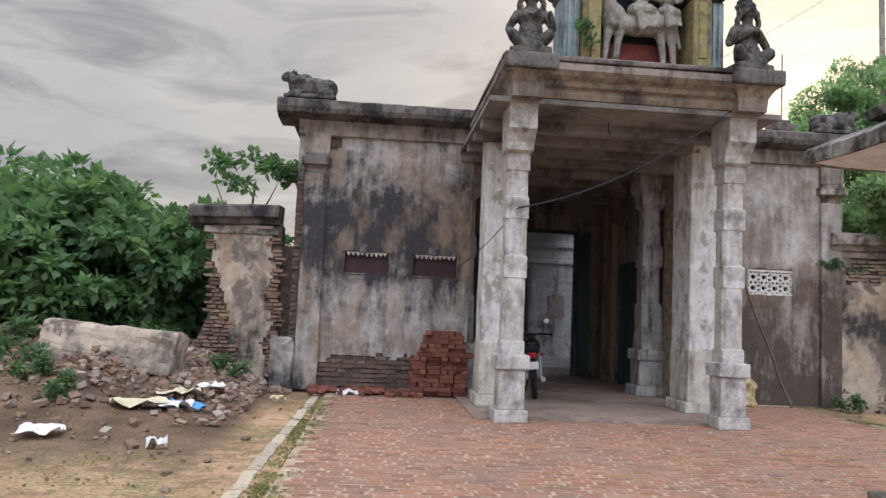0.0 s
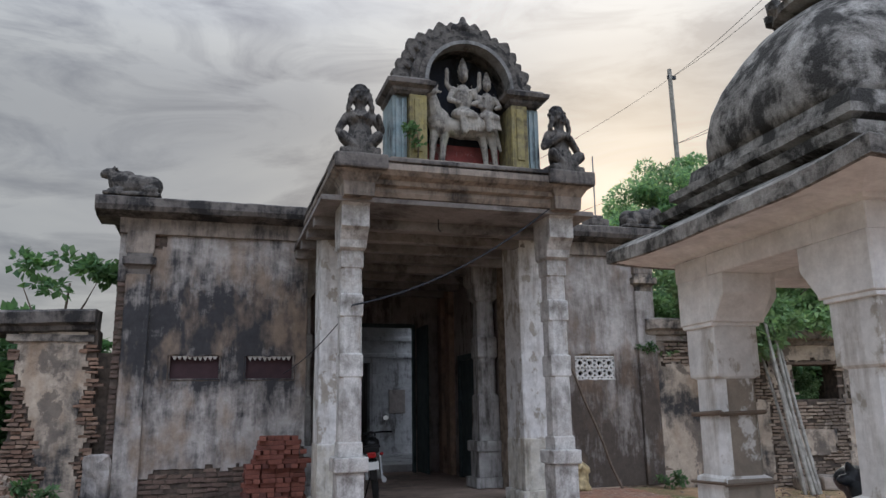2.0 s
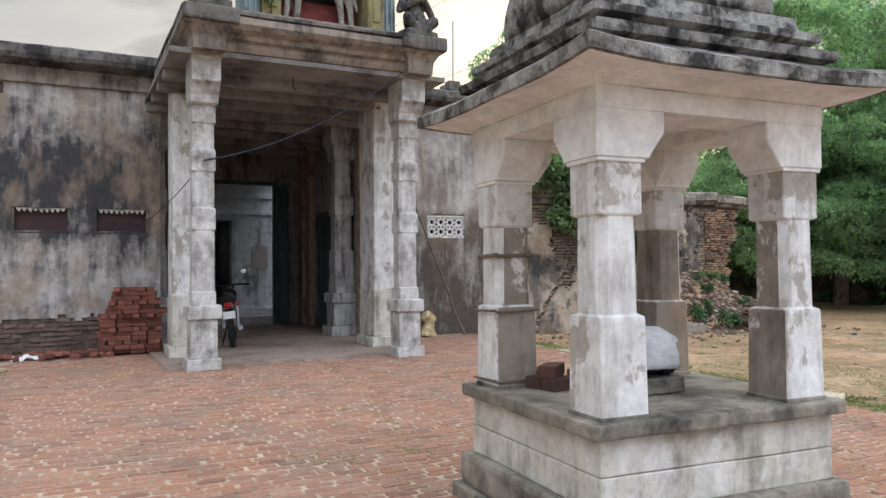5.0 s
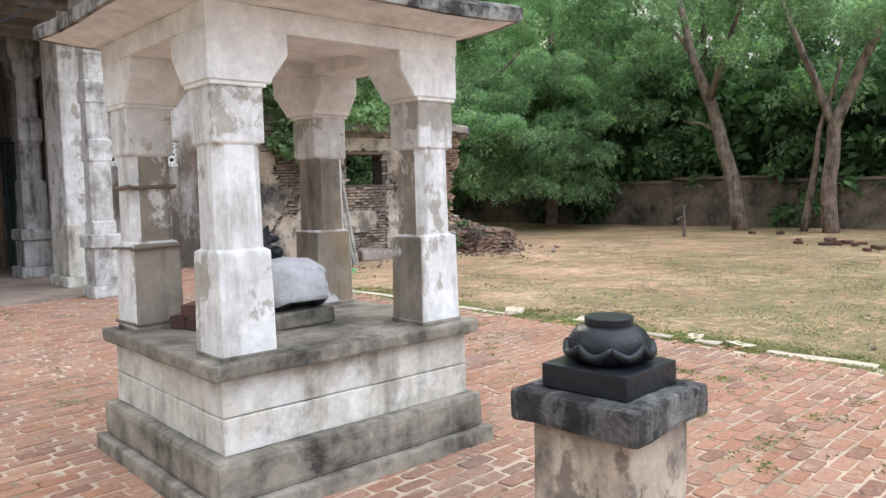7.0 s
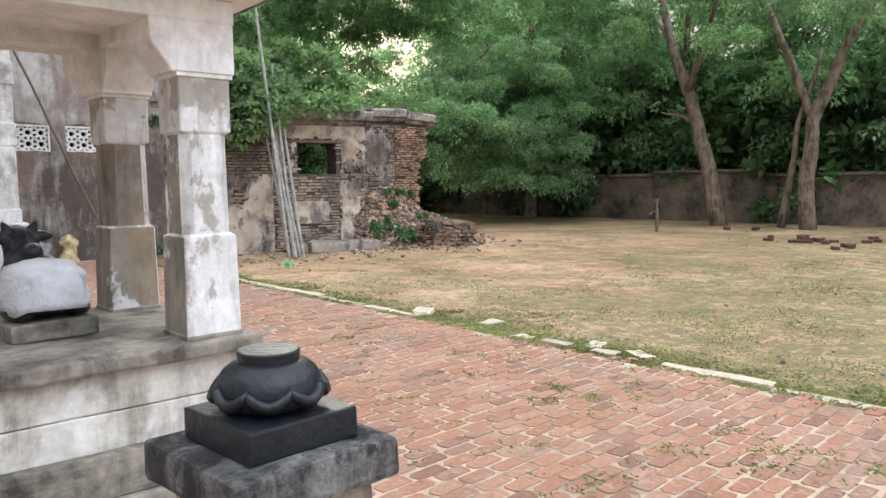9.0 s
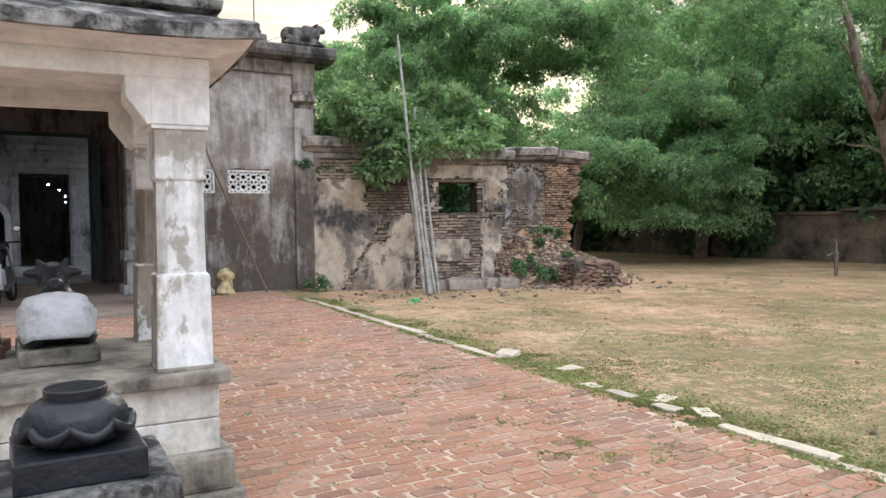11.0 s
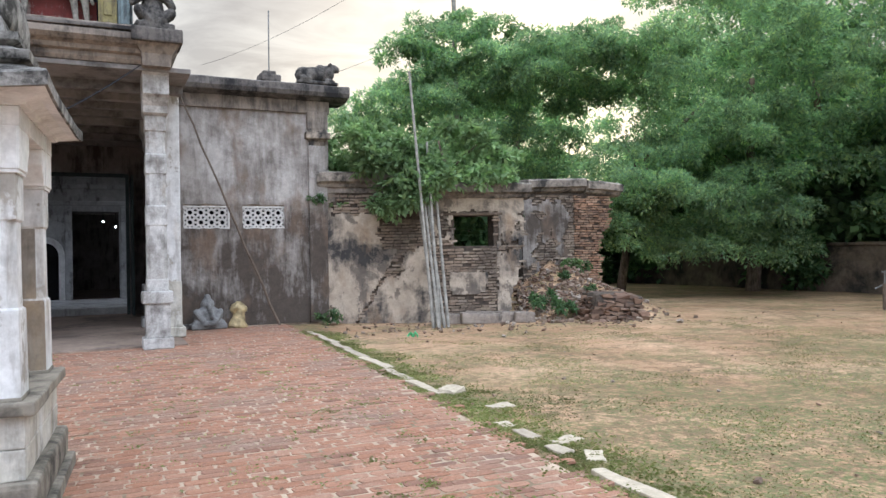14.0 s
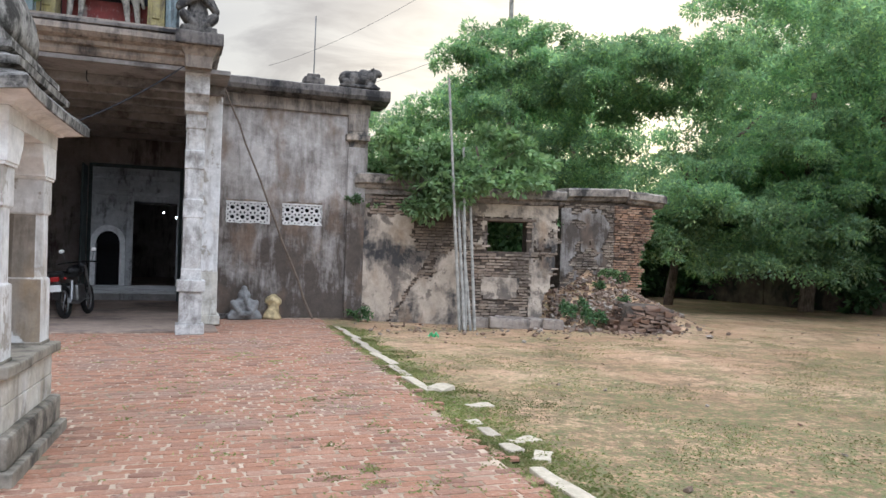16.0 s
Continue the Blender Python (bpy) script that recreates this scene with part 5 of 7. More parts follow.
# eight broad petals curling out at their tips, each a thick curved shell
for k in range(8):
    bm = bmesh.new()
    rows = []
    for i in range(9):
        u = -1 + i / 4
        a = 2 * math.pi * (k + 0.27) / 8 + u * math.pi / 8 * 1.04
        dip = 0.034 * abs(u) ** 1.7
        col = []
        for q, (r, z) in enumerate(((0.104, 0.788), (0.130, 0.796), (0.144, 0.804), (0.152, 0.816), (0.155, 0.832), (0.152, 0.842), (0.145, 0.846), (0.132, 0.848))):
            lift = dip if q < 3 else 0.55 * dip
            rr = r + (0.010 * (1 - u * u) if 1 < q < 7 else 0.0)
            zz = max(0.787, z + lift) if q < 4 else z + lift - 0.012 * (1 - abs(u)) 
            col.append(Vector((LX + rr * math.cos(a), LY + rr * math.sin(a), zz)))
        rows.append(col)
    loft(rows, True, bm)
    bmesh.ops.recalc_face_normals(bm, faces=bm.faces)
    part("petal", bm, M_BLACK, ped, smooth=True)
part("lotus_disc", loft([ring(LX, LY, r, z, 48) for r, z in ((0.078, 0.908), (0.083, 0.915), (0.084, 0.938), (0.080, 0.942))]), M_BLACK, ped)

cover = part("drain_cover", loft([[p + Vector((0, 0, 0.004 * noise.noise(p * 9))) + Vector((0.02 * noise.noise(p * 3), 0.02 * noise.noise(p * 3 + Vector((4, 0, 0))), 0)) for p in ring(2.9, 6.98, r, z, 24)] for r, z in ((0.16, -0.01), (0.16, 0.010), (0.15, 0.014))]), M_CEMENT)
tagged(cover, "round grey cement cover set in the brick paving", "drain cover")
stub = part("brick_stub", box(3.63, 3.79, 5.34, 5.46, 0.0, 0.07, 0.01, 3, 0.008, 3), M_PAVER_OB)
tagged(stub, "loose red brick at the foot of the pavilion", "brick")

# ---------------------------------------------------------------- ruins beside the gate building
ruin = thing("wall_ruin_east", "ruined brick wall with fallen plaster and a window hole", "ruined wall", kind="structure")
RY = 16.0
HOLE = (12.52, 13.42, 1.55, 2.22)


def ruin_right(z):
    """The worn end of the wall, eaten away towards the ground."""
    n = 0.05 * noise.noise(Vector((2, 1, z * 3.0))) + 0.03 * noise.noise(Vector((2, 4, z * 9.0)))
    return 14.14 + n - (0.0 if z > 1.5 else 0.42 * ((1.5 - z) / 1.5) ** 1.2)


def ruin_void(x, z):
    """The window hole with its broken edges and the notch where the cornice fell."""
    n = 0.10 * noise.noise(Vector((x * 3.0, 8.0, z * 3.0))) + 0.06 * noise.noise(Vector((x * 9.0, 8.0, z * 9.0)))
    return 12.50 + n < x < 13.46 + n and 1.54 + n < z < 2.26


def ruin_plaster(x, z):
    n = noise.noise(Vector((x * 1.3, 5.0, z * 1.6))) * 0.30 + noise.noise(Vector((x * 4.3, 2.0, z * 4.3))) * 0.34 + noise.noise(Vector((x * 11, 2.0, z * 11))) * 0.26
    if in_hole(x, z, [HOLE]) or ruin_void(x, z) or x > ruin_right(z) - 0.03:
        return False
    if x < 11.95:
        if z > 2.30 + 0.25 * n:
            return x < 9.9 + 0.3 * n
        seam = (x - 10.34) - z * 0.62 + 0.16 * n
        if seam < 0:
            right = 10.85 + 0.35 * n if z > 1.5 else 99.0
            return x < right and n > -0.40
        if seam < 0.10:
            return False
        return z < 0.95 + 0.4 * n or (x > 11.35 + 0.3 * n and z < 1.45 + 0.3 * n)
    if z > 2.32 + 0.14 * n:
        return n > -0.34
    if x > 13.50 + 0.10 * n:
        return n > -0.42 and (z < 1.35 or n > -0.1)
    if abs(x - 12.82) < 0.40 + 0.12 * n and abs(z - 0.73) < 0.24 + 0.10 * n:
        return True
    if z > 1.45 and x < 12.5:
        return n > 0.05
    return False


def is_brick(x, z):
    return not in_hole(x, z, [HOLE]) and not ruin_void(x, z) and x < ruin_right(z) and not (10.9 < x < 11.7 and 2.15 < z + 0.1 * noise.noise(Vector((x * 6, 3, 0))) < 2.48)


wall_with_openings(9.25, 13.6, -0.1, 2.72, RY, RY + 0.5, [HOLE], M_JOINT, ruin, "core")
ends = bmesh.new()
loft([[Vector((13.6, RY, z)), Vector((ruin_right(z) - 0.03, RY + 0.02, z)), Vector((ruin_right(z) - 0.05, RY + 0.5, z)), Vector((13.6, RY + 0.5, z))] for z in [-0.1 + 2.82 * k / 16 for k in range(17)]], True, ends)
part("end_core", ends, M_JOINT, ruin)
brick_face(9.25, 14.25, -0.14, 2.72, RY, lambda x, z: is_brick(x, z) and not ruin_plaster(x, z), M_RUINBRICK, ruin, "old_bricks", 11, course=0.066, length=0.185, out=0.03)
skin(9.25, 14.2, -0.15, 2.72, RY, ruin_plaster, M_RUIN_PLASTER, ruin, "plaster", 0.045, 0.045, 8)
part("window_lintel", box(12.3, 13.62, RY - 0.05, RY + 0.45, 2.225, 2.29, 0.015), M_STICK, ruin)


def coping(x0, x1, z, y, tilt, parent, seed, mat=M_COPING):
    prof = [(y + 0.02, -0.02), (y - 0.10, 0.02), (y - 0.13, 0.09), (y - 0.22, 0.13), (y - 0.24, 0.30), (y - 0.18, 0.34), (y + 0.5, 0.36), (y + 0.5, -0.02)]
    c = bmesh.new()
    n = max(6, int((x1 - x0) / 0.12))
    rings = []
    for i in range(n + 1):
        x = x0 + (x1 - x0) * i / n
        rings.append([Vector((x + 0.03 * noise.noise(Vector((zz * 9, yy * 5, seed))), yy + 0.02 * noise.noise(Vector((x * 3, zz * 7, seed))), z + zz + tilt * (x - x0) + 0.02 * noise.noise(Vector((x * 3, yy * 5, seed + 2))))) for yy, zz in prof])
    loft(rings, True, c)
    bmesh.ops.recalc_face_normals(c, faces=c.faces)
    return part("coping", c, mat, parent, "cracked stained cornice")


coping(9.55, 11.05, 2.83, RY, 0.0, ruin, 3)
coping(11.07, 11.95, 2.80, RY, -0.20, ruin, 5)
coping(12.05, 14.25, 2.60, RY, 0.0, ruin, 7)
part("coping_bed", box(9.55, 11.9, RY - 0.05, RY + 0.45, 2.721, 2.83, 0.015, 5, 0.012, 4), M_COPING, ruin)

ruin.matrix_world = pose(13.0, 16.0, 0, 0, 0, -13.5) @ pose(-13.0, -16.0, 0)

ruin2 = thing("wall_ruin_far", "taller broken brick wall end with grey plaster", "ruined wall", kind="structure")
R2Y = 18.0


def r2_right(z):
    return 17.85 + 0.38 * min(1.0, max(0.0, (z - 1.7) / 0.6)) + 0.10 * noise.noise(Vector((0, 3, z * 2.3))) + 0.05 * noise.noise(Vector((0, 3, z * 9.0)))


bmr = bmesh.new()
rings = []
for i in range(13):
    z = -0.1 + 3.05 * i / 12
    rings.append([Vector((15.4, R2Y, z)), Vector((r2_right(z) - 0.05, R2Y, z)), Vector((r2_right(z) - 0.1, R2Y + 0.55, z)), Vector((15.4, R2Y + 0.55, z))])
part("core", loft(rings, True, bmr), M_JOINT, ruin2)
r2p = lambda x, z: z < 2.75 and x < 16.75 + 0.4 * noise.noise(Vector((1, 0, z * 2))) and noise.noise(Vector((x * 1.1, 9, z * 1.1))) + 0.4 * noise.noise(Vector((x * 4, 9, z * 4))) > -0.12 and not (z < 1.6 and x > 16.9)
brick_face(15.4, 17.0, 0.0, 2.95, R2Y, lambda x, z: x < r2_right(z) and not r2p(x, z), M_RUINBRICK, ruin2, "old_bricks", 15, course=0.066, length=0.185, out=0.03)
brick_face(17.0, 18.4, 0.0, 2.95, R2Y, lambda x, z: x < r2_right(z), M_ORANGEBRICK, ruin2, "raw_bricks", 16, course=0.066, length=0.185, out=0.05)
skin(15.4, 17.9, 0.3, 2.95, R2Y, r2p, M_WALL_R, ruin2, "plaster", 0.06, 0.03, 4)
coping(15.5, 17.3, 2.93, R2Y, 0.04, ruin2, 9)
coping(17.35, 18.5, 2.96, R2Y, -0.06, ruin2, 11)

# left ruined wall
ruinl = thing("wall_ruin_west", "cracked plaster wall stub with broken brick edge", "ruined wall", kind="structure")


def lw_left(z):
    return -1.5 + 0.12 * noise.noise(Vector((0, 0, z * 3))) + 0.06 * noise.noise(Vector((0, 3, z * 11))) - 0.5 * max(0.0, 1.1 - z)


bml = bmesh.new()
rings = []
for i in range(15):
    z = -0.1 + 2.9 * i / 14
    rings.append([Vector((lw_left(z) + 0.03, WY, z)), Vector((-0.32, WY, z)), Vector((-0.32, WY + 0.5, z)), Vector((lw_left(z) + 0.02, WY + 0.5, z))])
part("core", loft(rings, True, bml), M_JOINT, ruinl)
part("crack_core", box(-0.319, 0.0, WY + 0.16, WY + 0.44, -0.05, 2.45, 0.02, 4, 0.02, 3), M_JOINT, ruinl)
lwp = lambda x, z: z < 2.75 and x > -1.44 + 0.30 * max(0.0, 2.1 - z) + 0.16 * noise.noise(Vector((x * 2, 0, z * 4))) and x < -0.46 + 0.16 * noise.noise(Vector((5, 0, z * 2.2))) + 0.08 * noise.noise(Vector((5, 0, z * 9)))
brick_face(-2.1, -0.10, 0.0, 2.62, WY, lambda x, z: x > lw_left(z) and not lwp(x, z) and x < -0.27 + 0.12 * noise.noise(Vector((8, 0, z * 3.0))) + 0.08 * noise.noise(Vector((8, 0, z * 12))), M_RAWBRICK, ruinl, "old_bricks", 21, course=0.066, length=0.17, out=0.04)
skin(-2.1, -0.32, 0.0, 2.76, WY, lwp, M_RUIN_PLASTER, ruinl, "plaster", 0.05, 0.03, 2)
coping(-1.85, -0.36, 2.72, WY, 0.04, ruinl, 13, M_CORNICE)
part("coping_bed", box(-1.62, -0.37, WY - 0.06, WY + 0.45, 2.60, 2.71, 0.015, 4, 0.015, 5), M_COPING, ruinl)
part("leaning_buttress", box(-0.36, 0.025, WY - 0.2, WY + 0.1, -0.05, 0.85, 0.08, 5, 0.06, 8), M_WALL, ruinl)
fall = thing("fallen_wall_block", "fallen plastered wall block lying on the rubble", "wall block")
fb = box(-0.95, 0.95, -0.3, 0.3, 0.0, 0.62, 0.05, 6, 0.05, 3)
o = part("block", fb, M_RUIN_PLASTER, fall)
part("ledge", box(-0.98, 0.98, -0.42, -0.25, 0.0, 0.16, 0.04, 5, 0.03, 6), M_FRIEZE, fall)
fall.matrix_world = pose(-2.35, 14.9, 0.38, -8, 4, -6)

# compound wall
cw = thing("wall_compound", "low dark weathered compound wall under the trees", "wall", kind="structure")
for i in range(14):
    y0 = -12 + i * 4.0
    part("wall_bay", box(27.6 + 0.1 * math.sin(i), 27.95 + 0.1 * math.sin(i), y0, y0 + 4.0, -0.3, 1.45 + 0.08 * math.sin(i * 2.3), 0.03, 6, 0.03, i), M_COMPOUND, cw)
for i in range(14):
    y0 = -12 + i * 4.0
    part("wall_coping", box(27.5 + 0.1 * math.sin(i), 28.05 + 0.1 * math.sin(i), y0 + 0.01, y0 + 3.99, 1.452 + 0.08 * math.sin(i * 2.3), 1.56 + 0.08 * math.sin(i * 2.3), 0.03, 5, 0.02, i), M_COMPOUND, cw)
part("wall_bay", box(9, 27.7, 40, 40.4, -0.3, 1.6, 0.03, 6, 0.03, 50), M_COMPOUND, cw)


# ---------------------------------------------------------------- trees and plants
def make_tree(name, label, at, trunk, limbs, blobs, count, leaf, size, seed, dens=1.0, category="tree", wide=0.42):
    """Trunk and limbs with a crown of leaf clumps inside the given lobes (centre, radii)."""
    rg = np.random.default_rng(seed)
    ob = thing(name, label, category, at=at)
    bm = bmesh.new()
    for pts, r0, r1 in [trunk] + limbs:
        pts = [Vector(p) for p in pts]
        fine = []
        for a, b in zip(pts, pts[1:]):
            for k in range(3):
                q = a.lerp(b, k / 3)
                fine.append(q + noise.noise_vector(q * 0.9) * 0.10)
        fine.append(pts[-1])
        m = len(fine) - 1
        tube(fine, [r0 + (r1 - r0) * i / m for i in range(m + 1)], 9, bm)
    part("trunk", bm, M_BARK, ob, smooth=True)
    cs, sp = [], []
    for (cx, cy, cz), (rx, ry, rz), k in blobs:
        group = 7 if category == "tree" else 3
        for _ in range(max(1, k // group)):
            d = rg.normal(size=3)
            d /= np.linalg.norm(d)
            r = rg.uniform(0.3, 1.0) ** 0.3
            px, py, pz = cx + d[0] * rx * r, cy + d[1] * ry * r, cz + d[2] * rz * r
            puff = size * rg.uniform(0.45, 1.0) * (1.0 if category == "tree" else 0.7)
            for _ in range(group):
                e = rg.normal(size=3)
                e[2] = abs(e[2]) * 0.9 - 0.1
                e /= np.linalg.norm(e)
                cs.append((px + e[0] * puff, py + e[1] * puff, pz + e[2] * puff * 0.75))
                sp.append(rg.uniform(0.25, 0.5) * size)
    me = leaf_mesh(cs, count, np.array(sp), leaf, rg, 0.45, wide)
    me.materials.append(M_LEAF if category == "tree" else M_CREEPER if name == "wall_bush" else M_BUSH)
    c = new("crown", me)
    c.parent = ob
    return ob


def place(ob, x, y, z, turn, s):
    return copy_thing(ob, pose(x, y, z, 0, 0, turn) @ Matrix.Scale(s, 4))


T1 = make_tree("neem_tree", "tall neem tree with slender leaning trunk and feathery crown", (25.7, 12.75, -0.15),
               ([(0, 0, 0), (-0.1, 0.25, 1.6), (-0.15, 0.6, 3.2), (0.0, 1.2, 4.6), (0.3, 1.9, 6.2), (0.4, 2.4, 8.0)], 0.27, 0.10),
               [([(-0.1, 1.0, 4.2), (-0.6, 0.3, 5.6), (-1.2, -0.6, 7.2)], 0.13, 0.04), ([(-0.1, 0.6, 3.1), (-0.3, 1.2, 3.5), (-0.5, 1.7, 3.6)], 0.06, 0.02), ([(0.3, 1.9, 6.0), (1.5, 3.2, 7.2)], 0.09, 0.03)],
               [((-0.3, 1.6, 7.6), (3.8, 3.8, 2.2), 110), ((-2.0, 3.6, 5.0), (1.8, 2.4, 1.4), 45), ((-1.6, -0.8, 6.8), (1.8, 2.2, 1.4), 35)], 165, 0.125, 1.0, 31)
T2 = make_tree("neem_tree", "forked neem tree with pale bark and open crown", (25.3, 10.0, -0.15),
               ([(0, 0, 0), (-0.05, 0.0, 1.5), (0.05, -0.1, 3.0), (0.1, -0.5, 4.2), (0.0, -1.3, 5.8), (0.0, -2.2, 7.5)], 0.24, 0.09),
               [([(0.1, -0.15, 3.1), (0.1, 0.4, 4.2), (0.0, 1.0, 5.8), (0.1, 1.5, 7.2)], 0.15, 0.05), ([(0.25, 0.75, 0.0), (0.2, 0.55, 1.5), (0.1, 0.3, 3.0), (0.2, -0.2, 5.0)], 0.12, 0.05)],
               [((0.0, -0.5, 7.4), (3.6, 3.8, 2.1), 105), ((-1.6, -2.4, 5.8), (2.0, 2.4, 1.3), 42), ((-1.2, 1.6, 6.0), (1.6, 1.8, 1.2), 30)], 165, 0.125, 1.0, 32)
T3 = make_tree("neem_tree", "spreading neem tree with crown drooping to the ground", (22.4, 21.5, -0.15),
               ([(0.6, 2.2, 0), (0.5, 1.6, 1.8), (0.1, 0.4, 3.2), (-0.4, -0.6, 4.6), (-0.5, -0.6, 5.6)], 0.18, 0.03),
               [([(-0.2, -0.3, 3.0), (-1.4, -1.2, 4.4), (-2.6, -2.2, 4.8)], 0.12, 0.04), ([(-0.3, -0.5, 4.6), (1.2, -1.6, 6.4)], 0.10, 0.04)],
               [((-1.9, -1.6, 3.4), (2.0, 2.0, 1.5), 120), ((0.9, -1.9, 7.4), (3.1, 3.0, 3.0), 220), ((1.8, -2.2, 4.2), (2.2, 2.2, 1.8), 120), ((-1.9, 1.2, 7.5), (2.8, 2.8, 0.9), 330), ((-1.0, -2.6, 2.1), (2.6, 1.6, 1.1), 140), ((1.6, -3.4, 2.0), (2.0, 1.4, 1.0), 90)], 150, 0.135, 1.0, 33)
T4 = make_tree("neem_tree", "dense green tree behind the compound wall", (31.5, 18.0, -0.2),
               ([(0, 0, 0), (0.2, 0.1, 2.5), (-0.1, 0.3, 5.0), (0.1, 0.2, 8.0)], 0.28, 0.10),
               [([(0.0, 0.2, 3.2), (1.2, 1.4, 5.5)], 0.1, 0.03), ([(0.0, 0.2, 3.8), (-1.3, -0.8, 6.0)], 0.1, 0.03)],
               [((0, 0, 7.4), (4.2, 4.2, 3.4), 190), ((-1.6, -1.0, 4.0), (2.8, 3.0, 2.2), 105), ((1.0, 2.2, 3.6), (2.6, 2.6, 2.0), 75)], 68, 0.22, 1.2, 34)
for x, y, t, s in ((32, 25.5, 60, 1.1), (31, 11.0, 130, 1.0), (31.5, 4.0, 200, 1.15), (32, -3.5, 20, 1.1), (36, 8, 75, 1.35), (37, 24, 250, 1.4),
                   (30.5, 29.0, 300, 0.9), (23.9, 32.6, 160, 1.0), (21.2, 29.0, 40, 0.86), (39.5, 33, 90, 1.5), (38.5, 46, 50, 0.85), (34, 46, 190, 0.8), (31, 47, 10, 1.25), (24.5, 40, 200, 1.15), (20, 41, 10, 1.0), (14.5, 34.0, 220, 0.75), (38, -1, 190, 1.5), (33.2, 7.4, 95, 1.0), (33.4, 13.4, 15, 1.15), (34, 27.6, 5, 1.2), (29.6, 24.2, 110, 0.95), (29.4, 20.4, 160, 1.0), (30.0, 16.2, 250, 1.0), (26.3, 20.6, 300, 0.95)):
    place(T4, x, y, -0.2, t, s)
T5 = make_tree("neem_tree", "round-topped tree rising behind the ruined wall", (17.2, 25.0, -0.2),
               ([(0, 0, 0), (0.1, 0.1, 3.5), (-0.1, 0.3, 5.4), (0.1, 0.2, 6.6)], 0.22, 0.04), [([(0, 0.2, 4.0), (1.2, 0.6, 6.0)], 0.08, 0.03), ([(0, 0.2, 4.0), (-1.2, 0.2, 5.6)], 0.08, 0.03)],
               [((0.2, 0, 6.5), (2.6, 2.2, 2.2), 150), ((0.0, 0.1, 8.9), (1.6, 1.4, 1.3), 85), ((-2.0, 0, 5.6), (2.0, 1.6, 1.8), 90), ((2.2, 0, 5.6), (2.0, 2.0, 1.8), 80), ((-1.4, 0, 7.6), (1.4, 1.2, 1.2), 60), ((1.6, 0, 7.7), (1.4, 1.2, 1.2), 60)], 130, 0.15, 0.9, 36)
place(T4, 25.8, 45.5, -0.2, 30, 1.25)
place(T4, 13.6, 27.8, -0.2, 77, 0.6)
B1 = make_tree("bush", "dense broad-leaved green bush", (-4.0, 18.4, 0.3), ([(0, 0, 0), (0.1, 0, 1.0), (0, 0.1, 1.8)], 0.06, 0.03), [([(0, 0, 0.4), (0.8, 0.2, 1.6)], 0.04, 0.02)],
               [((0, 0, 1.4), (1.6, 1.2, 1.2), 110), ((-0.9, -0.3, 0.9), (1.2, 1.0, 0.9), 60), ((1.1, -0.2, 0.9), (1.0, 1.0, 0.9), 50)], 40, 0.225, 0.7, 41, category="bush", wide=0.6)
for x, y, z, t, s in ((-6.3, 18.0, 0.4, 60, 1.15), (-8.8, 18.6, 0.4, 150, 1.35), (-2.5, 19.0, 0.2, 210, 1.05), (-5.4, 20.4, 0.3, 300, 1.4), (-11.5, 19, 0.3, 20, 1.5), (-7.6, 22, 0.3, 100, 1.6), (-3.0, 21.5, 0.3, 10, 1.2)):
    place(B1, x, y, z, t, s)
for x, y, z, t, s in ((29.2, 20, -0.2, 0, 1.2), (29.4, 15.5, -0.2, 80, 1.3), (29.3, 11, -0.2, 170, 1.2), (29.2, 6.5, -0.2, 260, 1.3), (29.5, 2, -0.2, 30, 1.3), (29.4, 25, -0.2, 120, 1.3), (25.5, 29.5, -0.2, 200, 1.4), (29.5, 30, -0.2, 10, 1.5), (21.5, 27, -0.2, 75, 1.2), (29.5, -2.5, -0.2, 75, 1.3), (30.3, 13.3, 0.2, 45, 1.8), (30.4, 8.8, 0.2, 145, 1.8), (30.3, 4.2, 0.2, 205, 1.8), (30.4, 17.8, 0.2, 305, 1.8), (30.3, 22.6, 0.2, 15, 1.8), (30.4, -0.4, 0.2, 95, 1.8), (30.4, 27.4, 0.2, 195, 1.8)):
    place(B1, x, y, z, t, s)
V1 = make_tree("wall_bush", "leafy creeper bush growing on the ruined wall top", (12.3, 16.25, 2.9), ([(0, 0, 0), (0.1, 0, 0.5), (0, 0.1, 1.0)], 0.05, 0.02), [([(0, 0, 0.2), (0.8, -0.2, 0.9)], 0.03, 0.01)],
               [((0, 0, 0.65), (1.5, 0.6, 0.7), 85), ((-1.3, 0.2, 0.7), (0.9, 0.6, 0.6), 45), ((1.2, -0.1, 0.3), (0.8, 0.5, 0.35), 32), ((-0.9, -0.45, -0.1), (0.5, 0.12, 0.55), 30), ((-1.35, -0.25, -0.5), (0.3, 0.1, 0.35), 16), ((0.3, -0.45, 0.1), (1.0, 0.14, 0.3), 36)], 55, 0.15, 0.5, 43, category="bush", wide=0.55)
place(V1, 11.6, 17.7, 2.5, 0, 1.1)
place(B1, 11.3, 18.9, 1.3, 40, 0.95)
place(B1, 13.6, 18.9, 1.2, 170, 0.95)
place(V1, 16.5, 17.5, 0.95, 100, 0.18)
place(V1, 15.2, 18.9, 1.9, 40, 0.5)
L1 = make_tree("young_tree", "sparse young peepal tree with large leaves", (-1.6, 19.6, 0.0), ([(0, 0, 0), (0.2, 0, 2.2), (0.3, 0.1, 4.0)], 0.06, 0.02), [([(0.2, 0, 2.6), (0.9, -0.3, 4.1)], 0.03, 0.01), ([(0.2, 0, 2.4), (-0.5, 0, 3.9)], 0.03, 0.01)],
               [((0.1, 0, 4.0), (0.9, 0.6, 0.6), 12), ((1.0, -0.4, 4.2), (0.5, 0.5, 0.5), 9)], 26, 0.2, 0.45, 45, category="bush", wide=0.7)
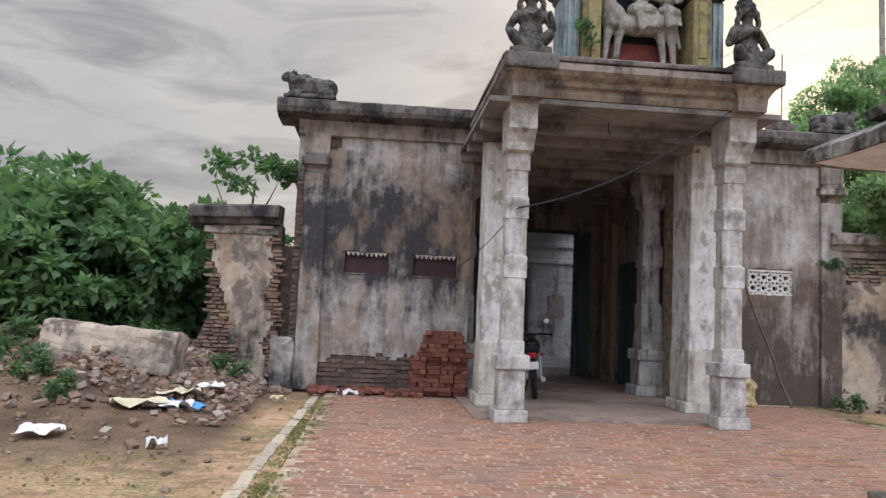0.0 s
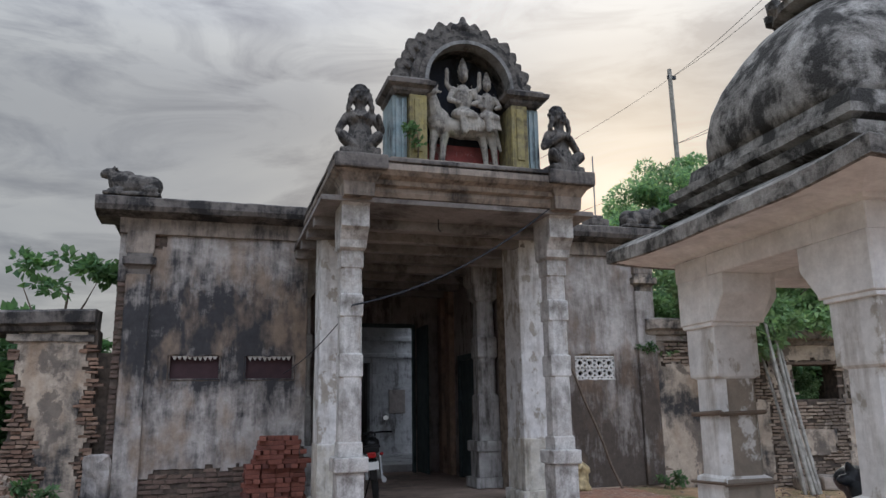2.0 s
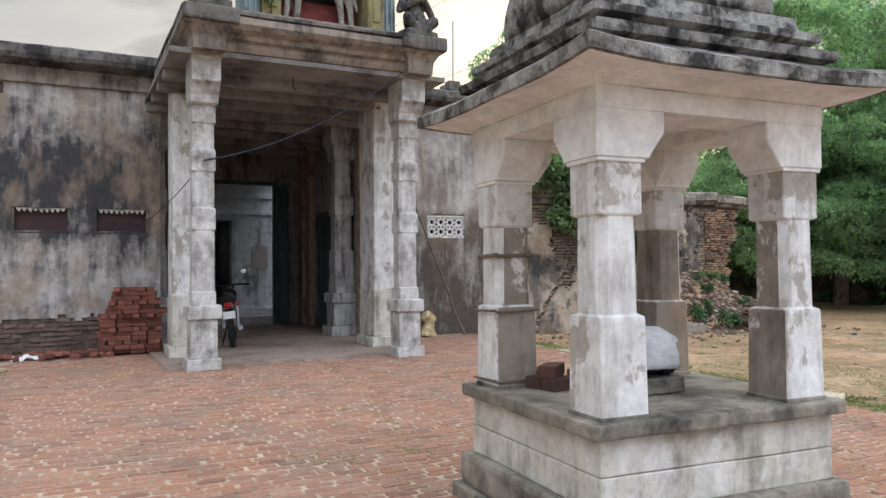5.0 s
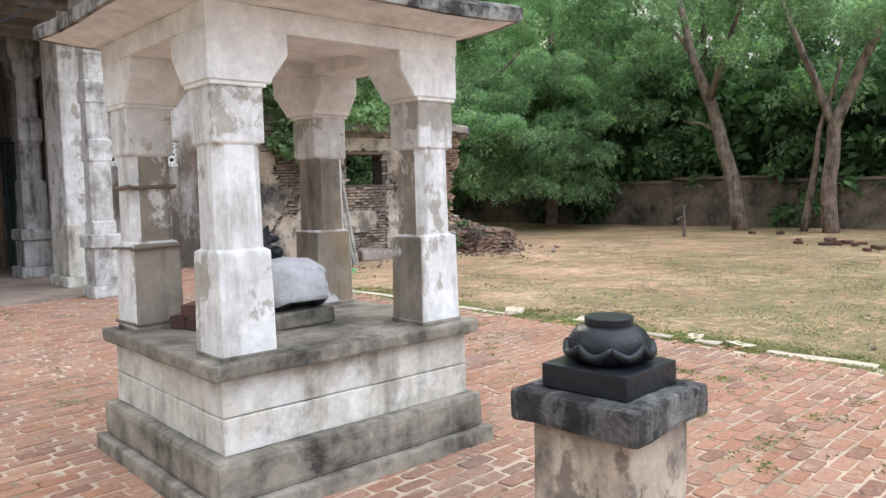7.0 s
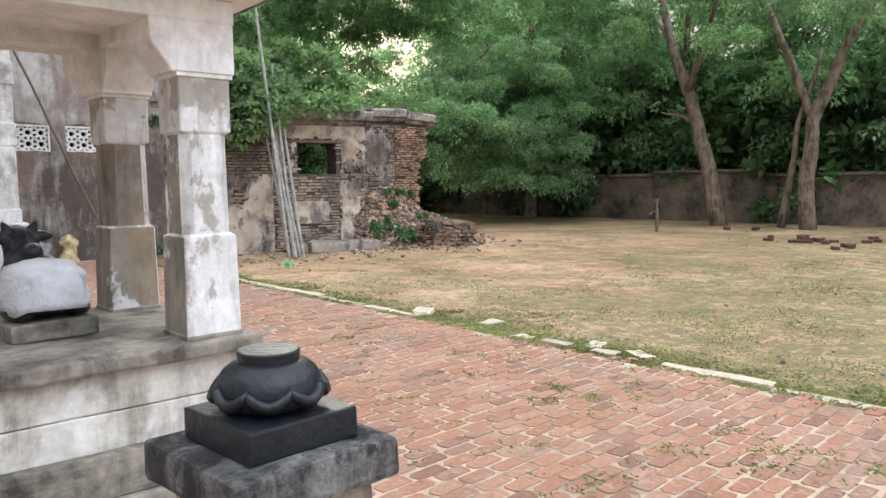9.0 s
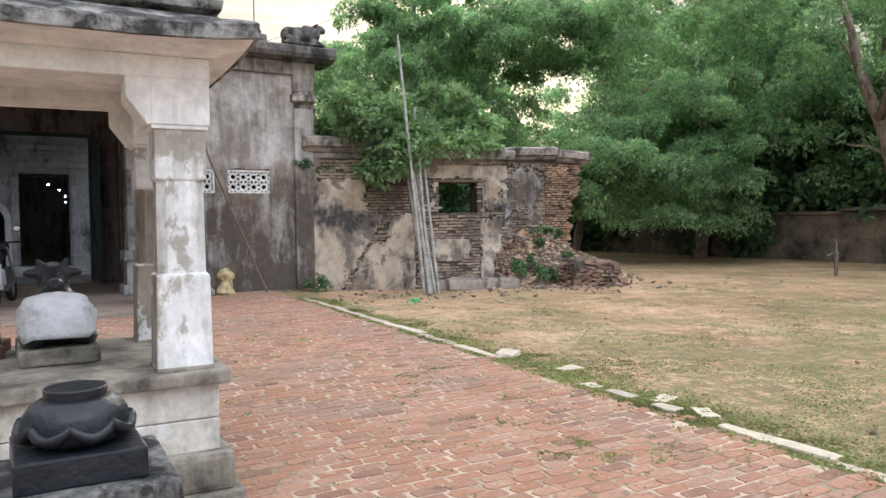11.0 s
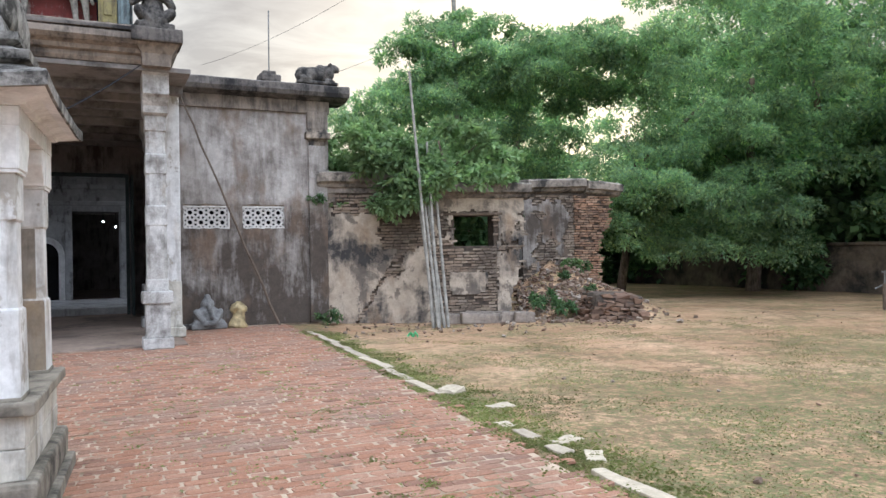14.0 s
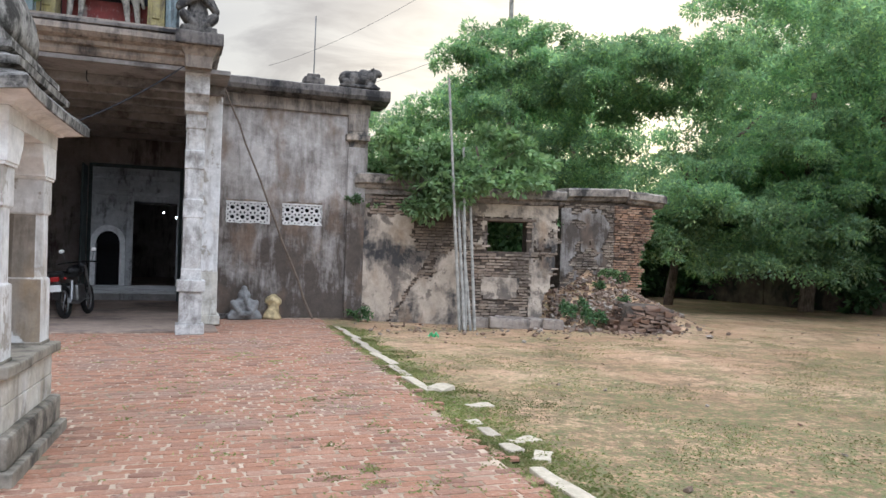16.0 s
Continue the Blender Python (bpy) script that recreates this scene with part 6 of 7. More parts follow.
W1 = make_tree("weed_clump", "low green weed clump growing in the rubble", (-3.4, 14.2, 0.45), ([(0, 0, -0.1), (0.02, 0, 0.1), (0, 0.02, 0.2)], 0.015, 0.006), [],
               [((0, 0, 0.16), (0.34, 0.3, 0.16), 20), ((0.2, 0.1, 0.25), (0.2, 0.2, 0.15), 8)], 14, 0.13, 0.16, 47, category="bush", wide=0.4)


# ---------------------------------------------------------------- roof figures and shrine
def dwarf(cx, y, z, s, turn, raised):
    """A squat seated guardian figure as one plain mass."""
    bm = bmesh.new()
    box(-0.30, 0.30, -0.24, 0.24, 0.0, 0.10, 0.03, bm=bm)
    ball(bm, (0, 0.02, 0.30), (0.19, 0.16, 0.20))
    ball(bm, (0, 0.02, 0.50), (0.21, 0.15, 0.14))
    ball(bm, (0, -0.02, 0.78), (0.115, 0.12, 0.14))
    ball(bm, (0, 0.04, 0.80), (0.145, 0.10, 0.145))
    ball(bm, (0, 0.05, 0.92), (0.11, 0.10, 0.05))
    for k in range(7):
        a = math.pi * (0.08 + 0.84 * k / 6)
        ball(bm, (0.155 * math.cos(a), 0.03, 0.79 + 0.145 * math.sin(a)), (0.034, 0.05, 0.036), 1)
    for k in (-1, 1):
        ball(bm, (k * 0.045, -0.125, 0.82), (0.028, 0.02, 0.014), 1)
        ball(bm, (k * 0.06, -0.10, 0.75), (0.035, 0.035, 0.035), 1)
        ball(bm, (k * 0.09, -0.10, 0.50), (0.075, 0.06, 0.06), 1)
        ball(bm, (k * 0.175, -0.02, 0.64), (0.045, 0.06, 0.075), 1)
    ball(bm, (0, -0.115, 0.705), (0.04, 0.03, 0.018), 1)
    for k in range(9):
        a = math.pi * (k / 8)
        ball(bm, (0.13 * math.cos(a), -0.10 - 0.05 * math.sin(a), 0.60 - 0.10 * math.sin(a)), 0.022, 1)
    for k in range(5):
        limb(bm, ((k - 2) * 0.03, -0.17, 0.30), ((k - 2) * 0.055, -0.22, 0.10), 0.02, 0.028)
    limb(bm, (0, 0, 0.58), (0, -0.01, 0.68), 0.08, 0.08)
    ball(bm, (0, -0.135, 0.76), (0.025, 0.03, 0.035), 1)
    for k in (-1, 1):
        limb(bm, (k * 0.20, 0.02, 0.54), (k * 0.32, -0.02, 0.36), 0.065, 0.055)
        if raised and k > 0:
            limb(bm, (k * 0.32, -0.02, 0.36), (k * 0.26, -0.14, 0.50), 0.055, 0.045)
        elif raised:
            limb(bm, (k * 0.32, -0.02, 0.36), (k * 0.26, -0.12, 0.22), 0.055, 0.05)
        else:
            limb(bm, (k * 0.30, -0.02, 0.36), (k * 0.05, -0.17, 0.50), 0.05, 0.045)
        limb(bm, (k * 0.13, -0.02, 0.18), (k * 0.26, -0.18, 0.24), 0.09, 0.08)
        limb(bm, (k * 0.26, -0.18, 0.24), (k * 0.10, -0.20, 0.12), 0.075, 0.055)
        ball(bm, (k * 0.15, -0.03, 0.72), (0.05, 0.05, 0.09), 1)
    ob = carve(part("guardian_figure", bm, M_STATUE), 0.0125)
    ob.matrix_world = pose(cx, y, z, 0, 0, turn) @ Matrix.Diagonal((0.92 * s, 0.95 * s, 1.15 * s, 1.0))
    return tagged(ob, "squat seated guardian figure of blackened stone on the roof corner", "statue", "roof guardians")


dwarf(3.22, 13.22, 4.775, 1.0, -8, True)
dwarf(6.2, 13.22, 4.775, 1.0, 8, False)


def roof_bull(cx, y, z, s, turn):
    bm = bmesh.new()
    box(-0.46, 0.46, -0.2, 0.2, 0.0, 0.07, 0.02, bm=bm)
    ball(bm, (0.06, 0, 0.22), (0.40, 0.19, 0.20))
    ball(bm, (0.28, 0, 0.22), (0.20, 0.19, 0.19))
    ball(bm, (-0.22, 0, 0.27), (0.19, 0.17, 0.20))
    limb(bm, (-0.26, 0, 0.32), (-0.34, 0, 0.40), 0.15, 0.12)
    ball(bm, (-0.42, 0, 0.41), (0.13, 0.09, 0.09), 2, (0, -25, 0))
    ball(bm, (-0.10, 0, 0.41), (0.11, 0.08, 0.07))
    for k in (-1, 1):
        limb(bm, (-0.33, k * 0.06, 0.47), (-0.31, k * 0.08, 0.51), 0.03, 0.02)
        ball(bm, (-0.27, k * 0.11, 0.47), (0.025, 0.05, 0.03), 1)
        limb(bm, (-0.2, k * 0.15, 0.10), (-0.36, k * 0.13, 0.09), 0.05, 0.04)
        ball(bm, (0.28, k * 0.16, 0.12), (0.14, 0.06, 0.08))
    ob = carve(part("roof_bull", bm, M_STATUE), 0.018)
    ob.matrix_world = pose(cx, y, z, 0, 0, turn) @ Matrix.Scale(s, 4)
    return tagged(ob, "weathered lying bull figure on the roof corner", "statue", "roof bulls")


roof_bull(0.06, 16.62, 4.965, 0.98, 0)
roof_bull(9.62, 16.62, 4.965, 0.95, 180)

shrine = thing("roof_shrine", "painted stucco roof shrine with flame arch niche", "shrine", at=(0.1, 0, 0))
SY = 13.18
SZ = 4.775
part("plinth", box(3.54, 5.89, SY + 0.02, SY + 0.85, SZ - 0.004, SZ + 0.09, 0.015, 6, 0.006), M_FRIEZE, shrine)
for side, (x0, x1) in enumerate(((3.60, 4.08), (5.36, 5.83))):
    a, b = (x0, x0 + 0.21) if side == 0 else (x1 - 0.21, x1)
    c, d = (x0 + 0.22, x1) if side == 0 else (x0, x1 - 0.22)
    part("teal_pilaster", box(a, b, SY + 0.16, SY + 0.8, SZ + 0.09, SZ + 1.05, 0.015, 3, 0.005), M_TEAL, shrine)
    part("yellow_pilaster", box(c, d, SY + 0.06, SY + 0.8, SZ + 0.09, SZ + 1.05, 0.015, 3, 0.005), M_YELLOW, shrine)
    rib = bmesh.new()
    for q in (0.3, 0.7):
        xx = a + (b - a) * q
        box(xx - 0.02, xx + 0.02, SY + 0.13, SY + 0.17, SZ + 0.12, SZ + 1.0, 0.006, bm=rib)
    part("fluting", rib, M_TEAL, shrine)
    part("panel", box(c + 0.07, d - 0.07, SY + 0.035, SY + 0.065, SZ + 0.2, SZ + 0.98, 0.01), M_YELLOW, shrine)
    cap = loft([[Vector((x0 - o, SY - o + 0.06, z)), Vector((x1 + o, SY - o + 0.06, z)), Vector((x1 + o, SY + 0.82, z)), Vector((x0 - o, SY + 0.82, z))] for o, z in ((-0.02, SZ + 1.05), (0.02, SZ + 1.09), (0.03, SZ + 1.13), (0.10, SZ + 1.17), (0.11, SZ + 1.23), (0.05, SZ + 1.26), (0.03, SZ + 1.29))])
    part("capital", cap, M_CORNICE, shrine)
ACX, ACZ = 4.72, SZ + 1.29


def arch_band(r0, r1, y0, y1, zs=1.0, n=26, foot=0.0):
    bm = bmesh.new()
    fr = []
    for r in (r0, r1):
        for yy in (y0, y1):
            row = [Vector((ACX + r * math.cos(math.pi * i / n), yy, ACZ + zs * r * math.sin(math.pi * i / n))) for i in range(n + 1)]
            fr.append([bm.verts.new(p) for p in row])
    a, b, c, d = fr
    for i in range(n):
        for p, q in ((a, b), (b, d), (d, c), (c, a)):
            bm.faces.new((p[i], p[i + 1], q[i + 1], q[i]))
    bm.faces.new((a[0], b[0], d[0], c[0]))
    bm.faces.new((a[n], c[n], d[n], b[n]))
    bmesh.ops.recalc_face_normals(bm, faces=bm.faces)
    return bm


part("arch_ring", arch_band(0.66, 0.76, SY + 0.05, SY + 0.8), M_STATUE, shrine)
part("arch_border", arch_band(0.62, 0.675, SY + 0.02, SY + 0.25), M_IDOLSTONE, shrine)
part("arch_outer", arch_band(0.755, 0.86, SY + 0.12, SY + 0.7), M_STATUE, shrine)
back = bmesh.new()
pts = [Vector((ACX + 0.66, SY + 0.6, SZ + 0.09))] + [Vector((ACX + 0.66 * math.cos(math.pi * i / 20), SY + 0.6, ACZ + 0.66 * math.sin(math.pi * i / 20))) for i in range(21)] + [Vector((ACX - 0.66, SY + 0.6, SZ + 0.09))]
loft([pts, [p + Vector((0, 0.18, 0)) for p in pts]], True, back)
bmesh.ops.recalc_face_normals(back, faces=back.faces)
part("niche_back", back, M_BLUE, shrine, "dark blue painted niche back")
part("niche_dado", box(4.1, 5.34, SY + 0.54, SY + 0.598, SZ + 0.09, SZ + 0.52, 0.01), M_REDPAINT, shrine, "flaking red painted lower back")
flame = loft([[Vector((x * w, y, z)) for x, y in ((-1, -0.05), (1, -0.05), (1, 0.05), (-1, 0.05))] for w, z in ((0.085, 0.0), (0.10, 0.07), (0.098, 0.13), (0.07, 0.19), (0.035, 0.225), (0.008, 0.245))])
f0 = part("flame_leaf", flame, M_STATUE, shrine)
curl = ball(bmesh.new(), (0, -0.06, 0.09), (0.035, 0.04, 0.06), 1)
f1 = part("curl", curl, M_STATUE, f0)
N = 17
for i in range(N):
    a = math.pi * (i + 0.5) / N
    s = 1.22 + 0.12 * math.sin(i * 2.1)
    m = pose(ACX + 0.80 * math.cos(a), SY + 0.35, ACZ + 0.80 * math.sin(a), 0, 0.78 * (90 - math.degrees(a)), 0) @ Matrix.Scale(s, 4)
    if i == 0:
        f0.matrix_basis = m
    else:
        g = new("flame_leaf", f0.data)
        g.parent = shrine
        g.matrix_basis = m
        h = new("curl", f1.data)
        h.parent = g
crest = bmesh.new()
ball(crest, (ACX, SY + 0.3, ACZ + 0.80), (0.13, 0.12, 0.15))
ball(crest, (ACX, SY + 0.3, ACZ + 1.02), (0.10, 0.09, 0.12))
for k in (-1, 1):
    ball(crest, (ACX + k * 0.13, SY + 0.3, ACZ + 0.98), (0.07, 0.06, 0.10))
ball(crest, (ACX, SY + 0.3, ACZ + 1.14), (0.05, 0.05, 0.07))
ball(crest, (ACX, SY + 0.18, ACZ + 0.68), (0.06, 0.06, 0.10))
carve(part("crest", crest, M_STATUE, shrine), 0.02)

grp = bmesh.new()
gy = SY + 0.36
z0 = SZ + 0.09
for x in (4.27, 4.42, 5.02, 5.16):
    limb(grp, (x + (0.03 if x > 4.8 else -0.02), gy + 0.02, z0 + 0.03), (x, gy, z0 + 0.30), 0.035, 0.05)
    limb(grp, (x, gy, z0 + 0.30), (x + (-0.05 if x > 4.8 else 0.03), gy, z0 + 0.50), 0.05, 0.075)
ball(grp, (4.74, gy, z0 + 0.56), (0.46, 0.16, 0.15))
ball(grp, (4.36, gy, z0 + 0.62), (0.17, 0.15, 0.20))
limb(grp, (4.30, gy - 0.02, z0 + 0.72), (4.24, gy - 0.06, z0 + 0.92), 0.12, 0.09)
ball(grp, (4.20, gy - 0.10, z0 + 0.97), (0.12, 0.08, 0.07), 2, (0, -20, 0))
limb(grp, (5.18, gy, z0 + 0.62), (5.26, gy, z0 + 0.30), 0.035, 0.025)
for k in range(6):
    ball(grp, (4.30 - 0.012 * k, gy - 0.12, z0 + 0.70 + 0.035 * k), 0.026, 1)
for k in (-1, 1):
    ball(grp, (4.27 + k * 0.075, gy - 0.10, z0 + 1.00), (0.05, 0.02, 0.025), 1)
    limb(grp, (4.26 + k * 0.04, gy - 0.10, z0 + 1.02), (4.26 + k * 0.07, gy - 0.10, z0 + 1.10), 0.022, 0.012)
ball(grp, (4.82, gy - 0.10, z0 + 0.60), (0.26, 0.10, 0.13))
RELIEF = Matrix.Translation((4.84, gy, z0)) @ Matrix.Diagonal((1.06, 1.0, 1.13, 1.0)) @ Matrix.Translation((-4.74, -gy, -z0))
beast = carve(part("relief_bull", grp, M_PAINTSTONE), 0.013)
beast.matrix_world = RELIEF
tagged(beast, "pale painted standing bull relief in the shrine niche", "statue")
for k0, (cx, sc, zz) in enumerate(((4.70, 1.0, z0 + 0.68), (5.05, 0.82, z0 + 0.68))):
    ridr = bmesh.new()
    ball(ridr, (cx, gy - 0.08, zz + 0.04 * sc), (0.19 * sc, 0.14, 0.10 * sc))
    ball(ridr, (cx, gy - 0.06, zz + 0.28 * sc), (0.14 * sc, 0.10, 0.20 * sc))
    ball(ridr, (cx, gy - 0.09, zz + 0.58 * sc), (0.075 * sc, 0.08 * sc, 0.095 * sc))
    limb(ridr, (cx, gy - 0.08, zz + 0.64 * sc), (cx, gy - 0.08, zz + 0.82 * sc), 0.085 * sc, 0.025 * sc)
    for k in (-1, 1):
        limb(ridr, (cx + k * 0.14 * sc, gy - 0.08, zz + 0.38 * sc), (cx + k * 0.22 * sc, gy - 0.12, zz + 0.22 * sc), 0.05 * sc, 0.04 * sc)
        limb(ridr, (cx + k * 0.22 * sc, gy - 0.12, zz + 0.22 * sc), (cx + k * 0.10 * sc, gy - 0.2, zz + 0.16 * sc), 0.04 * sc, 0.035 * sc)
        if k0 == 0:
            limb(ridr, (4.70 + k * 0.15, gy - 0.06, z0 + 1.04), (4.70 + k * 0.24, gy - 0.08, z0 + 1.12), 0.045, 0.035)
            limb(ridr, (4.70 + k * 0.24, gy - 0.08, z0 + 1.12), (4.70 + k * 0.24, gy - 0.1, z0 + 1.32), 0.035, 0.03)
    limb(ridr, (cx - 0.05 * sc, gy - 0.16, zz + 0.02), (cx - 0.02 * sc, gy - 0.19, zz - 0.22 * sc), 0.065 * sc, 0.05 * sc)
    limb(ridr, (cx - 0.12 * sc, gy - 0.15, zz + 0.02), (cx + 0.12 * sc, gy - 0.2, zz + 0.0), 0.07 * sc, 0.06 * sc)
    for k in range(7):
        a = math.pi * k / 6
        ball(ridr, (cx + 0.10 * sc * math.cos(a), gy - 0.15, zz + (0.42 - 0.13 * math.sin(a)) * sc), 0.018 * sc, 1)
    ball(ridr, (cx, gy - 0.165, zz + 0.57 * sc), (0.016 * sc, 0.022, 0.024 * sc), 1)
    for q, r in ((0.66, 0.095), (0.72, 0.075), (0.77, 0.055)):
        ball(ridr, (cx, gy - 0.085, zz + q * sc), (r * sc, r * sc, 0.022 * sc), 1)
    for k in range(4):
        limb(ridr, (cx + (0.03 + 0.035 * k) * sc, gy - 0.20, zz + 0.02), (cx + (0.05 + 0.045 * k) * sc, gy - 0.20, zz - 0.20 * sc), 0.022 * sc, 0.016 * sc)
    rider = carve(part("relief_rider", ridr, M_PAINTSTONE), 0.012)
    rider.matrix_world = RELIEF
    tagged(rider, "crowned seated relief figure in faded paint on the bull" if k0 == 0 else "smaller crowned relief figure seated behind the first", "statue", "relief riders")
sprout = make_tree("wall_sprout", "small green weed sprouting from the shrine pilaster", (3.98, 13.16, SZ + 0.10), ([(0, 0, 0), (0.02, -0.03, 0.2), (0, -0.05, 0.4)], 0.012, 0.005), [],
                   [((0, -0.05, 0.32), (0.12, 0.06, 0.22), 10)], 12, 0.09, 0.12, 51, category="bush", wide=0.6)

# ---------------------------------------------------------------- motorbike in the passage
bike = thing("motorbike", "black motorcycle with red tail lamp parked in the passage", "motorbike", at=(3.98, 16.35, 0.03))


def wheel(y, name):
    w = part(name, tube([Vector((0, y + 0.27 * math.cos(a), 0.31 + 0.27 * math.sin(a))) for a in [2 * math.pi * i / 24 for i in range(25)]], 0.05, 8), M_RUBBER, bike)
    part("rim", tube([Vector((0, y + 0.215 * math.cos(a), 0.31 + 0.215 * math.sin(a))) for a in [2 * math.pi * i / 24 for i in range(25)]], 0.018, 6), M_METAL, w)
    sp = bmesh.new()
    for i in range(6):
        a = math.pi * i / 3
        tube([(0, y, 0.31), (0, y + 0.2 * math.cos(a), 0.31 + 0.2 * math.sin(a))], 0.012, 5, sp)
    part("spokes", sp, M_METAL, w)


wheel(-0.32, "rear_wheel")
wheel(0.95, "front_wheel")
part("rear_fender", box(-0.07, 0.07, -0.66, -0.12, 0.60, 0.66, 0.025), M_BIKE, bike)
part("mudflap", box(-0.06, 0.06, -0.68, -0.655, 0.36, 0.64, 0.008), M_BIKE, bike)
part("number_plate", box(-0.10, 0.10, -0.70, -0.685, 0.52, 0.64, 0.004), M_PLATE, bike)
part("tail_lamp", box(-0.07, 0.07, -0.72, -0.64, 0.70, 0.79, 0.02), M_TAIL, bike)
part("seat", box(-0.13, 0.13, -0.6, 0.18, 0.76, 0.87, 0.04), M_RUBBER, bike)
part("grab_rail", tube([(-0.14, -0.3, 0.84), (-0.14, -0.68, 0.88), (0.14, -0.68, 0.88), (0.14, -0.3, 0.84)], 0.014, 6), M_BIKE, bike)
tk = ball(bmesh.new(), (0, 0.38, 0.88), (0.15, 0.25, 0.12))
part("fuel_tank", tk, M_BIKE, bike, smooth=True)
part("engine", box(-0.13, 0.13, 0.1, 0.5, 0.3, 0.62, 0.05), M_METAL, bike)
part("frame_tube", tube([(0, 0.72, 0.92), (0, 0.5, 0.6), (0, 0.1, 0.35), (0, -0.3, 0.32)], 0.025, 6), M_BIKE, bike)
for k in (-1, 1):
    part("fork_leg", tube([(k * 0.08, 0.72, 0.98), (k * 0.08, 0.95, 0.31)], 0.022, 6), M_METAL, bike)
    part("shock", tube([(k * 0.12, -0.3, 0.34), (k * 0.12, -0.18, 0.70)], 0.03, 6), M_METAL, bike)
    mi = part("mirror", ball(bmesh.new(), (k * 0.30, 0.62, 1.28), (0.065, 0.02, 0.055)), M_BIKE, bike)
    part("mirror_glass", ball(bmesh.new(), (k * 0.30, 0.605, 1.28), (0.055, 0.012, 0.045)), M_PLATE, mi)
    part("mirror_stalk", tube([(k * 0.24, 0.64, 1.06), (k * 0.30, 0.63, 1.24)], 0.008, 5), M_METAL, mi)
    part("rear_indicator", ball(bmesh.new(), (k * 0.16, -0.64, 0.75), (0.035, 0.03, 0.03), 1), M_TAIL, bike)
part("handlebar", tube([(-0.38, 0.58, 1.03), (-0.2, 0.66, 1.05), (0.2, 0.66, 1.05), (0.38, 0.58, 1.03)], 0.016, 6), M_BIKE, bike)
part("headlamp", ball(bmesh.new(), (0, 0.85, 0.98), (0.1, 0.1, 0.1)), M_BIKE, bike)
part("exhaust", tube([(0.14, 0.3, 0.32), (0.16, -0.1, 0.28), (0.16, -0.5, 0.34)], [0.025, 0.04, 0.045], 8), M_METAL, bike)
part("side_stand", tube([(-0.08, 0.05, 0.34), (-0.2, 0.1, 0.0)], 0.012, 5), M_BIKE, bike)
bike.matrix_world = pose(4.16, 16.5, 0.03, 0, -6, -12)

# ---------------------------------------------------------------- brick pile against the wall
pile = thing("brick_pile", "stacked heap of new red bricks against the wall", "brick pile")
rgp = np.random.default_rng(5)
for c in range(15):
    z = 0.03 + 0.036 + c * 0.071
    lo, hi = 1.98 + 0.05 * abs(math.sin(c * 1.7)) + 0.014 * c * (c > 8), 2.95 - 0.03 * abs(math.sin(c * 2.3)) - 0.03 * max(0, c - 9)
    for d in range(3):
        y = 16.22 + 0.13 * d + rgp.normal() * 0.012
        if c % 3 == 2 and d == 0:
            x = lo
            while x < hi:
                if c < 13 or rgp.random() < 0.7:
                    o = put_brick(x + 0.055, 16.24 + rgp.normal() * 0.03, z, 90 + rgp.normal() * 8, "", parent=pile)
                x += 0.118
            continue
        if c % 3 == 2 and d == 1:
            continue
        x = lo + rgp.uniform(-0.04, 0.04)
        while x < hi - 0.1:
            if c < 12 or rgp.random() < 0.65:
                put_brick(x + 0.11, y - 0.02 * abs(math.sin(c * 0.9)) + rgp.normal() * 0.03, z, rgp.normal() * 9, "", parent=pile)
            x += 0.232
scatter = thing("brick_scatter", "broken red bricks strewn at the wall foot", "bricks")
for i in range(110):
    x = rgp.uniform(0.35, 2.2) if i < 70 else rgp.uniform(1.2, 2.2)
    put_brick(x, 16.55 - abs(rgp.normal()) * 0.28, 0.03 + rgp.uniform(0, 0.05), rgp.uniform(0, 180), "", parent=scatter, lean=rgp.uniform(-25, 25)).scale = (rgp.uniform(0.35, 0.9), rgp.uniform(0.6, 1), 0.9)
for x, y, a in ((22.0, 9.0, 10), (22.3, 9.05, 60), (21.4, 8.4, 30), (21.5, 8.45, 80), (20.9, 8.1, 10), (24.0, 11.7, 40), (24.3, 11.0, 0), (20.2, 7.4, 20), (20.4, 7.5, 70), (20.3, 7.45, 30)):
    put_brick(x, y, soil_height(x, y) + 0.034, a, "loose brick lying on the dry field", group="bricks on the field").scale = (1.25, 1.3, 1.4)
for _ in range(22):
    x, y = 21.0 + rgp.normal() * 0.9, 7.3 + rgp.normal() * 1.3
    put_brick(x, y, soil_height(x, y) + 0.03, rgp.uniform(0, 180), "loose brick lying on the dry field", group="bricks on the field").scale = (rgp.uniform(0.8, 1.2), 1.1, 1.1)

# ---------------------------------------------------------------- poles, sticks, cables
for i, (fx, fy, tx, ty, tz, r) in enumerate(((11.48, 14.95, 11.42, 15.85, 5.25, 0.034), (11.54, 14.82, 11.66, 15.85, 3.1, 0.036), (11.62, 14.95, 11.80, 15.85, 3.78, 0.034), (11.70, 14.90, 11.74, 15.85, 2.9, 0.033), (11.82, 14.97, 11.97, 15.85, 2.96, 0.036), (11.60, 15.1, 11.58, 15.9, 2.7, 0.03))):
    pts = [Vector((fx, fy, -0.1)).lerp(Vector((tx, ty, tz)), k / 16) for k in range(17)]
    o = part("bamboo_pole", tube(pts, [r * (1.12 if k % 2 else 0.95) * (1 - 0.25 * k / 16) for k in range(17)], 8), M_STEM)
    tagged(o, "long grey bamboo pole leaning on the ruined wall", "bamboo pole", "leaning bamboo poles")
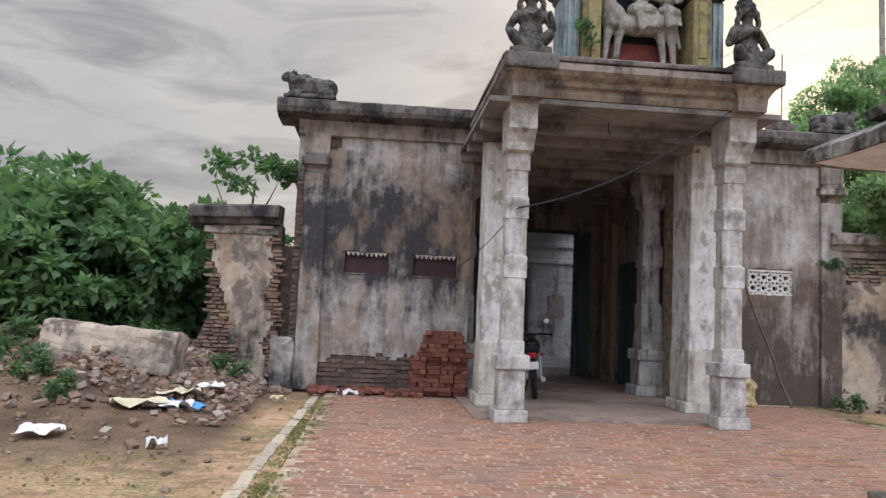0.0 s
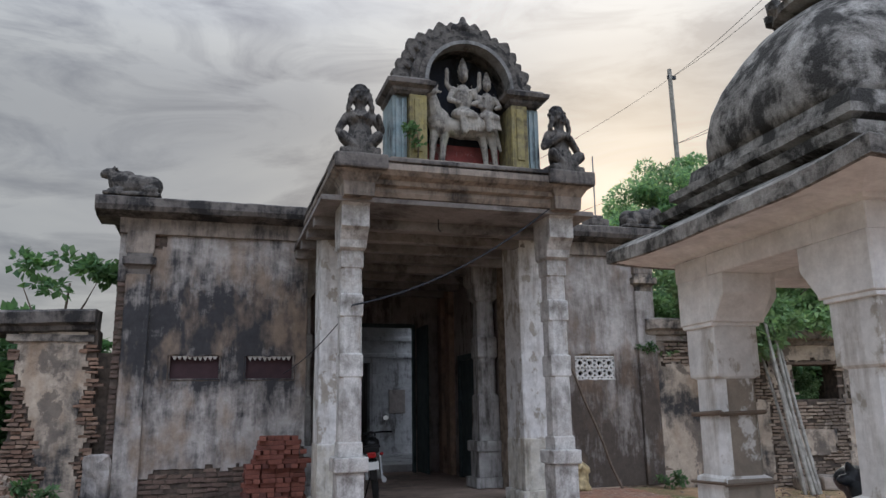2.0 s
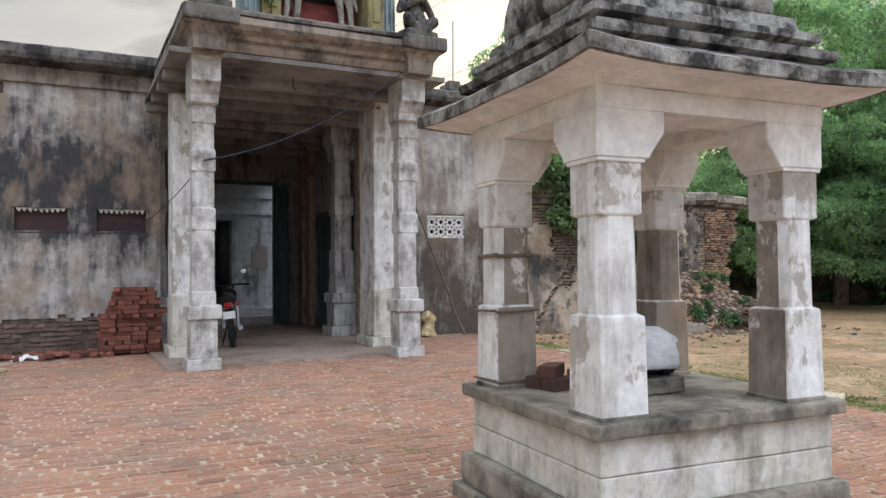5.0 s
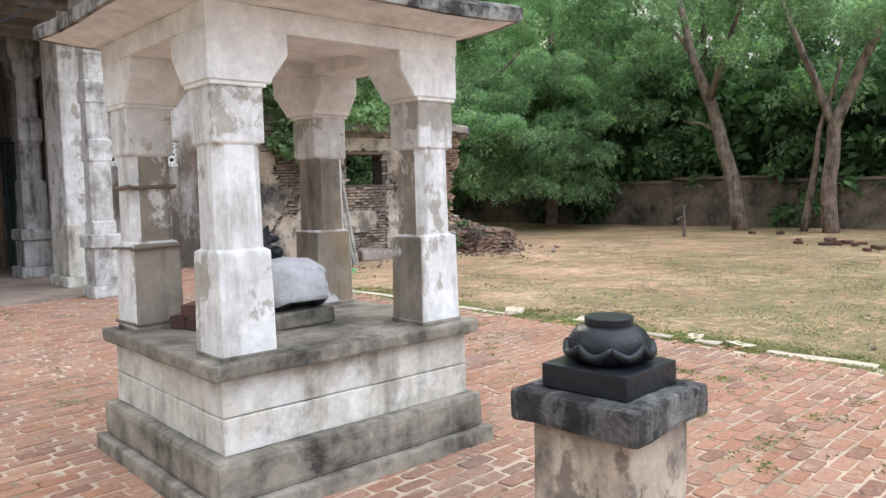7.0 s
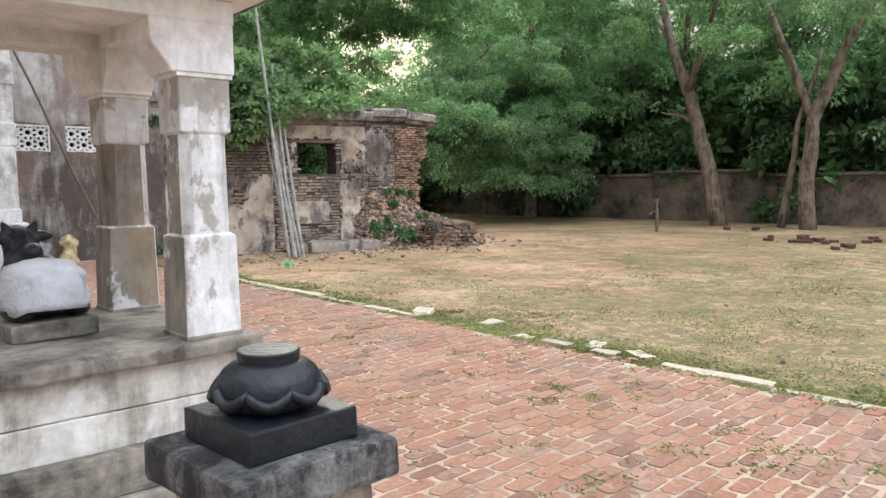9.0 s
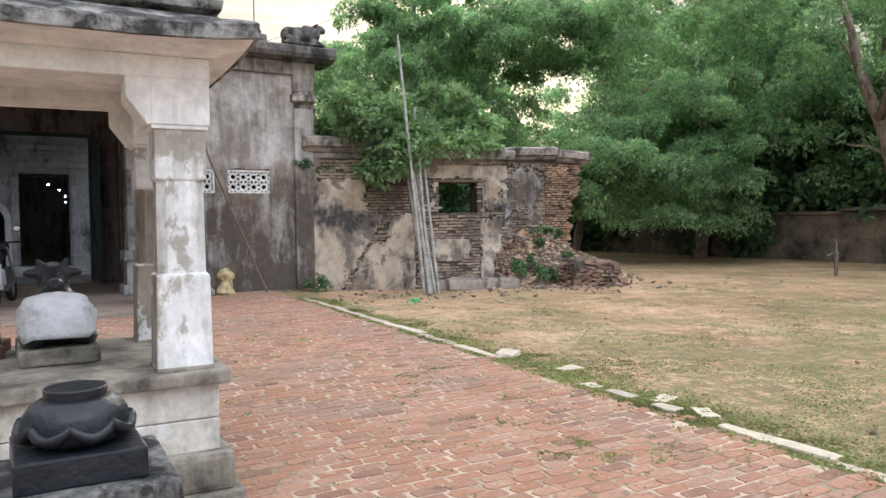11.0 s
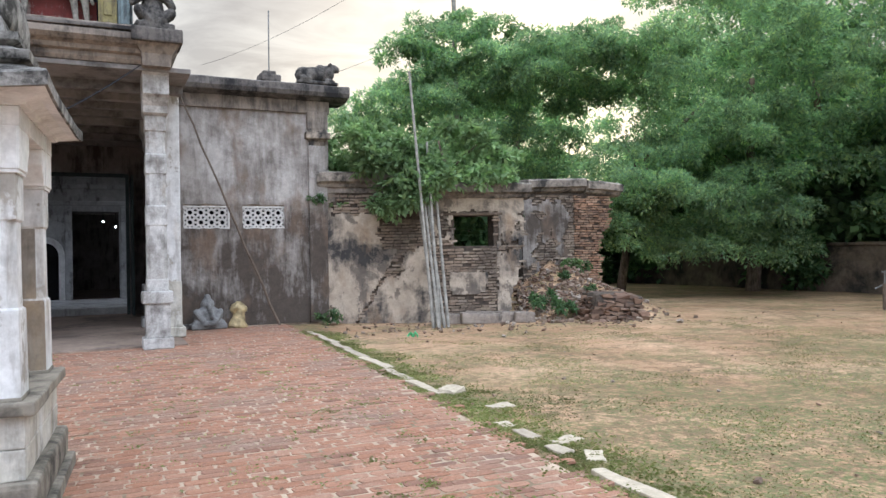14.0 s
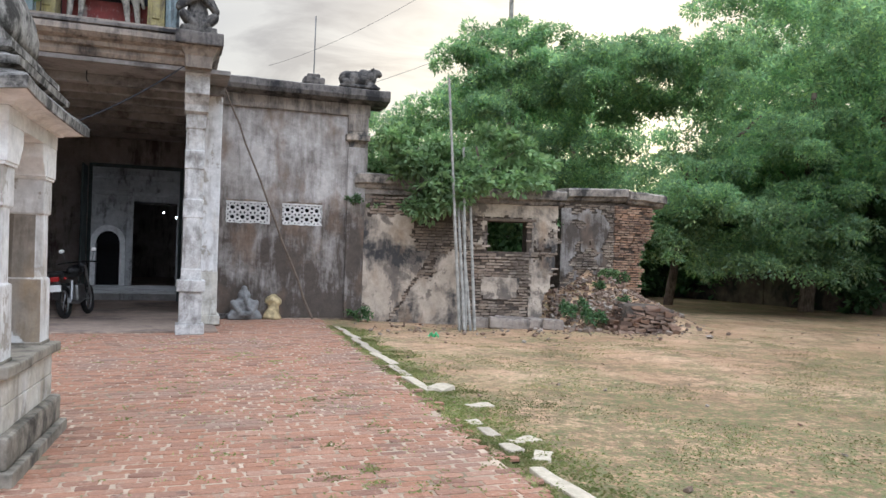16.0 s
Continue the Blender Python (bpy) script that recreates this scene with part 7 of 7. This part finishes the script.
st = part("stick", tube([Vector((8.72, 16.45, 0.02)).lerp(Vector((6.80, 16.5, 4.78)), k / 12) + noise.noise_vector(Vector((k * 0.7, 0, 0))) * 0.05 for k in range(13)], [0.027 - 0.010 * k / 12 for k in range(13)], 7), M_STICK)
tagged(st, "long bare stick leaning against the wall", "stick")

cab = thing("cable", "dark cable slung across the portico", "cable", "cables")
part("wire", tube(sweep([(3.2, 13.54, 2.85), (6.05, 13.3, 4.32)], 20, 0.22), 0.012, 6), M_CABLE, cab)
part("wire", tube(sweep([(3.2, 13.54, 2.85), (2.6, 16.7, 2.1)], 12, 0.1), 0.007, 5), M_CABLE, cab)
pole = thing("electric_pole", "slender grey concrete power pole with cross wires", "power pole", at=(17.6, 26.4, 0))
part("post", tube([(0, 0, -0.2), (0.05, 0, 7), (0, 0, 14.0)], [0.12, 0.10, 0.08], 8), M_STEM, pole)
part("insulator", box(-0.1, 0.25, -0.05, 0.05, 13.6, 13.75, 0.02), M_CABLE, pole)
wires = thing("power_lines", "thin overhead electric wires", "wires", "cables")
P0, P1 = Vector((17.7, 26.4, 13.7)), Vector((17.6, 26.4, 11.0))
for a, b, sag in ((P0, Vector((9.0, 4.0, 9.2)), 0.5), (P0, Vector((9.2, 3.6, 9.0)), 0.6), (P1, Vector((8.0, 3.0, 6.6)), 0.6), (P1, Vector((8.1, 3.1, 6.6)), 0.75), (P0, Vector((10.2, 40, 11.0)), 0.6), (P1 + Vector((0, 0, -1)), Vector((6, 34, 6.5)), 0.5)):
    part("wire", tube(sweep([a, b], 24, sag), 0.008, 5), M_CABLE, wires)
ant = thing("roof_rod", "thin iron rod set in a masonry block on the roof", "rod")
part("block", box(8.42, 8.85, 16.5, 16.85, 4.96, 5.12, 0.04, 2, 0.02), M_CORNICE, ant)
part("block_top", box(8.5, 8.77, 16.57, 16.78, 5.12, 5.2, 0.03), M_CORNICE, ant)
part("rod", tube([(8.64, 16.66, 5.19), (8.65, 16.66, 6.45)], 0.014, 6), M_METAL, ant)

# ---------------------------------------------------------------- small idols by the wall
idol = bmesh.new()
box(-0.30, 0.30, -0.14, 0.14, 0.0, 0.10, 0.03, bm=idol)
ball(idol, (0, 0, 0.22), (0.26, 0.13, 0.17))
ball(idol, (0, 0.02, 0.42), (0.12, 0.10, 0.12))
ball(idol, (0, 0.02, 0.54), (0.06, 0.06, 0.06))
for k in (-1, 1):
    limb(idol, (k * 0.2, -0.05, 0.3), (k * 0.1, -0.14, 0.14), 0.06, 0.05)
    limb(idol, (k * 0.22, -0.06, 0.10), (k * 0.02, -0.15, 0.10), 0.07, 0.05)
limb(idol, (0, -0.1, 0.40), (0.05, -0.15, 0.2), 0.04, 0.03)
o = carve(part("seated_idol", idol, M_IDOLSTONE), 0.016)
o.matrix_world = pose(7.33, 16.42, 0.0, 0, 0, 5) @ Matrix.Scale(1.15, 4)
tagged(o, "small worn grey stone seated idol at the wall foot", "statue")
wrap = bmesh.new()
loft([[p + noise.noise_vector(p * 11) * 0.05 for p in ring(0, 0, r, z, 18, r * 0.8)] for r, z in ((0.19, 0.0), (0.175, 0.06), (0.15, 0.14), (0.13, 0.22), (0.12, 0.28), (0.16, 0.34), (0.17, 0.40), (0.12, 0.46), (0.06, 0.50))], True, wrap)
wr = part("wrapped_idol", wrap, M_GOLD, smooth=True)
wr.matrix_world = pose(7.9, 16.42, 0.0, 0, 3, 10)
tagged(wr, "small idol wrapped in crumpled gold cloth", "wrapped statue")
for x, y, l in ((6.85, 16.5, 0.2), (7.0, 16.55, 0.14)):
    tagged(part("stone_block", box(x - l / 2, x + l / 2, y - 0.07, y + 0.07, 0.0, 0.11, 0.02, 2, 0.01, x), M_STATUE), "small dark stone block by the wall", "stone", "small stones")

tapp = thing("water_tap", "old standpipe tap on the field", "tap", at=(22.37, 13.0, -0.13))
part("pipe", tube([(0, 0, -0.05), (0, 0, 0.62)], 0.05, 8), M_STICK, tapp)
part("spout", tube([(-0.12, 0.16, 0.50), (0, 0, 0.62), (0.0, 0.0, 0.92)], 0.022, 6), M_METAL, tapp)
part("handle", box(-0.1, 0.1, -0.02, 0.02, 0.88, 0.93, 0.01), M_METAL, tapp)

# ---------------------------------------------------------------- rubble, litter, grass
def rubble(name, label, n, where, lo, hi, seed, mat, flat=0.6):
    rg = np.random.default_rng(seed)
    vs, fs = [], []
    base = [Vector((a, b, c)) for a in (-1, 1) for b in (-1, 1) for c in (-1, 1)]
    q = ((0, 1, 3, 2), (4, 6, 7, 5), (0, 4, 5, 1), (2, 3, 7, 6), (0, 2, 6, 4), (1, 5, 7, 3))
    for _ in range(n):
        x, y = where(rg)
        s = lo + (hi - lo) * rg.random() ** 2.5
        m = Euler(rg.uniform(-0.5, 0.5, 3) + np.array((0, 0, rg.uniform(0, 6)))).to_matrix()
        c = Vector((x, y, soil_height(x, y) + s * 0.25))
        k = len(vs)
        sx, sy, sz = s * rg.uniform(0.5, 1), s * rg.uniform(0.4, 0.8), s * flat * rg.uniform(0.4, 0.9)
        for b in base:
            j = rg.uniform(0.65, 1.1, 3)
            vs.append(tuple(c + m @ Vector((b.x * sx * j[0], b.y * sy * j[1], b.z * sz * j[2])) * 0.5))
        fs += [tuple(k + i for i in f) for f in q]
    return tagged(part(name, (vs, fs), mat), label, "rubble", kind="stuff")


rubble("rubble_west", "broken brick and plaster rubble heap", 3000, lambda r: (-0.3 - abs(r.normal()) * 2.4, 15.9 - abs(r.normal()) * 1.4), 0.03, 0.19, 1, M_STONES)
rubble("rubble_wall_foot", "fallen bricks at the broken wall", 420, lambda r: (r.uniform(-2.2, 0.0), 16.7 - abs(r.normal()) * 0.4), 0.05, 0.2, 2, M_STONES)
rubble("rubble_east", "brick rubble slope at the ruined wall", 2600, lambda r: (15.5 + r.normal() * 0.95, 16.3 + r.normal() * 0.9), 0.03, 0.17, 3, M_STONES)
rubble("pebbles_east", "scattered stones before the ruin", 260, lambda r: (r.uniform(9.4, 15.5), 14.9 + r.normal() * 0.8), 0.03, 0.12, 4, M_STONES)
rubble("pebbles_field", "small stones on the dry field", 140, lambda r: (r.uniform(8.9, 22), r.uniform(2, 15)), 0.02, 0.07, 5, M_STONES)
rubble("pebbles_west", "small stones on the earth", 300, lambda r: (r.uniform(-6, 0.2), r.uniform(8, 15)), 0.02, 0.10, 6, M_STONES)
lump = thing("masonry_lump", "weathered lump of fallen brick masonry", "masonry lump")
part("core", box(-0.56, 0.56, -0.42, 0.42, -0.06, 0.60, 0.16, 5, 0.06, 2), M_JOINT, lump)
rgk = np.random.default_rng(77)
bx = []
for c in range(7):
    z = c * 0.088
    hx, hy = 0.70 - 0.045 * c + rgk.normal() * 0.03, 0.52 - 0.035 * c
    for side in (-1, 1):
        x = -hx
        while x < hx - 0.05:
            l = rgk.uniform(0.14, 0.25)
            o = rgk.uniform(-0.03, 0.03)
            bx.append((x, min(x + l - 0.015, hx), side * hy - 0.09 + o, side * hy + 0.09 + o, z, z + 0.066))
            x += l
        y = -hy + 0.1
        while y < hy - 0.1:
            l = rgk.uniform(0.14, 0.22)
            o = rgk.uniform(-0.03, 0.03)
            bx.append((side * hx - 0.09 + o, side * hx + 0.09 + o, y, y + l - 0.015, z, z + 0.066))
            y += l
part("bricks", box_pieces(bx, 0.02, rgk), M_RAWBRICK, lump)
lump.matrix_world = pose(15.68, 14.75, -0.14, 3, 4, -14)
for x, y, a, l in ((12.85, 15.5, -10, 0.95), (13.5, 15.45, 8, 0.6), (13.75, 15.2, -25, 0.45), (13.1, 15.75, -13, 0.9), (12.35, 15.75, -13, 0.6)):
    b = part("fallen_stone", box(-l / 2, l / 2, -0.14, 0.14, 0, 0.24, 0.04, 3, 0.025, x), M_FRIEZE)
    b.matrix_world = pose(x, y, soil_height(x, y) - 0.02, 0, 4, a)
    tagged(b, "fallen dressed stone before the ruin", "stone", "fallen stones")
rk = part("flat_rock", box(-0.14, 0.14, -0.10, 0.10, 0, 0.075, 0.03, 3, 0.035, 3), M_KERB)
rk.matrix_world = pose(8.72, 8.3, -0.05, 5, 4, 30)
tagged(rk, "pale flat stone at the kerb gap", "stone")
for x, y, a in ((8.62, 6.05, 20), (8.55, 5.6, 60), (8.8, 7.4, 10)):
    f = part("flat_rock", box(-0.14, 0.14, -0.07, 0.07, 0, 0.045, 0.02, 3, 0.025, x), M_KERB)
    f.matrix_world = pose(x, y, -0.055, 2, 2, a)
    tagged(f, "broken flat kerb stone sunk in the grass", "stone", "kerb fragments")


def sheet(x, y, w, d, turn, mat, label, seed):
    bm = bmesh.new()
    bmesh.ops.create_grid(bm, x_segments=7, y_segments=6, size=0.5)
    for v in bm.verts:
        q = v.co.copy()
        v.co = Vector((q.x * w * (1 + 0.2 * noise.noise(q * 3 + Vector((seed, 0, 0)))), q.y * d * (1 + 0.2 * noise.noise(q * 3 + Vector((0, seed, 0)))), 0.05 + 0.10 * noise.noise(q * 3.2 + Vector((seed, seed, 0)))))
    o = part("waste_sheet", bm, mat, smooth=False)
    md = o.modifiers.new("thick", "SOLIDIFY")
    md.thickness = 0.004
    o.matrix_world = pose(x, y, soil_height(x, y) + 0.03, 0, 0, turn)
    tagged(o, label, "litter", "litter on the earth")


sheet(-1.95, 11.75, 0.42, 0.28, 10, M_PAPER, "crumpled white paper sheet on the earth", 1)
sheet(-1.35, 13.0, 0.62, 0.32, 25, M_PAPERY, "torn cream paper bag on the earth", 2)
sheet(-1.05, 13.1, 0.50, 0.34, -20, M_PAPER, "torn white paper sheet on the earth", 3)
sheet(-1.15, 13.9, 0.6, 0.4, 40, M_PAPERY, "torn cream paper sheet on the earth", 4)
sheet(-0.85, 14.4, 0.4, 0.3, 20, M_PAPER, "white paper scrap on the earth", 5)
sheet(-0.85, 13.2, 0.42, 0.16, 8, M_PAPERB, "bright blue plastic wrapper on the earth", 6)
sheet(1.0, 16.2, 0.4, 0.2, 15, M_PAPER, "white paper on the broken bricks", 7)
sheet(0.0, 15.1, 0.22, 0.12, 30, M_PAPERY, "small yellow scrap on the earth", 8)
sheet(-0.7, 11.4, 0.2, 0.1, 10, M_PAPER, "small pale scrap on the earth", 9)
sheet(10.35, 13.3, 0.16, 0.12, 10, M_GREENPL, "small green plastic scrap on the earth", 10)


def grass(name, label, spots, seed, h=0.09, mat=M_GRASS):
    rg = np.random.default_rng(seed)
    vs, fs = [], []
    for x, y, n, s in spots:
        for _ in range(n):
            px, py = x + rg.normal() * s, y + rg.normal() * s
            z = soil_height(px, py) if not (0.62 < px < pave_right(py)) else 0.0
            a, L = rg.uniform(0, 6.28), h * rg.uniform(0.4, 1.3)
            dx, dy = math.cos(a), math.sin(a)
            le = rg.uniform(0.8, 1.6) * L
            w = 0.003 + 0.003 * rg.random()
            k = len(vs)
            vs += [(px - dy * w, py + dx * w, z - 0.01), (px + dy * w, py - dx * w, z - 0.01), (px + dx * le * 0.5 + dy * w * 0.7, py + dy * le * 0.5 - dx * w * 0.7, z + L * 0.42), (px + dx * le, py + dy * le, z + L * 0.35)]
            fs.append((k, k + 1, k + 2, k + 3))
    return tagged(part(name, (vs, fs), mat), label, "grass", kind="stuff")


rgg = np.random.default_rng(12)
spots = []
for _ in range(680):
    y = rgg.uniform(2.2, 15)
    if noise.noise(Vector((1.0, y * 1.3, 2.0))) + 0.3 * noise.noise(Vector((5.0, y * 4.0, 2.0))) > -0.3:
        spots.append((pave_right(y) + 0.02 + abs(rgg.normal()) * 0.26, y, 34, 0.09))
grass("grass_east", "short thin grass along the kerb and field", spots, 3, 0.035)
spots = []
while len(spots) < 1500:
    x, y = 8.7 + 9.5 * rgg.random() ** 1.4, rgg.uniform(1.2, 13.5)
    if noise.noise(Vector((x * 0.8, y * 0.8, 4.0))) + 0.35 * noise.noise(Vector((x * 3, y * 3, 1.0))) > 0.012 * (y - 8):
        spots.append((x, y, 26, 0.10))
grass("grass_field", "dry olive grass mats over the field", spots, 6, 0.02, M_DRYGRASS)
spots = [(0.55 + rgg.normal() * 0.07, rgg.uniform(7.5, 15.5), 18, 0.05) for _ in range(160)]
spots += [(rgg.uniform(-5, -0.5), rgg.uniform(9, 15), 12, 0.1) for _ in range(120)]
grass("grass_west", "grass tufts along the kerb and rubble", spots, 4, 0.04)
spots = [(x + rgg.normal() * 0.12, y + rgg.normal() * 0.05, 14, 0.03) for x, y in ((3.3, 8.3), (3.1, 8.5), (6.9, 3.9), (7.3, 5.0), (6.0, 9.0), (7.0, 7.2), (7.4, 9.0), (5.4, 10.5), (6.3, 6.0), (7.6, 6.6), (2.9, 10.0), (6.8, 10.8)) for _ in range(5)]
spots += [(rgg.uniform(5.6, 8.2), rgg.uniform(3.5, 13), 9, 0.03) for _ in range(260)]
for k in range(44):
    y = 14.2 - 0.135 * k
    spots.append((4.83 - 0.0048 * k - 0.0004 * k * k + rgg.normal() * 0.03, y + rgg.normal() * 0.03, 9, 0.03))
spots += [(x + rgg.normal() * 0.06, y + rgg.normal() * 0.05, 16, 0.03) for x, y in ((7.22, 5.19), (7.28, 5.49), (6.69, 4.38), (7.16, 4.27), (6.18, 4.41), (5.73, 4.3), (7.04, 3.98), (7.08, 3.74), (7.1, 3.52), (7.25, 10.4), (7.18, 7.8), (6.9, 11.2), (7.0, 5.35), (7.1, 6.1), (7.66, 8.0), (3.8, 8.3)) for _ in range(5)]
grass("grass_joints", "small weeds in the paving joints", spots, 5, 0.026)
for x, y, z, s in ((9.75, 16.35, 0.0, 0.7), (-2.3, 12.9, 0.25, 0.7), (14.6, 15.0, 0.05, 0.8), (15.9, 16.8, 0.72, 0.5), (14.9, 15.8, 0.3, 0.6), (14.4, 15.6, 0.15, 0.8), (14.9, 15.0, 0.06, 0.6), (15.9, 15.7, 0.42, 0.5), (16.8, 17.3, 0.9, 0.6), (-0.9, 15.6, 0.25, 0.9), (-4.8, 14.0, 0.45, 1.4), (9.62, 16.66, 2.5, 0.5), (-3.9, 15.2, 0.6, 1.2), (-2.9, 13.6, 0.35, 0.8)):
    place(W1, x, y, z, x * 50, s)
rgl = np.random.default_rng(21)
vs, fs = [], []
for i in range(2600):
    if i < 2000:
        x, y = rgl.uniform(8.6, 18), rgl.uniform(2, 15)
    elif i < 2350:
        x, y = rgl.uniform(0.7, 8.2), rgl.uniform(3, 14)
        if 3.5 < x < 5.4 and 5.6 < y < 7.3:
            continue
    else:
        x, y = rgl.uniform(-6, 0.3), rgl.uniform(8, 14)
    z = (0.016 if 0.62 < x < pave_right(y) else soil_height(x, y) + 0.012)
    a, L = rgl.uniform(0, 6.28), rgl.uniform(0.012, 0.035)
    dx, dy = math.cos(a) * L, math.sin(a) * L
    k = len(vs)
    vs += [(x - dx, y - dy, z), (x - dy * 0.4, y + dx * 0.4, z + 0.006), (x + dx, y + dy, z + 0.003), (x + dy * 0.4, y - dx * 0.4, z + 0.004)]
    fs.append((k, k + 1, k + 2, k + 3))
tagged(part("dry_leaves", (vs, fs), M_DRYLEAF), "small dry leaves strewn over field and paving", "dry leaves", kind="stuff")

# ---------------------------------------------------------------- nearest paving bricks, one by one
shapes = []
for k in range(8):
    me = bpy.data.meshes.new("paving_brick")
    me.from_pydata(brick_top(0, 0, brick_l - 0.012 - 0.0015 * k, row_h - 0.013 - 0.001 * (k % 4), 0, rng), [], RIM)
    me.materials.append(M_PAVER_OB)
    shapes.append(me)
for i, (x, y, h) in enumerate(near_bricks):
    o = new("paving_brick", shapes[int(rng.integers(8))])
    o.location = (x, y, h)
    o.parent = pavement
